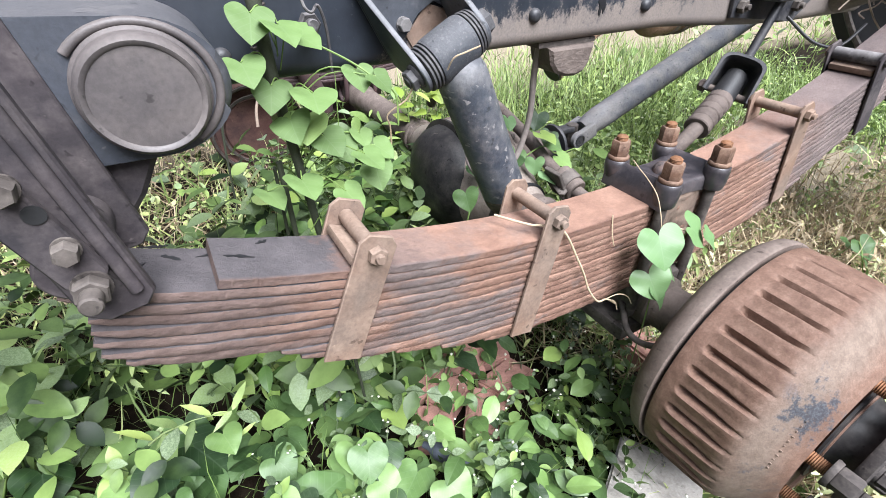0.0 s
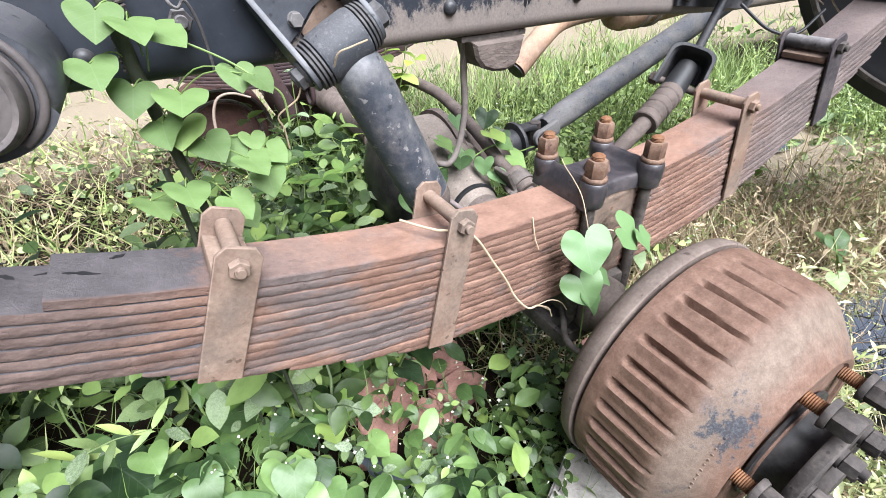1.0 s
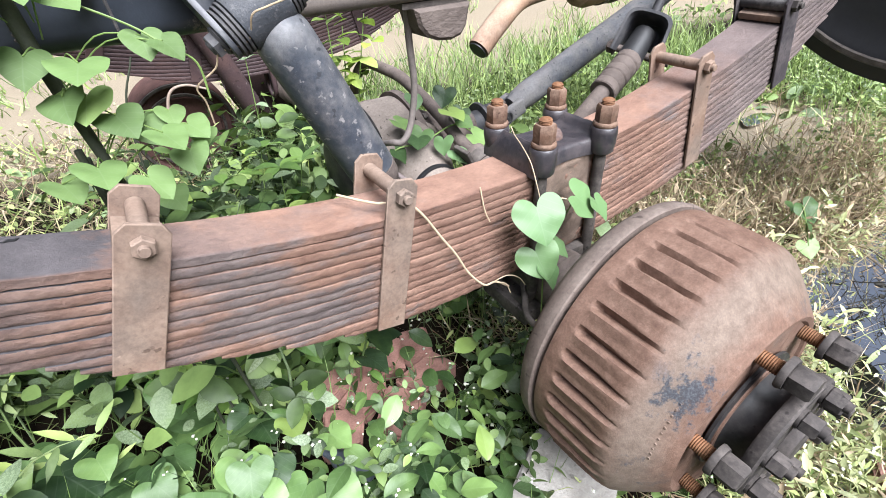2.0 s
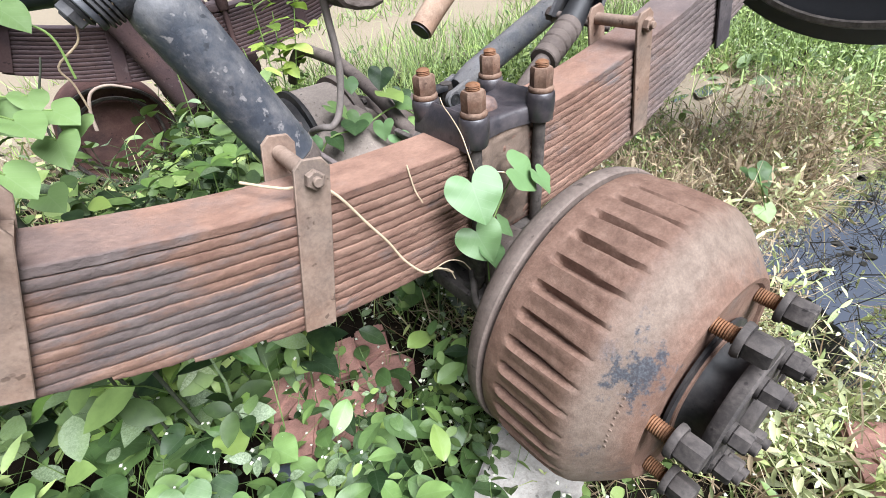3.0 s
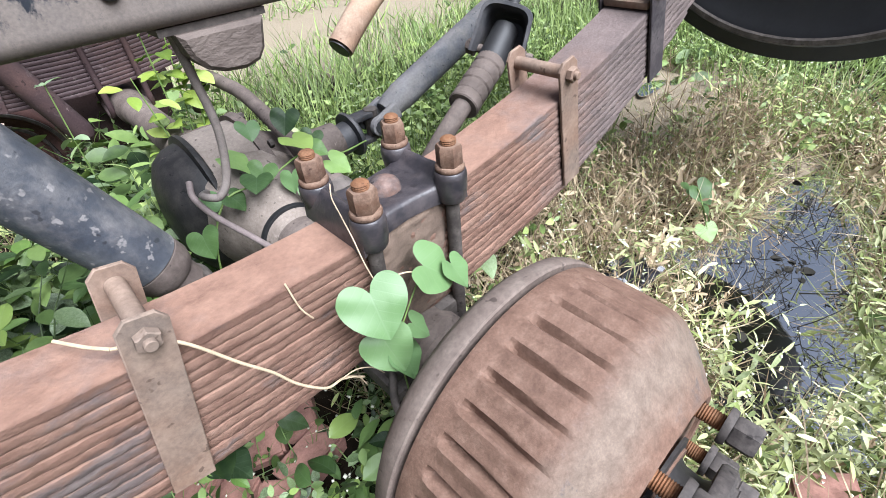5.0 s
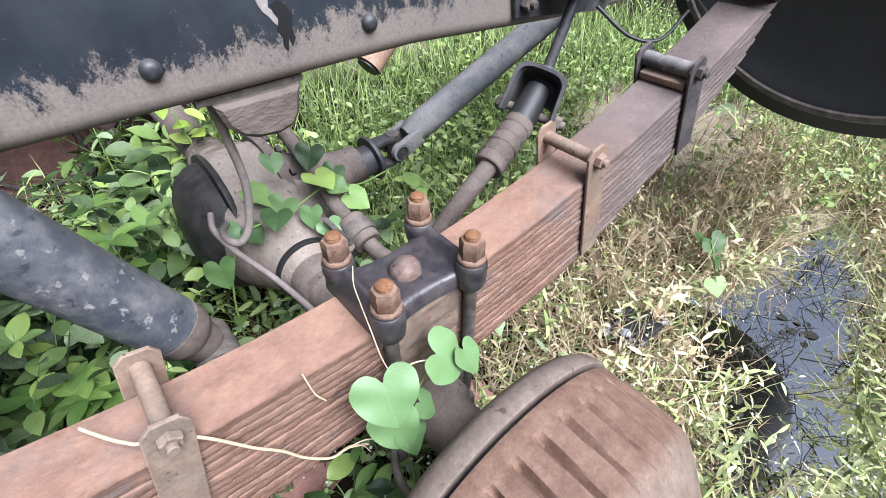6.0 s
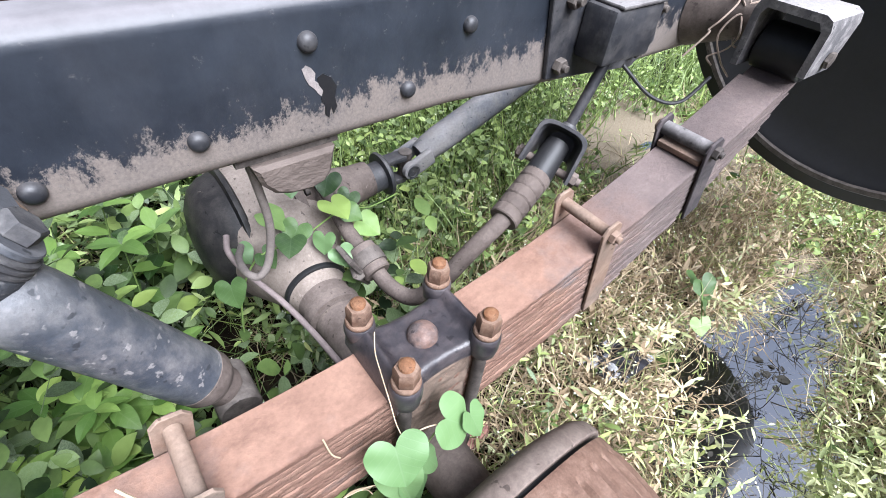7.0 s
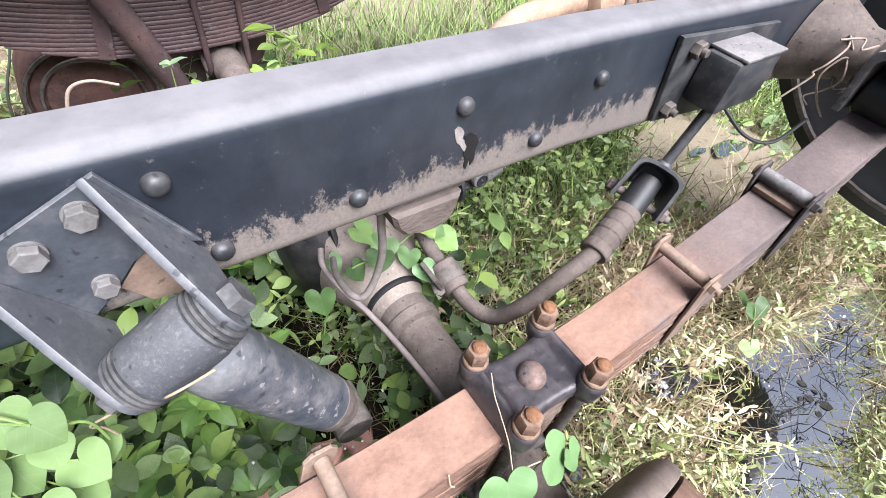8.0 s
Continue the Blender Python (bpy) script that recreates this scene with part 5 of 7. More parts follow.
def build_propshaft():
    ps = thing("propeller_shaft", (1.22, 1.167, 0.36), "grey dusty propeller shaft with a universal joint", "propeller shaft")
    a, b = Vector((1.275, 1.167, 0.435)), Vector((2.5, 1.167, 0.89))
    d = (b - a).normalized()
    bm = nb()
    lathe(bm, [(0.030, 0.0), (0.040, 0.035), (0.042, 0.06), (0.0445, 0.075), (0.0445, (b - a).length)], a, d, 36)
    part("tube", bm, PROP, ps)
    lean = Euler((0, -0.356, 0)).to_matrix()
    for s in (-1, 1):
        bm = nb()
        box(bm, a + Vector((-0.012, 0.037 * s, -0.005)), (0.085, 0.020, 0.056), lean, 0.007, 3)
        rod(bm, a + Vector((-0.050, 0.027 * s, -0.019)), a + Vector((-0.050, 0.047 * s, -0.019)), 0.0285, seg=28, bev=0.002)
        part("yoke_ear", bm, PROP, ps)
        bm = nb()
        lathe(bm, [(0.0195, 0.0), (0.0205, 0.002), (0.0205, 0.004), (0.0160, 0.004), (0.0150, 0.0015), (0.004, 0.0015), (0.003, 0.003), (0.001, 0.003)], a + Vector((-0.050, 0.047 * s, -0.019)), (0, s, 0), 26)
        part("bearing_cap", bm, BLACK, ps, "round black bearing cap")
    bm = nb()
    rod(bm, a + Vector((-0.050, -0.045, -0.019)), a + Vector((-0.050, 0.045, -0.019)), 0.015, seg=20, bev=0.002)
    rod(bm, a + Vector((-0.050, 0, -0.066)), a + Vector((-0.050, 0, 0.028)), 0.021, seg=20, bev=0.002)
    part("joint_cross", bm, GREASY, ps)
    bm = nb()
    lathe(bm, [(0.03, 0), (0.066, 0.004), (0.068, 0.012), (0.060, 0.020), (0.035, 0.030)], (1.135, 1.167, 0.408), (1, 0, 0.12), 32)
    for s in (-1, 1):
        box(bm, Vector((1.185, 1.167, 0.412 + 0.038 * s)), (0.07, 0.045, 0.018), None, 0.005)
    part("flange", bm, BLACK, ps)
    bm = nb()
    rod(bm, (1.095, 1.167, 0.402), (1.14, 1.167, 0.408), 0.045, seg=28)
    part("pinion_neck", bm, BLACK, ps)


def build_exhaust():
    ex = thing("exhaust_pipe", (1.4, 1.42, 0.55), "tan rusted exhaust tail pipe with a silencer", "exhaust pipe")
    bm = nb()
    path = [(1.30, 1.385, 0.585), (1.40, 1.40, 0.66), (1.52, 1.42, 0.725), (1.68, 1.43, 0.745), (1.86, 1.44, 0.75)]
    hose(bm, path, 0.042, 22, 6)
    part("tail_pipe", bm, RUSTPIPE, ex)
    # a black disc on the closed end stands for the shade inside the pipe
    bm = nb()
    lathe(bm, [(0.036, 0), (0.036, 0.004)], Vector((1.2965, 1.3845, 0.5825)), (-0.78, -0.1, -0.6), 20)
    part("open_end", bm, RUBBER, ex, "sooty pipe mouth, its inner shade a black disc")
    bm = nb()
    lathe(bm, [(0.05, 0), (0.085, 0.02), (0.095, 0.05), (0.095, 0.75), (0.06, 0.80)], (1.82, 1.44, 0.74), (1, 0.02, 0.06), 32)
    part("silencer", bm, RUSTPIPE, ex)
    for x in (1.95, 2.02):
        bm = nb()
        lathe(bm, [(0.097, 0), (0.101, 0.002), (0.101, 0.022), (0.097, 0.024)], (x, 1.4425, 0.748), (1, 0.02, 0.06), 32)
        part("band", bm, DIFF, ex)


build_front_hanger()
build_tank()
build_link()
build_propshaft()
build_exhaust()

# ---- brake hoses and pipes ----
bm = nb()
hose(bm, [(0.672, 0.765, 0.852), (0.682, 0.783, 0.79), (0.689, 0.790, 0.70), (0.676, 0.797, 0.62), (0.655, 0.800, 0.587), (0.640, 0.825, 0.580), (0.646, 0.90, 0.55), (0.668, 0.965, 0.520)], 0.0070, 12, 8)
hs = part("brake_hose", bm, HOSE, None)
tagged(hs, "dusty grey rubber brake hose hanging from the rail", "hose")
bm = nb()
hose(bm, [(0.650, 0.985, 0.545), (0.640, 0.955, 0.525), (0.655, 0.915, 0.490), (0.690, 0.84, 0.452), (0.710, 0.74, 0.440), (0.722, 0.62, 0.436), (0.735, 0.56, 0.40)], 0.0065, 10, 8)
tagged(part("brake_pipe", bm, PALEHOSE, None), "faded pinkish brake pipe running along the axle tube", "pipe")
bm = nb()
hose(bm, [(0.745, 0.50, 0.40), (0.705, 0.44, 0.372), (0.676, 0.398, 0.362), (0.668, 0.35, 0.372), (0.690, 0.298, 0.40)], 0.0065, 10, 8)
tagged(part("brake_hose", bm, GREASY, None), "black brake hose from axle to backing plate", "hose")
bm = nb()
hose(bm, [(1.45, 0.70, 0.855), (1.50, 0.64, 0.80), (1.56, 0.60, 0.79), (1.62, 0.585, 0.84)], 0.004, 8, 8)
tagged(part("black_cable", bm, RUBBER, None), "thin black cable slung below the rail", "cable")
bm = nb()
rng = random.Random(5)
for k in range(7):
    p = Vector((1.70, 0.635, 0.985))
    pts = [p]
    for j in range(5):
        p = p + Vector((rng.uniform(-0.035, 0.045), rng.uniform(-0.03, 0.02), rng.uniform(-0.05, 0.012)))
        pts.append(p)
    hose(bm, pts, 0.0022, 6, 5)
tagged(part("wire_tangle", bm, WIRE, None), "tangle of rusty wire hanging at the rail end", "wire")

# ---- the far side of the vehicle ----
FARY = 2.662 - 2 * SY
far_spring = copy_thing(near_spring, Matrix.Translation(near_spring.location + Vector((0, FARY, 0.03))))
tagged(far_spring, "grimy multi-leaf truck spring on the far side, coloured dark for shade")


def recolour(ob, mat):
    """Gives a copied thing and its parts meshes of their own in another material."""
    for o in [ob] + list(ob.children_recursive):
        if o.type == "MESH":
            o.data = o.data.copy()
            o.data.materials[0] = mat


for ob in list(far_spring.children_recursive):
    if ob.name.split(".")[0] in ("caked_dirt", "paint_crack"):
        bpy.data.objects.remove(ob)
# far-side pieces take the darker steel that carries their shade
recolour(far_spring, FARSTEEL)
far_shock = thing("shock_absorber", (0.60, 2.09, 0.35), "shock absorber on the far side, coloured dark for shade", "shock absorber", "shock absorbers")
bm = nb()
fa, fb = Vector((0.385, 2.040, 0.93)), Vector((0.600, 2.092, 0.345))
lathe(bm, [(0.030, 0.0), (0.040, 0.010), (0.042, 0.02), (0.042, (fb - fa).length - 0.03), (0.034, (fb - fa).length)], fa, fb - fa, 32)
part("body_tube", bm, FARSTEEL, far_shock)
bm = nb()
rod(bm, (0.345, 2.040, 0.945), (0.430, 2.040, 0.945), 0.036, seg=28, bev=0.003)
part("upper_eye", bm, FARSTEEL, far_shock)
# a spare drum stood in the weeds by the far wheel
spare = thing("spare_brake_drum", (0.30, 2.50, 0.0), "dark maroon rusted drum stood on edge in the weeds", "brake drum")
bm = nb()
lathe(bm, [(0.05, 0.004), (0.150, 0.004), (0.156, 0.014), (0.196, 0.014), (0.204, 0.0), (0.222, 0.0), (0.227, 0.008), (0.227, 0.205), (0.18, 0.215)], (0.33, 2.36, 0.227), (0, 1, 0.06), 64)
part("shell", bm, MAROON, spare)
for r in (0.160, 0.207):
    bm = nb()
    lathe(bm, [(r, 0.0), (r + 0.002, -0.008), (r + 0.012, -0.008), (r + 0.014, 0.0)], (0.33, 2.357, 0.227), (0, 1, 0.06), 64, False)
    part("rim_ring", bm, GREASY, spare, "dark greasy rim ring")
far_drum = build_drum(flip=-1)
tagged(far_drum, "rusted brake drum on the far side, coloured dark for shade")
for ob in [o for o in scene.objects if o.parent is None and o.name.split(".")[0] in ("u_bolt", "spring_saddle")]:
    recolour(copy_thing(ob, Matrix.Translation(ob.location + Vector((0, FARY, 0.03)))), FARSTEEL)
recolour(far_drum, FARSTEEL)

bm = nb()
hose(bm, [(0.262, 1.895, 0.40), (0.272, 1.90, 0.466), (0.300, 1.90, 0.520), (0.354, 1.90, 0.531), (0.418, 1.90, 0.505)], 0.006, 8, 6, 0.004)
tagged(part("bent_twig", bm, WIRE, None), "bent pale dry twig before the far drum", "twig")
bm = nb()
hose(bm, [(0.10, 1.9, 0.0), (0.14, 1.9, 0.454), (0.222, 1.9, 0.65)], 0.005, 8, 6, 0.003)
tagged(part("dark_stick", bm, STEM, None), "thin dark stick standing in the weeds", "stick")

# ---- straw, twine and loose pieces on the spring ----
bm = nb()
hose(bm, [(0.432, 0.462, 0.664), (0.450, 0.452, 0.662), (0.482, 0.440, 0.648), (0.520, 0.434, 0.583), (0.545, 0.434, 0.540), (0.566, 0.432, 0.496), (0.597, 0.430, 0.456), (0.625, 0.432, 0.448), (0.652, 0.428, 0.427)], 0.0019, 7, 6)
hose(bm, [(0.395, 0.512, 0.668), (0.415, 0.482, 0.666), (0.432, 0.462, 0.664)], 0.0020, 7, 5)
hose(bm, [(0.612, 0.430, 0.452), (0.640, 0.421, 0.462), (0.662, 0.414, 0.452), (0.676, 0.410, 0.430)], 0.0010, 6, 5)
hose(bm, [(0.622, 0.431, 0.449), (0.642, 0.425, 0.440), (0.650, 0.420, 0.418)], 0.0009, 6, 5)
tagged(part("dry_straw", bm, STRAW, None), "dry straw stalk caught on the spring clip", "straw")
bm = nb()
hose(bm, [(0.722, 0.520, 0.686), (0.706, 0.492, 0.684), (0.697, 0.462, 0.676), (0.690, 0.432, 0.660), (0.688, 0.414, 0.632), (0.693, 0.406, 0.600), (0.697, 0.402, 0.575)], 0.0009, 6, 6)
hose(bm, [(0.697, 0.402, 0.575), (0.712, 0.400, 0.597), (0.735, 0.396, 0.596), (0.762, 0.392, 0.578), (0.778, 0.388, 0.574)], 0.0011, 6, 6)
tagged(part("vine_tendril", bm, STRAW, None), "thin pale dry tendril winding over the saddle", "tendril")
bm = nb()
hose(bm, [(0.60, 0.4455, 0.640), (0.605, 0.440, 0.60), (0.615, 0.439, 0.575)], 0.0012, 6, 5)
tagged(part("dry_straw", bm, STRAW, None), "short dry grass stalk stuck on the spring leaves", "straw")


# ---- plants ----
def leaf_shape(kind):
    """Vertices and triangles of a leaf of unit length, stalk at the origin, tip along y, folded a little along its midrib."""
    if kind == "heart":
        mid = [(0, 0.0), (0, 0.30), (0, 0.62), (0, 1.0)]
        rim = [(0.15, -0.13), (0.34, -0.12), (0.49, 0.06), (0.48, 0.28), (0.36, 0.52), (0.19, 0.76)]
        side = [(0, 4, 5), (0, 5, 6), (0, 6, 7), (0, 7, 1), (1, 7, 8), (1, 8, 2), (2, 8, 9), (2, 9, 3)]
    elif kind == "oval":
        mid = [(0, 0.0), (0, 0.35), (0, 0.7), (0, 1.0)]
        rim = [(0.16, 0.12), (0.27, 0.32), (0.28, 0.52), (0.20, 0.75), (0.09, 0.9)]
        side = [(0, 4, 1), (4, 5, 1), (1, 5, 6), (1, 6, 2), (2, 6, 7), (2, 7, 8), (2, 8, 3)]
    else:
        mid = [(0, 0.0), (0, 0.35), (0, 0.7), (0, 1.0)]
        rim = [(0.08, 0.12), (0.13, 0.38), (0.10, 0.70)]
        side = [(0, 4, 1), (4, 5, 1), (1, 5, 2), (5, 6, 2), (2, 6, 3)]
    k = len(rim)
    pts = mid + rim + [(-x, y) for x, y in rim]
    other = [tuple(i if i < 4 else i + k for i in t)[::-1] for t in side]
    v = np.array([(x, y, 0.28 * abs(x) - 0.22 * (y - 0.35) ** 2 - 0.25 * x * x) for x, y in pts])
    return v, np.array(side + other)


def blade_shape():
    v = np.array([(-0.5, 0, 0), (0.5, 0, 0), (-0.42, 0, 0.4), (0.42, 0, 0.4), (-0.28, 0.10, 0.75), (0.28, 0.10, 0.75), (0, 0.28, 1.0)])
    return v, np.array([(0, 1, 3), (0, 3, 2), (2, 3, 5), (2, 5, 4), (4, 5, 6)])


def turns(yaw, tilt, roll):
    cy, sy, ct, st, cr, sr = np.cos(yaw), np.sin(yaw), np.cos(tilt), np.sin(tilt), np.cos(roll), np.sin(roll)
    z = np.zeros_like(yaw)
    o = np.ones_like(yaw)
    rz = np.stack([cy, -sy, z, sy, cy, z, z, z, o], -1).reshape(-1, 3, 3)
    rx = np.stack([o, z, z, z, ct, -st, z, st, ct], -1).reshape(-1, 3, 3)
    ry = np.stack([cr, z, sr, z, o, z, -sr, z, cr], -1).reshape(-1, 3, 3)
    return rz @ rx @ ry


def strew(name, shape, at, scale, turn, mat, label, category):
    """Many copies of one small shape in one mesh of kind stuff."""
    v, f = shape
    n = len(at)
    sc = scale if scale.ndim == 2 else np.repeat(scale[:, None], 3, 1)
    pts = np.einsum("nij,nkj->nki", turn, v[None] * sc[:, None, :]) + at[:, None, :]
    faces = (f[None] + (np.arange(n) * len(v))[:, None, None]).reshape(-1, 3)
    me = bpy.data.meshes.new(name)
    me.vertices.add(n * len(v))
    me.vertices.foreach_set("co", pts.reshape(-1).astype(np.float32))
    me.loops.add(faces.size)
    me.loops.foreach_set("vertex_index", faces.reshape(-1).astype(np.int32))
    me.polygons.add(len(faces))
    me.polygons.foreach_set("loop_start", np.arange(0, faces.size, 3, dtype=np.int32))
    me.polygons.foreach_set("loop_total", np.full(len(faces), 3, dtype=np.int32))
    me.polygons.foreach_set("use_smooth", np.ones(len(faces), dtype=bool))
    me.update(calc_edges=True)
    me.validate()
    me.materials.append(mat)
    return tagged(new(name, me), label, category, "", "stuff")


def on_bricks(x, y):
    return ((x - 0.46) / 0.24) ** 2 + ((y - 0.655) / 0.17) ** 2 < 1


def in_water(x, y):
    u, v = (x - 2.0) * 0.978 + (y - 0.09) * 0.208, (y - 0.09) * 0.978 - (x - 2.0) * 0.208
    return (u / 0.66) ** 2 + ((v + 0.02 * np.sin(9 * u)) / 0.160) ** 2 < 1


def under_axle(x, y):
    """The shaded hollow between shock, spring and axle, where few weeds grow."""
    return ((x - 0.62) / 0.15) ** 2 + ((y - 0.93) / 0.30) ** 2 < 1


def clumps(x, y, s, seed):
    """A soft patchiness between 0 and 1."""
    return np.array([0.5 + 0.5 * noise.noise((a * s, b * s, seed)) for a, b in zip(x, y)])


RNG = np.random.default_rng(11)


def spots(n, x0, x1, y0, y1, keep=None):
    x, y = RNG.uniform(x0 - 0.35, x1 + 0.35, n), RNG.uniform(y0 - 0.25, y1 + 0.25, n)
    edge = np.minimum(np.minimum(x - x0, x1 - x), np.minimum(y - y0, y1 - y))
    k = edge + 0.5 * (clumps(x, y, 3.0, 9.0) - 0.5) > RNG.uniform(-0.3, 0.08, n)
    x, y = x[k], y[k]
    if keep is not None:
        k = keep(x, y)
        x, y = x[k], y[k]
    return x, y


def ground_z(x, y):
    return np.array([ground_height(a, b) for a, b in zip(x, y)])


def leaf_layer(name, kind, x, y, lo, hi, size, tilt, mat, label, category, seed=1):
    n = len(x)
    u = RNG.random(n)
    h = lo + (hi - lo) * (1 - (1 - u) ** 1.6) * (0.45 + 0.75 * clumps(x, y, 6.0, seed))
    at = np.stack([x, y, ground_z(x, y) + h], 1)
    sc = RNG.uniform(size[0], size[1], n) * (0.75 + 0.5 * RNG.random(n))
    t = turns(RNG.uniform(0, math.tau, n), RNG.normal(-0.15, tilt, n), RNG.normal(0, tilt * 0.8, n))
    return strew(name, leaf_shape(kind), at, sc, t, mat, label, category)


def grass_layer(name, x, y, height, width, lean, mat, label, category, base=0.0):
    n = len(x)
    at = np.stack([x, y, ground_z(x, y) + base], 1)
    h = RNG.uniform(height[0], height[1], n)
    w = RNG.uniform(width[0], width[1], n)
    sc = np.stack([w, h, h], 1)
    t = turns(RNG.uniform(0, math.tau, n), RNG.normal(0, lean, n), RNG.normal(0, lean, n))
    return strew(name, blade_shape(), at, sc, t, mat, label, category)


def sprig_shape(kind, seed, pairs=5, size=0.26, droop=0.5):
    """A straggling sprig of unit length: a bent stem with leaves in opposite pairs. Returns the shape and its tip."""
    rng = random.Random(seed)
    lv, lf = leaf_shape(kind)
    bend, way = rng.uniform(0.25, 0.6), rng.uniform(0, 6.28)
    spine = lambda t: np.array([bend * t * t * math.cos(way), bend * t * t * math.sin(way), t * (1 - 0.25 * bend * t)])
    verts, faces = [], []
    for k in range(5):
        p, w = spine(k / 4), 0.010 * (1.2 - k / 4)
        verts += [p + (-w, 0, 0), p + (w, 0, 0), p + (0, w, 0)]
        if k:
            o = 3 * k
            for j in range(3):
                i = (j + 1) % 3
                faces += [(o - 3 + j, o - 3 + i, o + i), (o - 3 + j, o + i, o + j)]
    for k in range(pairs):
        t = 0.25 + 0.75 * k / (pairs - 1)
        for side in range(2):
            if rng.random() < 0.12:
                continue
            yaw = np.array([k * 1.57 + side * math.pi + rng.uniform(-0.4, 0.4)])
            m = turns(yaw, np.array([rng.uniform(0.6, -droop)]), np.array([rng.uniform(-0.4, 0.4)]))[0]
            q = (lv * size * rng.uniform(0.6, 1.1) * (1.15 - 0.5 * t)) @ m.T + spine(t)
            faces += [tuple(i + len(verts) for i in f) for f in lf]
            verts += list(q)
    return (np.array(verts), np.array(faces)), spine(1.0)


def sprig_layer(name, kind, x, y, height, lean, mat, label, category, pairs=5, size=0.26, base=0.0, flowers=""):
    """Sprigs of three shapes strewn over the ground, some tipped by white flower heads."""
    heads = []
    z = ground_z(x, y) + base
    pick = RNG.integers(0, 3, len(x))
    shapes = []
    for k in range(3):
        sel = pick == k
        n = int(sel.sum())
        shape, tip = sprig_shape(kind, 31 + 7 * k, pairs, size)
        at = np.stack([x[sel], y[sel], z[sel]], 1)
        sc = RNG.uniform(height[0], height[1], n)
        t = turns(RNG.uniform(0, math.tau, n), RNG.normal(0, lean, n), RNG.normal(0, lean, n))
        shapes.append((shape, at, sc, t))
        heads.append(np.einsum("nij,j->ni", t, tip) * sc[:, None] + at)
    for shape, at, sc, t in shapes:
        strew(name, shape, at, sc, t, mat, label, category)
    if flowers:
        at = np.concatenate(heads)
        at = at[RNG.random(len(at)) < 0.7]
        at = np.concatenate([at, at[::2] + RNG.normal(0, 0.008, (len(at[::2]), 3))])
        n = len(at)
        octa = (np.array([(1, 0, 0), (-1, 0, 0), (0, 1, 0), (0, -1, 0), (0, 0, 0.7), (0, 0, -0.7)]), np.array([(0, 2, 4), (2, 1, 4), (1, 3, 4), (3, 0, 4), (2, 0, 5), (1, 2, 5), (3, 1, 5), (0, 3, 5)]))
        strew("white_flowers", octa, at, RNG.uniform(0.0022, 0.0048, n), turns(RNG.uniform(0, 6, n), RNG.normal(0, 0.3, n), RNG.normal(0, 0.3, n)), FLOWER, flowers, "flowers")


def single_leaf(parent, mesh, at, size, yaw, tilt, roll):
    ob = new("leaf", mesh)
    ob.parent = parent
    m = Matrix.Translation(Vector(at) - origin_of(parent)) @ Euler((tilt, roll, yaw), "XYZ").to_matrix().to_4x4() @ Matrix.Diagonal((size, size, size, 1))
    ob.matrix_basis = m
    return ob


def leaf_mesh(kind, mat, name, curl=0.0, wide=1.0, seed=1):
    """A close-up leaf of unit length with a smooth rim, folded a little along its midrib, cupped and wavy."""
    if kind == "heart":
        half = [(0, 0.0), (0.08, -0.13), (0.24, -0.23), (0.42, -0.20), (0.545, -0.04), (0.55, 0.16), (0.46, 0.37), (0.31, 0.56), (0.13, 0.72), (0, 0.82)]
    else:
        half = [(0, 0.0), (0.10, 0.07), (0.22, 0.21), (0.285, 0.42), (0.265, 0.62), (0.175, 0.81), (0.07, 0.94), (0, 1.0)]
    rim = smooth_path([(x * wide, y, 0) for x, y in half], 3)
    n = len(rim) - 1
    lift = lambda x, y: 0.22 * abs(x) - 0.20 * x * x + curl * y * y - 0.16 * (y - 0.35) ** 2 + 0.035 * math.sin(9 * y + 5 * x + seed) * abs(x) * 2
    bm = nb()
    mid = [bm.verts.new((0, v, lift(0, v))) for v in (max(0.0, half[-1][1] * (i / n) ** 1.6) for i in range(n + 1))]
    for side in (-1, 1):
        last = mid
        for k in (0.4, 0.75, 1.0):
            row = [mid[0] if i == 0 else mid[n] if i == n else bm.verts.new((side * p.x * k, mid[i].co.y + (p.y - mid[i].co.y) * k, lift(side * p.x * k, mid[i].co.y + (p.y - mid[i].co.y) * k)))
                   for i, p in enumerate(rim)]
            for i in range(n):
                q = [last[i], last[i + 1], row[i + 1], row[i]]
                q = [v for j, v in enumerate(q) if v not in q[:j]]
                if len(q) > 2:
                    bm.faces.new(q if side > 0 else q[::-1])
            last = row
    bmesh.ops.recalc_face_normals(bm, faces=bm.faces)
    for f in bm.faces:
        f.smooth = True
    me = bpy.data.meshes.new(name)
    bm.to_mesh(me)
    bm.free()
    me.materials.append(mat)
    return me


CLIMBERS = [leaf_mesh("heart", CLIMB, "leaf", curl=c, seed=4) for c in (-0.05, -0.2, 0.05)]
HEARTS = [leaf_mesh("heart", VINE, "leaf", curl=c) for c in (-0.05, -0.2, 0.05)]
GROUNDHEARTS = [leaf_mesh("heart", HEARTBIG, "leaf", curl=c) for c in (-0.1, -0.25, 0.05)]
FRESHOVALS = [leaf_mesh("oval", leaf_material("fresh_weed_leaf", (0.04, 0.10, 0.02), (0.19, 0.30, 0.068), 0.4, 0.22, True, 0.15), "leaf", curl=c, wide=0.82) for c in (-0.1, -0.3)]
PALEOVAL = leaf_mesh("oval", leaf_material("pale_seedling_leaf", (0.17, 0.24, 0.13), (0.26, 0.33, 0.19), 0.6, 0.2, True, 0.3), "leaf", curl=-0.2)
OVALS = [leaf_mesh("oval", WEEDBIG, "leaf", curl=c) for c in (-0.1, -0.3)]


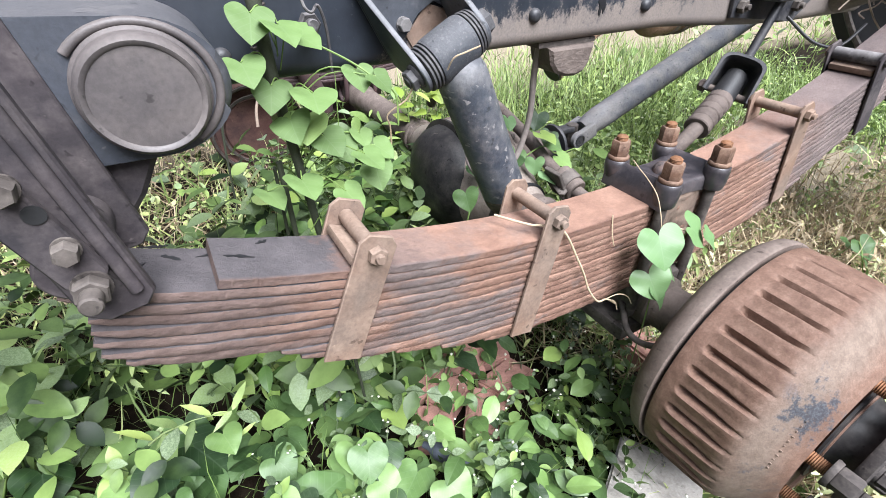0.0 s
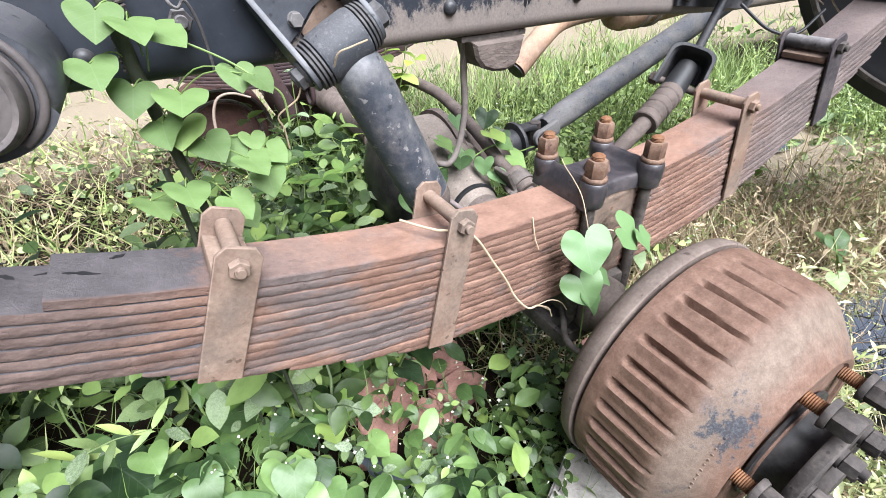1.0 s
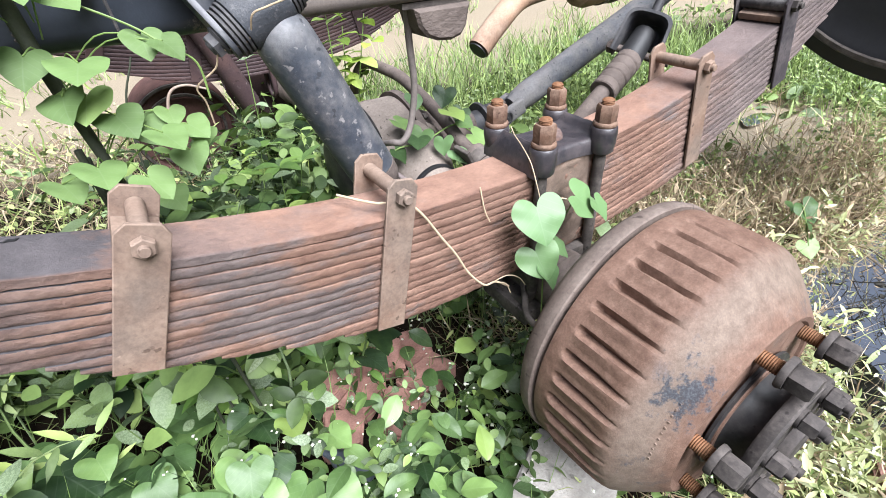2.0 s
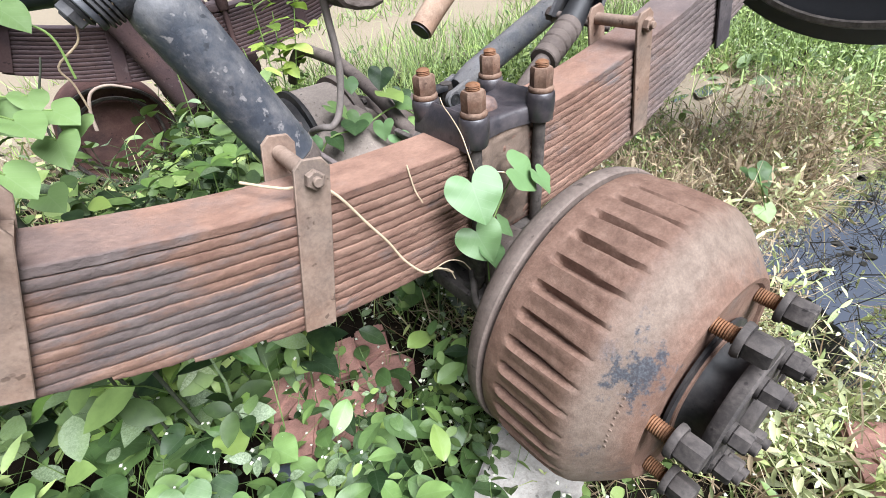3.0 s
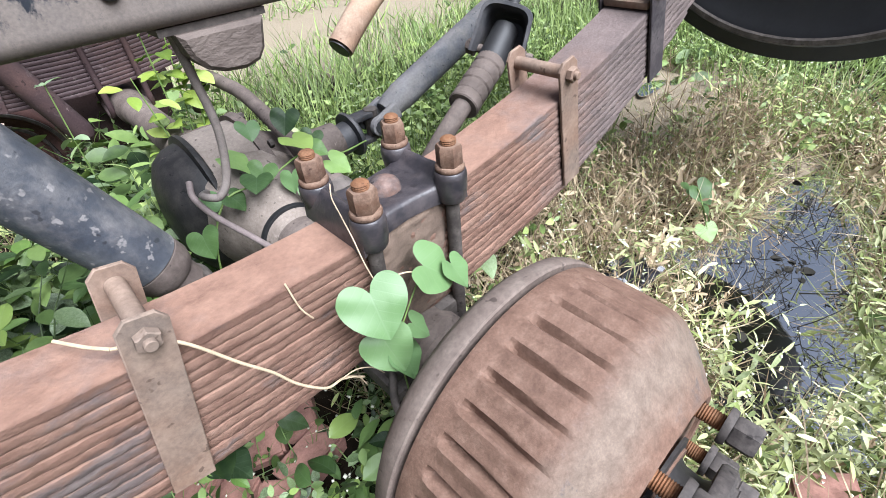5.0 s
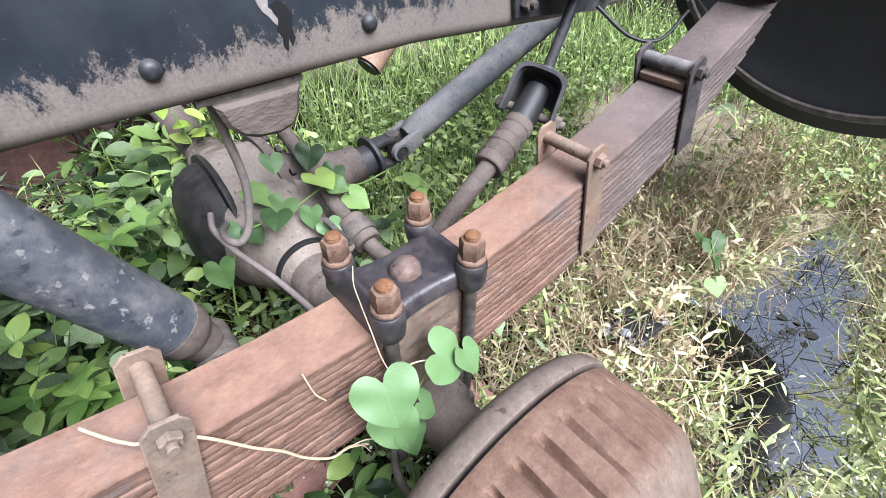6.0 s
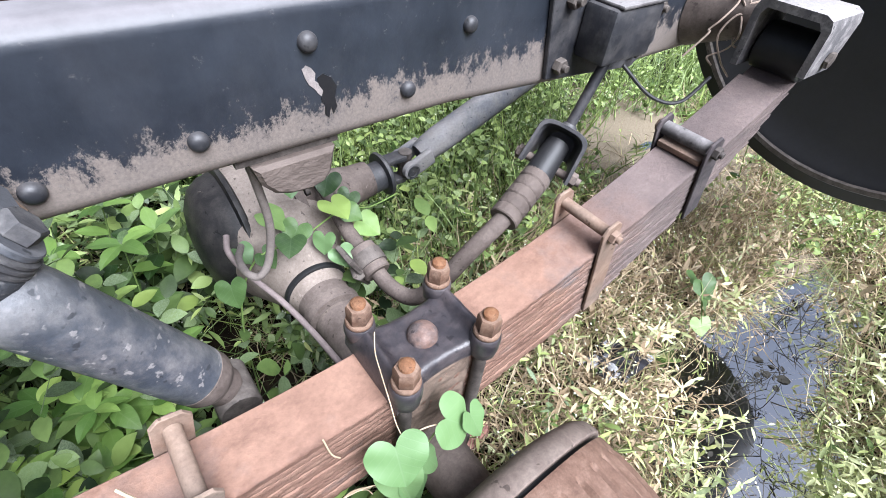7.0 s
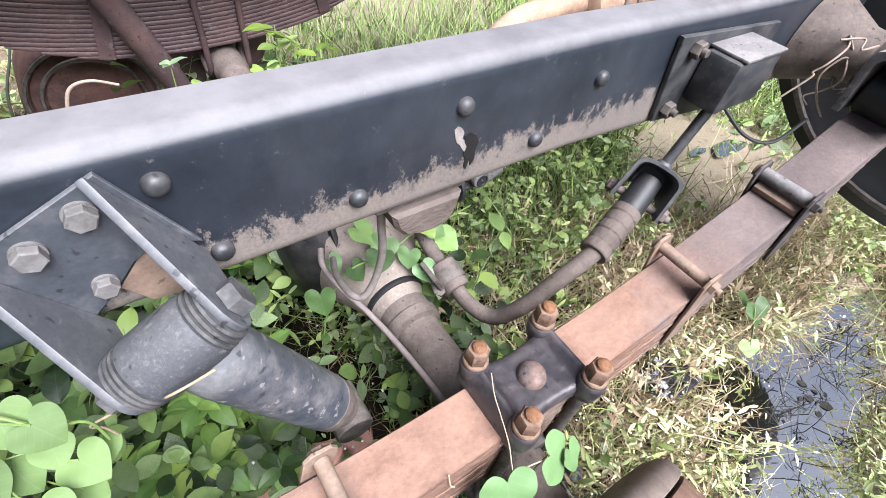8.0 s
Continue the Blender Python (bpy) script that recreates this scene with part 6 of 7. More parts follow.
# fresh lime leaves, brightened in colour for side light the sun lamp lacks
LITOVALS = [leaf_mesh("oval", leaf_material("lit_lime_weed_leaf", (0.08, 0.17, 0.03), (0.30, 0.44, 0.10), 0.5, 0.25, True, 0.03, (0.22, 0.34, 0.05), 0.9), "leaf", curl=c, wide=0.88) for c in (-0.1, -0.3)]


def climbing_vine():
    """The tall vine on a dark stalk behind the spring."""
    vn = thing("climbing_vine", (0.17, 0.68, 0.0), "climbing vine with pale green heart-shaped leaves on a dark stalk", "vine")
    bm = nb()
    hose(bm, [(0.20, 0.70, 0.0), (0.180, 0.69, 0.30), (0.160, 0.685, 0.55), (0.143, 0.68, 0.72), (0.128, 0.675, 0.86), (0.12, 0.67, 1.0)], 0.0025, 10, 6, 0.010)
    hose(bm, [(0.15, 0.72, 0.0), (0.125, 0.71, 0.4), (0.115, 0.70, 0.75)], 0.002, 8, 6, 0.005)
    part("stalk", bm, STEM, vn, "dark woody stalk")
    rng = random.Random(8)
    spots_ = ((0.114, 0.65, 0.948, 0.066), (0.141, 0.635, 0.936, 0.064), (0.166, 0.67, 0.918, 0.072), (0.089, 0.64, 0.896, 0.066), (0.121, 0.65, 0.862, 0.064), (0.169, 0.63, 0.848, 0.074),
              (0.241, 0.65, 0.869, 0.056), (0.137, 0.65, 0.813, 0.068), (0.160, 0.655, 0.808, 0.072), (0.180, 0.65, 0.780, 0.070), (0.205, 0.66, 0.765, 0.062),
              (0.136, 0.645, 0.722, 0.072), (0.088, 0.67, 0.706, 0.062), 
              (0.261, 0.630, 0.864, 0.050), (0.222, 0.600, 0.764, 0.062), (0.255, 0.640, 0.757, 0.058), (0.245, 0.620, 0.729, 0.060), (0.187, 0.600, 0.712, 0.064), (0.271, 0.660, 0.738, 0.045), (0.202, 0.660, 0.659, 0.055), (0.240, 0.660, 0.777, 0.045))
    for i, (x, y, z, s) in enumerate(spots_):
        single_leaf(vn, CLIMBERS[i % 3], (x - 0.003, y, z + 0.25 * s), 0.77 * s, math.pi + rng.uniform(-0.35, 0.65), -rng.uniform(0.35, 0.85), rng.uniform(-0.3, 0.3))
    bm = nb()
    for x, y, z, s in spots_:
        hose(bm, [(0.14, 0.68, z - 0.03), (0.5 * (x + 0.14), 0.665, z + 0.3 * s), (x - 0.003, y, z + 0.25 * s)], 0.0010, 6, 4)
    hose(bm, [(0.17, 0.67, 0.93), (0.23, 0.65, 0.895), (0.262, 0.63, 0.868), (0.287, 0.63, 0.846), (0.289, 0.63, 0.800)], 0.0015, 6, 5)
    part("leaf_stalk", bm, GREENSTEM, vn)
    bm = nb()
    hose(bm, [(0.403, 0.584, 0.909), (0.378, 0.584, 0.903), (0.360, 0.587, 0.896), (0.354, 0.605, 0.868), (0.333, 0.615, 0.858), (0.316, 0.625, 0.855), (0.307, 0.635, 0.834), (0.279, 0.645, 0.813), (0.284, 0.650, 0.791), (0.286, 0.655, 0.758)], 0.0013, 7, 5)
    tagged(part("dry_tendril", bm, TENDRIL, None), "pale dry tendril wound round the shock eye", "tendril")
    for x, z, h in ((0.131, 0.955, 0.060), (0.120, 0.885, 0.055)):
        bm = nb()
        hose(bm, [(x + 0.008 * math.cos(k * 1.26), 0.700 + 0.008 * math.sin(k * 1.26), z + h * k / 50) for k in range(51)], 0.0022, 6, 1)
        tagged(part("return_spring", bm, GREASY, None), "small grimy coil spring hanging behind the vine", "coil spring", "brake return springs")
    bm = nb()
    rod(bm, (0.195, 0.722, 0.939), (0.195, 0.680, 0.939), 0.008, seg=14, bev=0.001)
    hexnut(bm, (0.195, 0.708, 0.939), (0, -1, 0), 0.026, 0.016)
    hose(bm, [(0.185, 0.70, 1.0), (0.186, 0.685, 0.965), (0.195, 0.682, 0.955), (0.206, 0.685, 0.962), (0.215, 0.69, 0.93), (0.218, 0.70, 0.87)], 0.0022, 7, 5)
    tagged(part("wired_stud", bm, HANGER, None), "dusty stud and nut with wire looped round it", "bolt")
    bm = nb()
    rod(bm, (0.105, 0.76, 0.0), (0.115, 0.755, 0.72), 0.003, seg=8)
    tagged(part("thin_stake", bm, STEM, None), "thin dark stake standing in the weeds", "stake")


def drum_vine():
    vn = thing("small_vine", (0.70, 0.39, 0.0), "small vine with heart-shaped leaves beside the brake drum", "vine")
    bm = nb()
    hose(bm, [(0.69, 0.38, 0.0), (0.70, 0.385, 0.25), (0.695, 0.385, 0.42), (0.698, 0.399, 0.54), (0.690, 0.402, 0.585)], 0.0014, 7, 6)
    hose(bm, [(0.70, 0.393, 0.50), (0.735, 0.395, 0.55), (0.762, 0.397, 0.585)], 0.0012, 6, 5)
    part("stalk", bm, GREENSTEM, vn, "thin green stalk")
    for i, (x, y, z, s, yaw, tilt, roll) in enumerate(((0.677, 0.398, 0.599, 0.080, 2.85, -0.95, 0.1), (0.760, 0.392, 0.594, 0.072, 3.9, -0.75, 0.3), (0.802, 0.384, 0.574, 0.050, 3.5, -0.9, -0.2),
                                                       (0.680, 0.396, 0.512, 0.068, 2.7, -1.0, 0.4), (0.700, 0.388, 0.478, 0.056, 3.4, -0.8, -0.3), (0.728, 0.392, 0.508, 0.042, 3.9, -0.9, 0.0))):
        single_leaf(vn, HEARTS[i % 3], (x, y, z), s, yaw, tilt, roll)


def axle_vine():
    vn = thing("creeping_vine", (0.75, 0.97, 0.0), "creeping vine with round green leaves over the axle casing", "vine")
    bm = nb()
    hose(bm, [(0.60, 0.95, 0.0), (0.62, 0.93, 0.35), (0.68, 0.93, 0.50), (0.78, 0.93, 0.51), (0.90, 0.96, 0.52), (1.0, 1.0, 0.46), (1.1, 1.02, 0.45)], 0.0022, 7, 6)
    part("stalk", bm, GREENSTEM, vn, "thin green stalk")
    rng = random.Random(21)
    for i, (x, y, z) in enumerate(((0.665, 0.98, 0.50), (0.70, 0.93, 0.51), (0.76, 0.92, 0.53), (0.79, 0.95, 0.53), (0.83, 0.91, 0.51), (0.87, 0.94, 0.57), (0.885, 0.98, 0.61), (0.90, 0.93, 0.54), (0.85, 0.88, 0.48),
                                   (0.93, 0.97, 0.55), (0.62, 0.94, 0.45), (0.94, 0.93, 0.49), (0.81, 1.02, 0.60), (0.74, 0.99, 0.56))):
        single_leaf(vn, HEARTS[i % 3] if i % 4 == 0 else GROUNDHEARTS[i % 3], (x, y, z), rng.uniform(0.045, 0.072), math.pi + rng.uniform(-1.0, 1.0), -rng.uniform(0.3, 0.9), rng.uniform(-0.4, 0.4))
    far = thing("yellow_shrub", (0.79, 1.52, 0.0), "young yellow-green shrub behind the differential", "shrub")
    bm = nb()
    for dx, dy, h in ((0, 0, 0.78), (0.07, 0.05, 0.70), (-0.06, 0.03, 0.62), (0.12, -0.03, 0.74)):
        hose(bm, [(0.79, 1.52, 0.0), (0.79 + dx * 0.5, 1.52 + dy * 0.5, h * 0.6), (0.79 + dx, 1.52 + dy, h)], 0.004, 7, 5, 0.0015)
    part("stalk", bm, GREENSTEM, far)
    for i in range(64):
        t = rng.uniform(0.45, 1.0)
        dx, dy, h = rng.choice(((0, 0, 0.78), (0.07, 0.05, 0.70), (-0.06, 0.03, 0.62), (0.12, -0.03, 0.74)))
        single_leaf(far, OVALV, (0.79 + dx * t + rng.uniform(-0.03, 0.03), 1.52 + dy * t + rng.uniform(-0.03, 0.03), h * t), rng.uniform(0.05, 0.085), rng.uniform(0, 6.28), rng.uniform(-0.5, 0.5), rng.uniform(-0.4, 0.4))


OVALV = leaf_mesh("oval", leaf_material("young_yellow_green", (0.20, 0.32, 0.05), (0.42, 0.52, 0.10), 0.45, 0.4, True), "leaf", curl=-0.1)


def puddle_vine():
    vn = thing("small_vine", (1.88, 0.44, 0.0), "thin vine with a few green leaves in the dry grass", "vine")
    bm = nb()
    hose(bm, [(1.90, 0.48, 0.0), (1.91, 0.44, 0.10), (1.89, 0.41, 0.16), (1.86, 0.36, 0.10), (1.84, 0.33, 0.06)], 0.002, 6, 5)
    part("stalk", bm, GREENSTEM, vn, "thin green stalk")
    for i, (x, y, z, s, yaw, tilt, roll) in enumerate(((1.90, 0.41, 0.16, 0.085, 3.0, -0.7, 0.2), (1.87, 0.37, 0.12, 0.075, 3.5, -0.9, -0.2), (1.84, 0.34, 0.07, 0.065, 2.6, -0.8, 0.1), (1.93, 0.45, 0.12, 0.06, 4.2, -0.4, 0.3))):
        single_leaf(vn, GROUNDHEARTS[i % 3], (x, y, z), s, yaw, tilt, roll)


def weed_plant(x, y, height, mesh, name, label, seed, lean=(0.0, 0.0), pairs=5, size=0.075, top=5):
    """An upright weed: a thin stalk, opposite pairs of leaves up it and a rosette at the tip."""
    rng = random.Random(seed)
    z0 = ground_height(x, y)
    wd = thing(name, (x, y, z0), label, "weed", "broad-leaved weeds")
    tip = Vector((x + lean[0], y + lean[1], z0 + height))
    root = Vector((x, y, z0 - 0.01))
    mid = (root + tip) * 0.5 + Vector((rng.uniform(-0.02, 0.02), rng.uniform(-0.02, 0.02), 0))
    bm = nb()
    hose(bm, [root, mid, tip], 0.0032, 7, 6, 0.0016)
    part("stalk", bm, GREENSTEM, wd, "thin green stalk")
    turn = rng.uniform(0, 6.28)
    for k in range(pairs):
        f = 0.35 + 0.6 * k / pairs
        p = root.lerp(mid, f * 2) if f < 0.5 else mid.lerp(tip, f * 2 - 1)
        for side in (0, math.pi):
            single_leaf(wd, mesh, p, size * rng.uniform(0.75, 1.1), turn + side + k * 1.57 + rng.uniform(-0.3, 0.3), rng.uniform(-0.35, 0.35), rng.uniform(-0.3, 0.3))
    for k in range(top):
        single_leaf(wd, mesh, tip, size * rng.uniform(0.55, 0.95), turn + k * math.tau / top + rng.uniform(-0.25, 0.25), rng.uniform(0.0, 0.6), rng.uniform(-0.25, 0.25))
    return wd


def weed_plants():
    fresh = "upright weed with broad bright green oval leaves"
    dull = "upright weed with broad dull green oval leaves"
    rng = random.Random(52)
    for i, (x, y, h) in enumerate(((0.42, 0.97, 0.36), (0.40, 1.12, 0.34), (0.50, 1.30, 0.40), (0.30, 0.98, 0.30), (0.22, 1.16, 0.34), (0.34, 0.84, 0.26), (0.20, 0.88, 0.28), (0.10, 1.02, 0.32),
                                   (0.42, 1.36, 0.42), (0.45, 1.20, 0.42), (0.12, 0.80, 0.24), (0.02, 0.90, 0.28), (0.30, 1.32, 0.36), (0.42, 0.78, 0.20), (-0.06, 1.10, 0.30), (0.14, 1.30, 0.30), (0.26, 0.80, 0.30), (0.33, 0.92, 0.30), (0.20, 0.98, 0.30), (0.27, 0.87, 0.33), (0.40, 0.86, 0.27))):
        # weeds near the shock get the leaves with light in their colour
        lit = y < 0.99 and x < 0.42
        bright = lit or i % 3 != 1
        leaves = LITOVALS if lit else FRESHOVALS
        weed_plant(x, y, h, leaves[i % 2] if bright else OVALS[i % 2], "broad_leaf_weed", fresh if bright else dull, 100 + i,
                   (rng.uniform(-0.05, 0.05), rng.uniform(-0.05, 0.03)), 4, rng.uniform(0.070, 0.098))
    weed_plant(0.545, 1.75, 0.62, PALEOVAL, "pale_seedling", "thin pale grey-green seedling before the far spring", 131, (0.01, 0.0), 3, 0.06, 3)


weed_plants()
climbing_vine()
puddle_vine()
drum_vine()
axle_vine()


def ground_cover():
    # big heart leaves in front of and under the spring; the near ones are pieces of their own
    gc = thing("heart_leaf_creeper", (0.1, 0.5, 0.0), "dense creeper of heart-shaped green leaves covering the ground", "creeper")
    rng = random.Random(3)
    for i in range(212):
        x, y = rng.uniform(-0.45, 0.50), rng.uniform(0.12, 0.86)
        if on_bricks(x, y) and rng.random() < 0.84:
            x -= 0.55
        z = ground_height(x, y) + 0.05 + 0.14 * rng.random() ** 0.7 * (0.7 + 0.5 * noise.noise((x * 5, y * 5, 1)))
        single_leaf(gc, GROUNDHEARTS[i % 3], (x, y, z), rng.choice((0.060, 0.072, 0.085, 0.095, 0.105)) * rng.uniform(0.85, 1.15) * (0.75 if x > 0.1 else 1.0), math.pi + rng.gauss(0, 1.0), -rng.gauss(0.32, 0.25), rng.gauss(0, 0.22))
    for i in range(85):
        x, y = rng.uniform(-0.60, 0.30), rng.uniform(0.18, 0.62)
        z = ground_height(x, y) + rng.uniform(0.10, 0.17)
        single_leaf(gc, GROUNDHEARTS[i % 3], (x, y, z), rng.uniform(0.075, 0.105) * (0.85 if x > 0.1 else 1.0), math.pi + rng.gauss(0, 0.8), -rng.uniform(0.15, 0.6), rng.gauss(0, 0.2))
    ov = thing("oval_leaf_weed", (0.5, 0.6, 0.0), "low weed with oval green leaves beside the drum", "weed")
    for i in range(170):
        x, y = rng.uniform(0.28, 0.72), rng.uniform(0.22, 0.75)
        if rng.random() < 0.35:
            x, y = rng.uniform(0.2, 0.65), rng.uniform(0.62, 1.0)
        if on_bricks(x, y) and rng.random() < 0.8:
            y -= 0.24
        if under_axle(x, y) and rng.random() < 0.85:
            x -= 0.30
        z = ground_height(x, y) + 0.03 + 0.16 * rng.random()
        single_leaf(ov, LITOVALS[i % 2] if y > 0.64 and x < 0.5 else OVALS[i % 2], (x, y, z), rng.uniform(0.035, 0.075), rng.uniform(0, 6.28), rng.gauss(0.0, 0.4), rng.gauss(0, 0.35))
    thin = lambda a, b: ~on_bricks(a, b) | (RNG.random(len(a)) > 0.94)
    x, y = spots(260, -1.8, 0.55, -0.5, 0.72, thin)
    leaf_layer("creeper_leaves", "heart", x, y, 0.02, 0.11, (0.045, 0.085), 0.4, HEART, "lower carpet of heart-shaped creeper leaves", "creeper", 2)
    x, y = spots(900, -0.7, 0.80, 0.86, 2.3, lambda a, b: (b > 0.74) & ((b < 1.55 + 0.2 * np.sin(7 * a)) | (a > 0.35)) & (~on_bricks(a, b) | (RNG.random(len(a)) > 0.75)) & (~under_axle(a, b) | (RNG.random(len(a)) > 0.93)))
    half = (RNG.random(len(x)) < 0.68) | (y < 0.86)
    sprig_layer("weed_sprigs", "oval", x[half], y[half], (0.18, 0.46), 0.32, WEED, "upright green oval-leaved weeds under the chassis", "weeds", 5, 0.31, 0.02)
    sprig_layer("fresh_sprigs", "lance", x[~half], y[~half], (0.16, 0.44), 0.45, FRESHWEED, "fresh yellow-green narrow-leaved weeds under the chassis", "weeds", 7, 0.24, 0.02)
    x, y = spots(1700, -1.0, 0.30, 1.15, 2.3)
    grass_layer("straw_grass", x, y, (0.08, 0.26), (0.003, 0.007), 0.7, PALEWEED, "pale yellow-green matted grass behind the weeds", "grass")
    x, y = spots(160, 0.42, 0.72, 0.92, 1.25, lambda a, b: ~under_axle(a, b))
    sprig_layer("axle_sprigs", "oval", x, y, (0.34, 0.52), 0.22, WEED, "tall oval-leaved weeds beside the axle", "weeds", 7, 0.2, 0.0)
    x, y = spots(620, 0.15, 0.85, 0.20, 0.95, lambda a, b: (~on_bricks(a, b) | (RNG.random(len(a)) > 0.45)) & (~under_axle(a, b) | (RNG.random(len(a)) > 0.9)))
    sprig_layer("brick_sprigs", "oval", x, y, (0.10, 0.24), 0.5, WEED, "small flowering weeds round the bricks", "weeds", 5, 0.22, 0.02, "tiny white flowers of the weeds by the bricks")
    x, y = spots(170, -0.6, 1.05, 0.60, 1.75, lambda a, b: ((b > 0.75) | (RNG.random(len(a)) > 0.5)) & (~on_bricks(a, b) | (RNG.random(len(a)) > 0.92)) & ~under_axle(a, b))
    leaf_layer("weed_leaves", "oval", x, y, 0.02, 0.20, (0.025, 0.055), 0.5, WEED, "thick green oval-leaved weeds under the chassis", "weeds", 5)
    x, y = spots(600, 0.1, 1.0, 0.15, 0.95, lambda a, b: (~on_bricks(a, b) | (RNG.random(len(a)) > 0.85)) & ~under_axle(a, b))
    leaf_layer("small_weed_leaves", "oval", x, y, 0.01, 0.12, (0.015, 0.04), 0.5, WEED, "small green weed leaves round the bricks", "weeds", 6)
    x, y = spots(4500, -2.0, 0.9, 1.5, 3.4)
    leaf_layer("yellow_weeds", "oval", x, y, 0.0, 0.16, (0.015, 0.04), 0.5, PALEWEED, "low yellow-green weeds on the far side", "weeds", 7)
    x, y = spots(7000, -2.0, 0.5, 1.5, 3.2)
    grass_layer("matted_straw", x, y, (0.05, 0.18), (0.003, 0.008), 0.9, DRY, "matted yellow-brown dead grass on the far side", "dry grass")
    # trodden wet hollows without plants
    bare = lambda a, b: (((a - 2.74) / 0.58) ** 2 + ((b - 1.02) / 0.40) ** 2 < 1) | (((a - 1.83) / 0.17) ** 2 + ((b - 0.30) / 0.13) ** 2 < 1)
    tangle = lambda a, b: (((a - 2.0) / 0.85) ** 2 + ((b - 0.62) / 0.36) ** 2 < 1) & (RNG.random(len(a)) < 0.65)
    dry = lambda a, b: ~in_water(a, b) & ~(bare(a, b) & (RNG.random(len(a)) < 0.93))
    x, y = spots(1700, 0.95, 3.0, -0.9, 1.15, lambda a, b: dry(a, b) & ~tangle(a, b))
    sprig_layer("pale_sprigs", "lance", x, y, (0.10, 0.30), 0.7, PALEWEED, "pale green straggling sprigs with narrow leaves", "weeds", 6, 0.22, 0.0, "tiny white flowers of the straggling weeds")
    x, y = spots(2200, 0.98, 2.3, -0.75, 0.45, lambda a, b: dry(a, b) & (a > 0.95) & (b < 0.5) & ((b < 0.1) | (RNG.random(len(a)) < 0.35)))
    sprig_layer("cream_sprigs", "lance", x, y, (0.12, 0.28), 0.6, CREAM, "pale cream-green flowering weeds along the puddle", "weeds", 6, 0.22, 0.0, "tiny white flowers of the weeds along the puddle")
    x, y = spots(1100, 1.15, 2.6, -0.35, 0.75, lambda a, b: dry(a, b) & (a > 1.0) & (clumps(a, b, 3.0, 5.0) > 0.45))
    leaf_layer("dry_leaves", "lance", x, y, 0.02, 0.14, (0.035, 0.075), 0.9, DRY, "long withered cream leaves hanging by the puddle", "dry leaves", 3)
    x, y = spots(1500, 1.15, 2.8, 0.15, 1.0, lambda a, b: dry(a, b) & (clumps(a, b, 2.5, 6.0) > 0.32))
    sprig_layer("withered_sprigs", "lance", x, y, (0.10, 0.26), 0.7, DEADWEED, "withered brown straggling weeds between spring and puddle", "dead weeds", 6, 0.2)
    x, y = spots(1700, 0.85, 3.4, -1.0, 1.15, lambda a, b: dry(a, b) & ~tangle(a, b))
    leaf_layer("pale_weeds", "lance", x, y, 0.0, 0.14, (0.014, 0.042), 0.6, PALEWEED, "pale yellow-green straggling weeds by the puddle", "weeds", 8)
    x, y = spots(900, 0.85, 3.4, -1.0, 1.3, lambda a, b: dry(a, b) & ~tangle(a, b))
    leaf_layer("green_weeds", "lance", x, y, 0.0, 0.15, (0.02, 0.06), 0.6, WEED, "green narrow-leaved weeds by the puddle", "weeds", 9)
    x, y = spots(26000, 0.9, 3.2, -0.6, 1.05, lambda a, b: dry(a, b) & (clumps(a, b, 2.2, 4.0) > 0.38))
    grass_layer("dry_stalks", x, y, (0.05, 0.24), (0.002, 0.0055), 0.85, DRY, "tangled dry straw-coloured grass stalks", "dry grass")
    x, y = spots(3200, 1.1, 2.8, -0.3, 1.0, lambda a, b: dry(a, b) & ((b > 0.3) | (RNG.random(len(a)) < 0.4)))
    grass_layer("long_straw", x, y, (0.16, 0.34), (0.0028, 0.005), 1.0, DRY, "long bent straw-coloured stalks over the puddle bank", "dry grass")
    x, y = spots(8000, 1.0, 4.2, 1.1, 3.0, dry)
    grass_layer("tall_grass", x, y, (0.10, 0.36), (0.003, 0.008), 0.35, GRASS, "tall bright green grass beyond the rail", "grass")
    x, y = spots(6000, 2.0, 5.0, -1.6, 0.7, lambda a, b: dry(a, b) & ((a > 2.8) | (b < -0.35)))
    grass_layer("bank_grass", x, y, (0.10, 0.32), (0.003, 0.008), 0.4, GRASS, "green grass on the wet bank", "grass")
    x, y = spots(3200, 0.90, 2.4, 0.95, 2.1, dry)
    grass_layer("shaft_grass", x, y, (0.10, 0.30), (0.0025, 0.006), 0.5, SHAFTGRASS, "fine bright yellow-green grass beside the propeller shaft", "grass")
    x, y = spots(620, 0.95, 2.3, 0.95, 1.9, dry)
    sprig_layer("yard_sprigs", "oval", x, y, (0.12, 0.32), 0.45, FRESHWEED, "fresh yellow-green weeds beside the propeller shaft", "weeds", 6, 0.2, 0.0, "tiny white flowers of the weeds by the shaft")
    x, y = spots(1700, 2.1, 4.6, 0.35, 1.9, lambda a, b: dry(a, b) & ~tangle(a, b))
    sprig_layer("bank_sprigs", "oval", x, y, (0.10, 0.24), 0.5, GRASS, "light green small-leaved weeds on the wet bank", "weeds", 5, 0.2, 0.0, "tiny white flowers of the bank weeds")
    x, y = spots(2600, 1.05, 3.0, 1.0, 2.2, dry)
    leaf_layer("bank_weeds", "oval", x, y, 0.02, 0.2, (0.02, 0.05), 0.5, GRASS, "light green weeds among the tall grass", "weeds", 10)
    x, y = spots(9000, -3.0, 9.0, 3.0, 7.0, lambda a, b: clumps(a, b, 0.9, 6.0) > 0.55)
    grass_layer("far_grass", x, y, (0.06, 0.22), (0.006, 0.014), 0.5, GRASS, "patchy grass across the sandy yard", "grass")
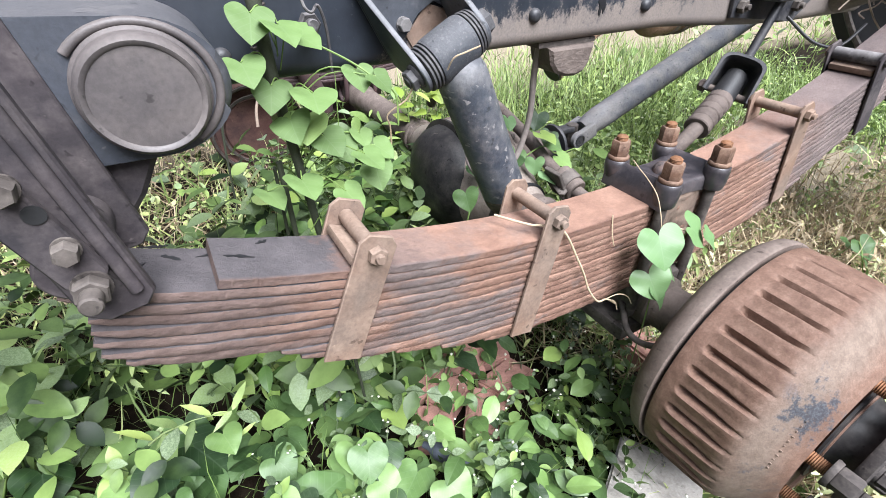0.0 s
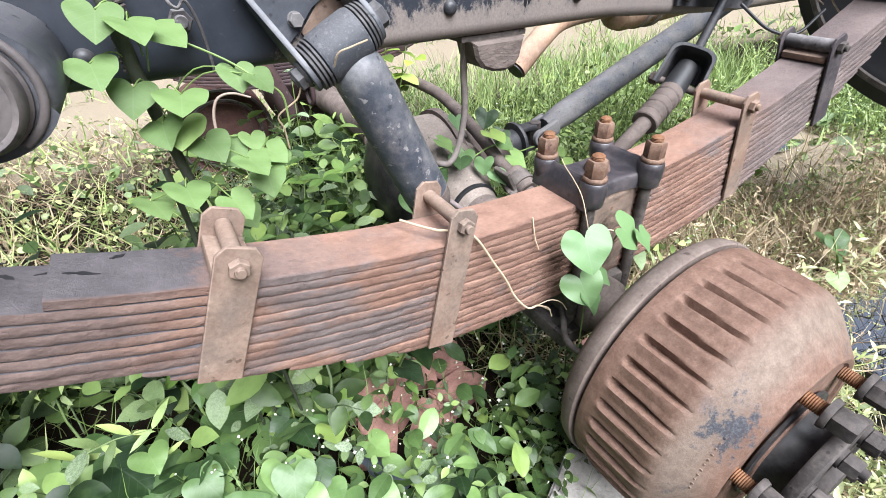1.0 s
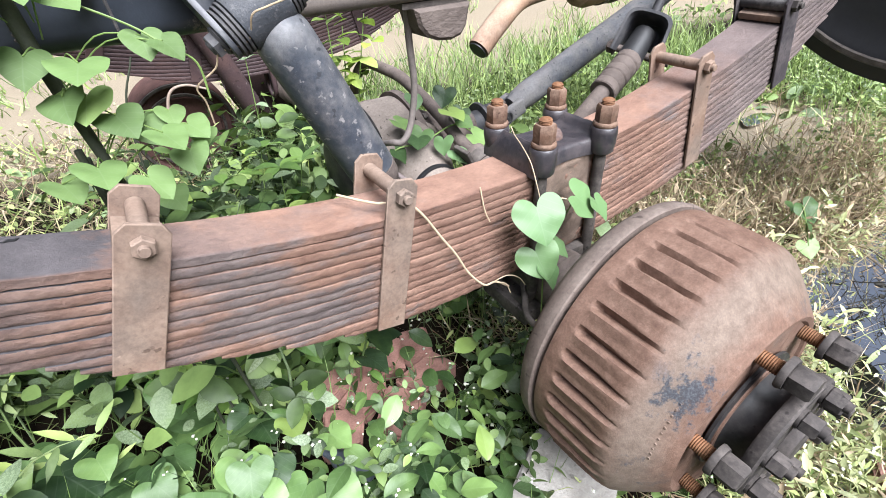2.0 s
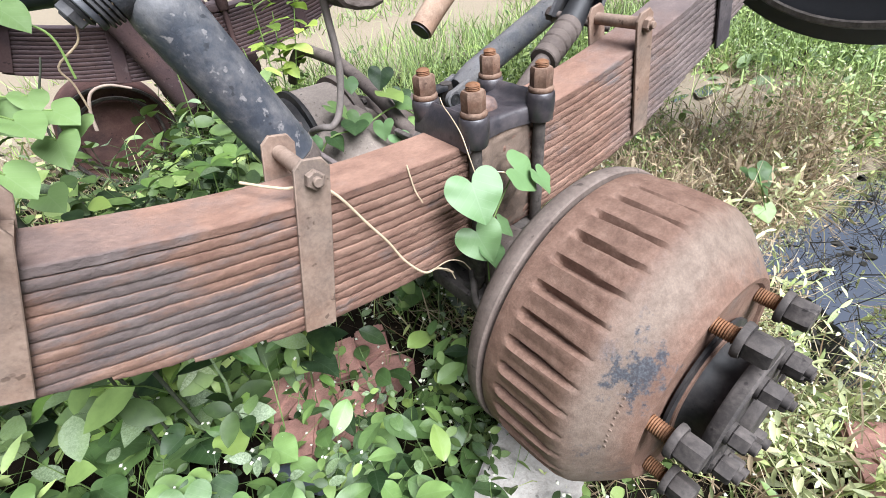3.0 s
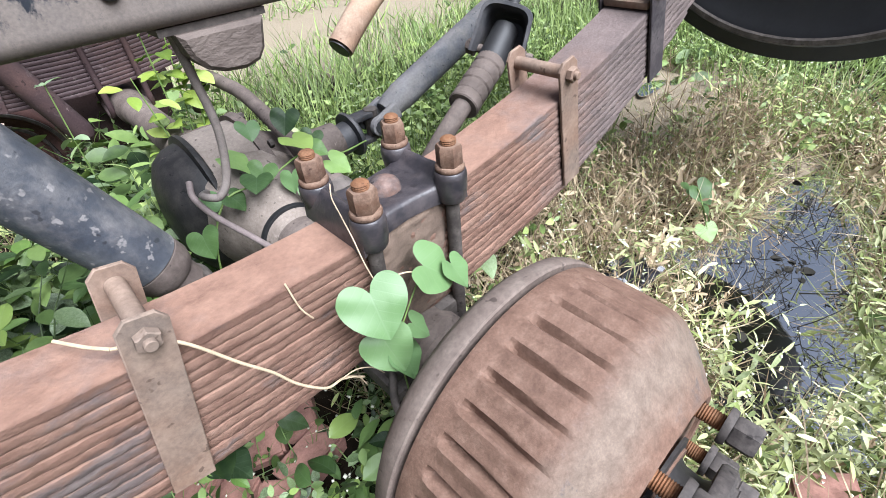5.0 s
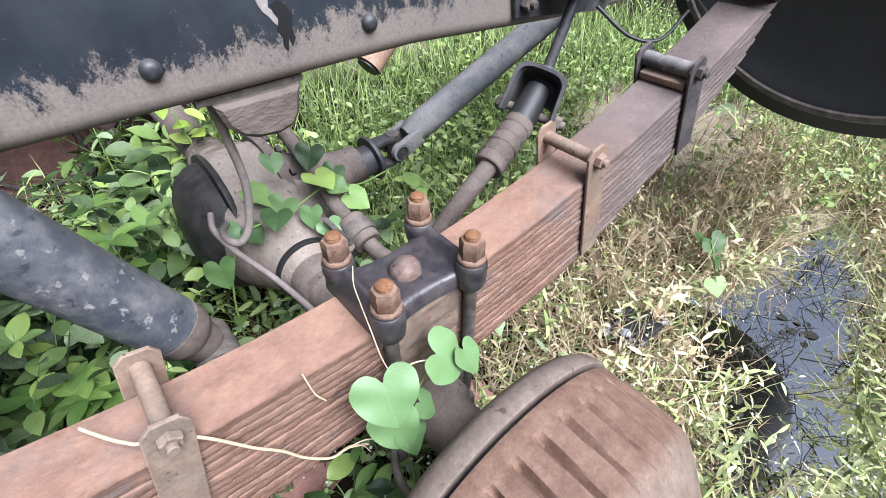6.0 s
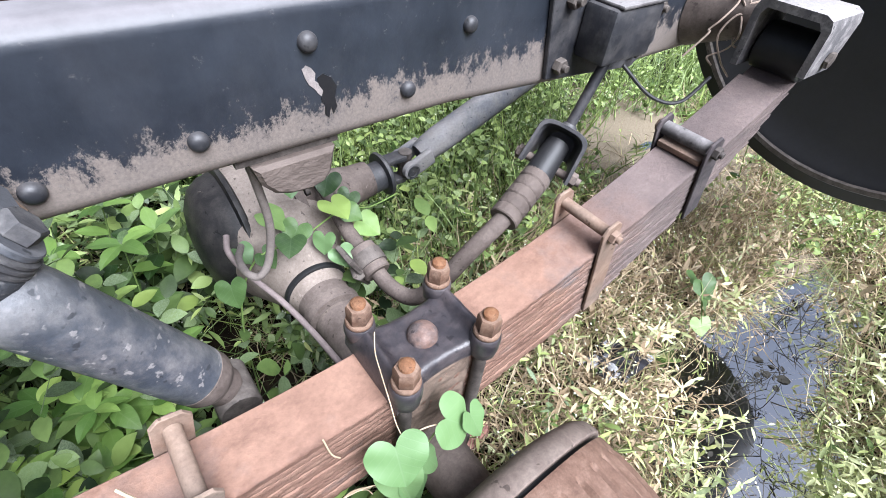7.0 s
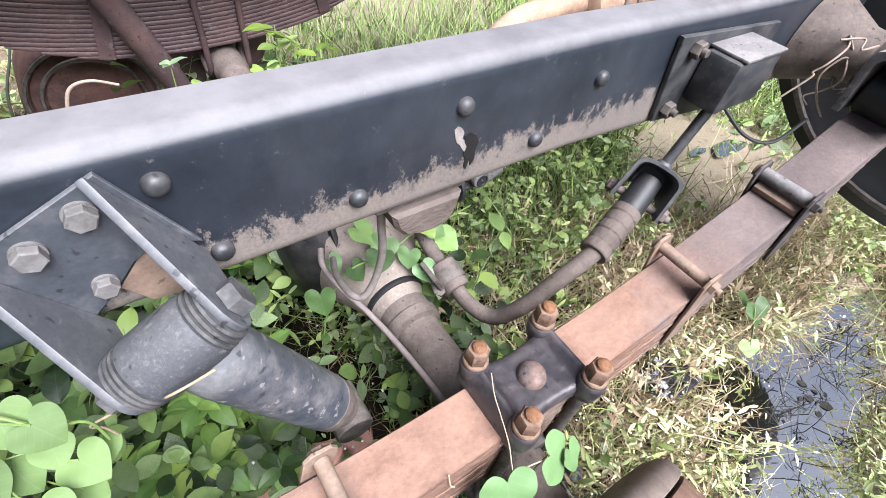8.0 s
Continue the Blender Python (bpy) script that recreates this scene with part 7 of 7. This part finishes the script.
    x, y = spots(16000, -7.0, 9.0, -6.0, 3.2, lambda a, b: ~((a > -1.0) & (a < 3.2) & (b > -0.6) & (b < 1.6)) & (clumps(a, b, 0.8, 2.0) > 0.36))
    grass_layer("yard_grass", x, y, (0.05, 0.22), (0.006, 0.016), 0.5, GRASS, "sparse grass over the open yard", "grass")
    x, y = spots(9000, -7.0, 9.0, -6.0, 3.2, lambda a, b: ~((a > -1.4) & (a < 3.2) & (b > -0.8) & (b < 1.6)) & (clumps(a, b, 0.7, 3.0) > 0.45))
    leaf_layer("yard_weeds", "oval", x, y, 0.0, 0.12, (0.05, 0.12), 0.5, WEED, "low weeds over the open yard", "weeds", 12)
    x, y = spots(9000, 0.8, 3.2, -0.9, 1.1, dry)
    grass_layer("pale_stems", x, y, (0.06, 0.20), (0.002, 0.004), 0.8, PALEWEED, "thin pale weed stems by the puddle", "stems")
    # thin stems that tie the carpet together
    x, y = spots(2200, -0.7, 1.1, 0.1, 1.6)
    grass_layer("weed_stems", x, y, (0.06, 0.25), (0.002, 0.0035), 0.55, GREENSTEM, "thin green weed stems", "stems")
    # tiny white flowers
    x, y = spots(2500, 0.3, 3.0, -0.8, 1.6, dry)
    n = len(x)
    at = np.stack([x, y, ground_z(x, y) + RNG.uniform(0.05, 0.17, n)], 1)
    octa = (np.array([(1, 0, 0), (-1, 0, 0), (0, 1, 0), (0, -1, 0), (0, 0, 0.7), (0, 0, -0.7)]), np.array([(0, 2, 4), (2, 1, 4), (1, 3, 4), (3, 0, 4), (2, 0, 5), (1, 2, 5), (3, 1, 5), (0, 3, 5)]))
    strew("white_flowers", octa, at, RNG.uniform(0.0025, 0.0055, n), turns(RNG.uniform(0, 6, n), RNG.normal(0, 0.3, n), RNG.normal(0, 0.3, n)), FLOWER, "tiny white weed flowers", "flowers")
    # dark leaves afloat on the puddle
    x, y = spots(700, 1.2, 2.8, -0.2, 0.40, lambda a, b: in_water(a, b) & (clumps(a, b, 5.0, 8.0) > 0.62))
    n = len(x)
    at = np.stack([x, y, np.full(n, -0.0435)], 1)
    strew("floating_leaves", leaf_shape("oval"), at, RNG.uniform(0.02, 0.055, n), turns(RNG.uniform(0, 6.28, n), RNG.normal(0, 0.15, n), RNG.normal(0, 0.15, n)), DARKLEAF, "dark dead leaves floating on the puddle", "dead leaves")
    # dark stems and drowned sprigs out of the water, in tangles, standing in for weed reflections
    x, y = spots(2400, 1.2, 2.8, -0.2, 0.40, lambda a, b: in_water(a, b) & (clumps(a, b, 4.0, 3.0) > 0.52))
    grass_layer("drowned_stems", x, y, (0.05, 0.16), (0.002, 0.0045), 1.1, DARKLEAF, "tangled dead stems in the puddle, black to stand in for reflected weeds", "dead stems", -0.05 - ground_z(x, y))
    x, y = spots(800, 1.2, 2.8, -0.2, 0.40, lambda a, b: in_water(a, b) & (clumps(a, b, 4.0, 3.0) > 0.48))
    sprig_layer("drowned_sprigs", "lance", x, y, (0.06, 0.14), 0.9, DARKLEAF, "drowned weed sprigs in the puddle, black to stand in for reflected weeds", "dead weeds", 5, 0.22, -0.06 - ground_z(x, y))


def chunk(bm, c, size, seed, rot=0.0):
    rng = random.Random(seed)
    made = bmesh.ops.create_cube(bm, size=1.0)["verts"]
    bmesh.ops.transform(bm, matrix=Matrix.Translation(c) @ Euler((rng.uniform(-0.2, 0.2), rng.uniform(-0.2, 0.2), rot)).to_matrix().to_4x4() @ Matrix.Diagonal((*size, 1)), verts=made)
    for v in made:
        v.co += Vector((rng.uniform(-1, 1), rng.uniform(-1, 1), rng.uniform(-1, 1))) * 0.16 * min(size)
    es = list({e for v in made for e in v.link_edges})
    bmesh.ops.bevel(bm, geom=es, offset=0.12 * min(size), segments=2, affect="EDGES")
    return bm


BLACKFILM = plain("shiny_black_plastic", (0.02, 0.02, 0.024), 0.18, 0.3, 20, 0.3)


def loose_pieces():
    for i, (x, y, sx, sy, sz, r) in enumerate(((0.570, 0.630, 0.14, 0.10, 0.05, 0.3), (0.455, 0.565, 0.14, 0.10, 0.05, 0.9), (0.485, 0.755, 0.15, 0.10, 0.05, -0.4), (0.340, 0.745, 0.13, 0.10, 0.05, 0.2), (0.325, 0.600, 0.12, 0.09, 0.05, 1.1),
                                               (0.405, 0.665, 0.10, 0.08, 0.04, 0.5), (0.60, 0.74, 0.10, 0.08, 0.04, 1.2), (1.20, -0.17, 0.16, 0.10, 0.07, 0.5), (0.97, 0.52, 0.14, 0.09, 0.07, 0.2))):
        bm = nb()
        chunk(bm, (x, y, ground_height(x, y) + sz * 0.5), (sx, sy, sz), 60 + i, r)
        solo("brick", bm, BRICK, "broken red brick lying among the weeds", "brick", "broken bricks")
    bm = nb()
    chunk(bm, (0.615, 0.205, 0.085), (0.22, 0.17, 0.05), 5, 0.5)
    solo("concrete_slab", bm, STONE, "pale broken concrete slab under the brake drum", "concrete slab")
    bm = nb()
    lathe(bm, [(0.008, 0), (0.009, 0.016), (0.020, 0.035), (0.0215, 0.05), (0.016, 0.072), (0.021, 0.095), (0.0195, 0.12), (0.014, 0.124)], (0.27, 0.55, 0.075), (0.5, -0.8, 0.1), 20)
    solo("crushed_bottle", bm, PLASTIC, "crushed dull plastic bottle in the weeds", "bottle")
    bm = nb()
    chunk(bm, (1.02, 0.36, 0.05), (0.10, 0.05, 0.02), 9, 0.7)
    solo("plastic_scrap", bm, PLASTIC, "grey scrap of plastic litter in the grass", "litter")
    bm = nb()
    rng = random.Random(17)
    n = 9
    grid = [[bm.verts.new((1.43 + 0.16 * i / n - 0.05 * j / n, 0.345 + 0.13 * j / n, 0.045 + 0.05 * abs(noise.noise((i * 0.9, j * 0.9, 2.2))) + rng.uniform(0, 0.012))) for i in range(n + 1)] for j in range(n + 1)]
    for j in range(n):
        for i in range(n):
            bm.faces.new((grid[j][i], grid[j][i + 1], grid[j + 1][i + 1], grid[j + 1][i]))
    ext = bmesh.ops.extrude_face_region(bm, geom=bm.faces[:])["geom"]
    bmesh.ops.translate(bm, verts=[v for v in ext if isinstance(v, bmesh.types.BMVert)], vec=(0, 0, -0.004))
    solo("crumpled_plastic", bm, BLACKFILM, "shiny black crumpled plastic sheet by the puddle", "litter", sharp=20)
    bm = nb()
    for x, y, rx, ry in ((3.0, 1.1, 0.13, 0.06), (2.80, 1.16, 0.07, 0.03), (3.22, 1.04, 0.09, 0.035)):
        z = max(ground_height(x + rx * c, y + ry * q) for c, q in ((0, 0), (1, 0), (-1, 0), (0, 1), (0, -1))) + 0.003
        slab(bm, [(x + rx * math.cos(a) * (1 + 0.2 * math.sin(3 * a + x)), y + ry * math.sin(a) * (1 + 0.2 * math.cos(2 * a))) for a in (k * math.tau / 28 for k in range(28))], 0.004, Matrix.Translation((0, 0, z)))
    solo("shallow_water", bm, WATER, "shallow pools of water shining on the trodden mud", "puddle", "", "structure")


loose_pieces()
ground_cover()


# ---- to true size ----
for me in bpy.data.meshes:
    me.transform(Matrix.Scale(UNIT, 4))
for ob in scene.objects:
    if ob.type in {"MESH", "EMPTY"}:
        ob.location = ob.location * UNIT
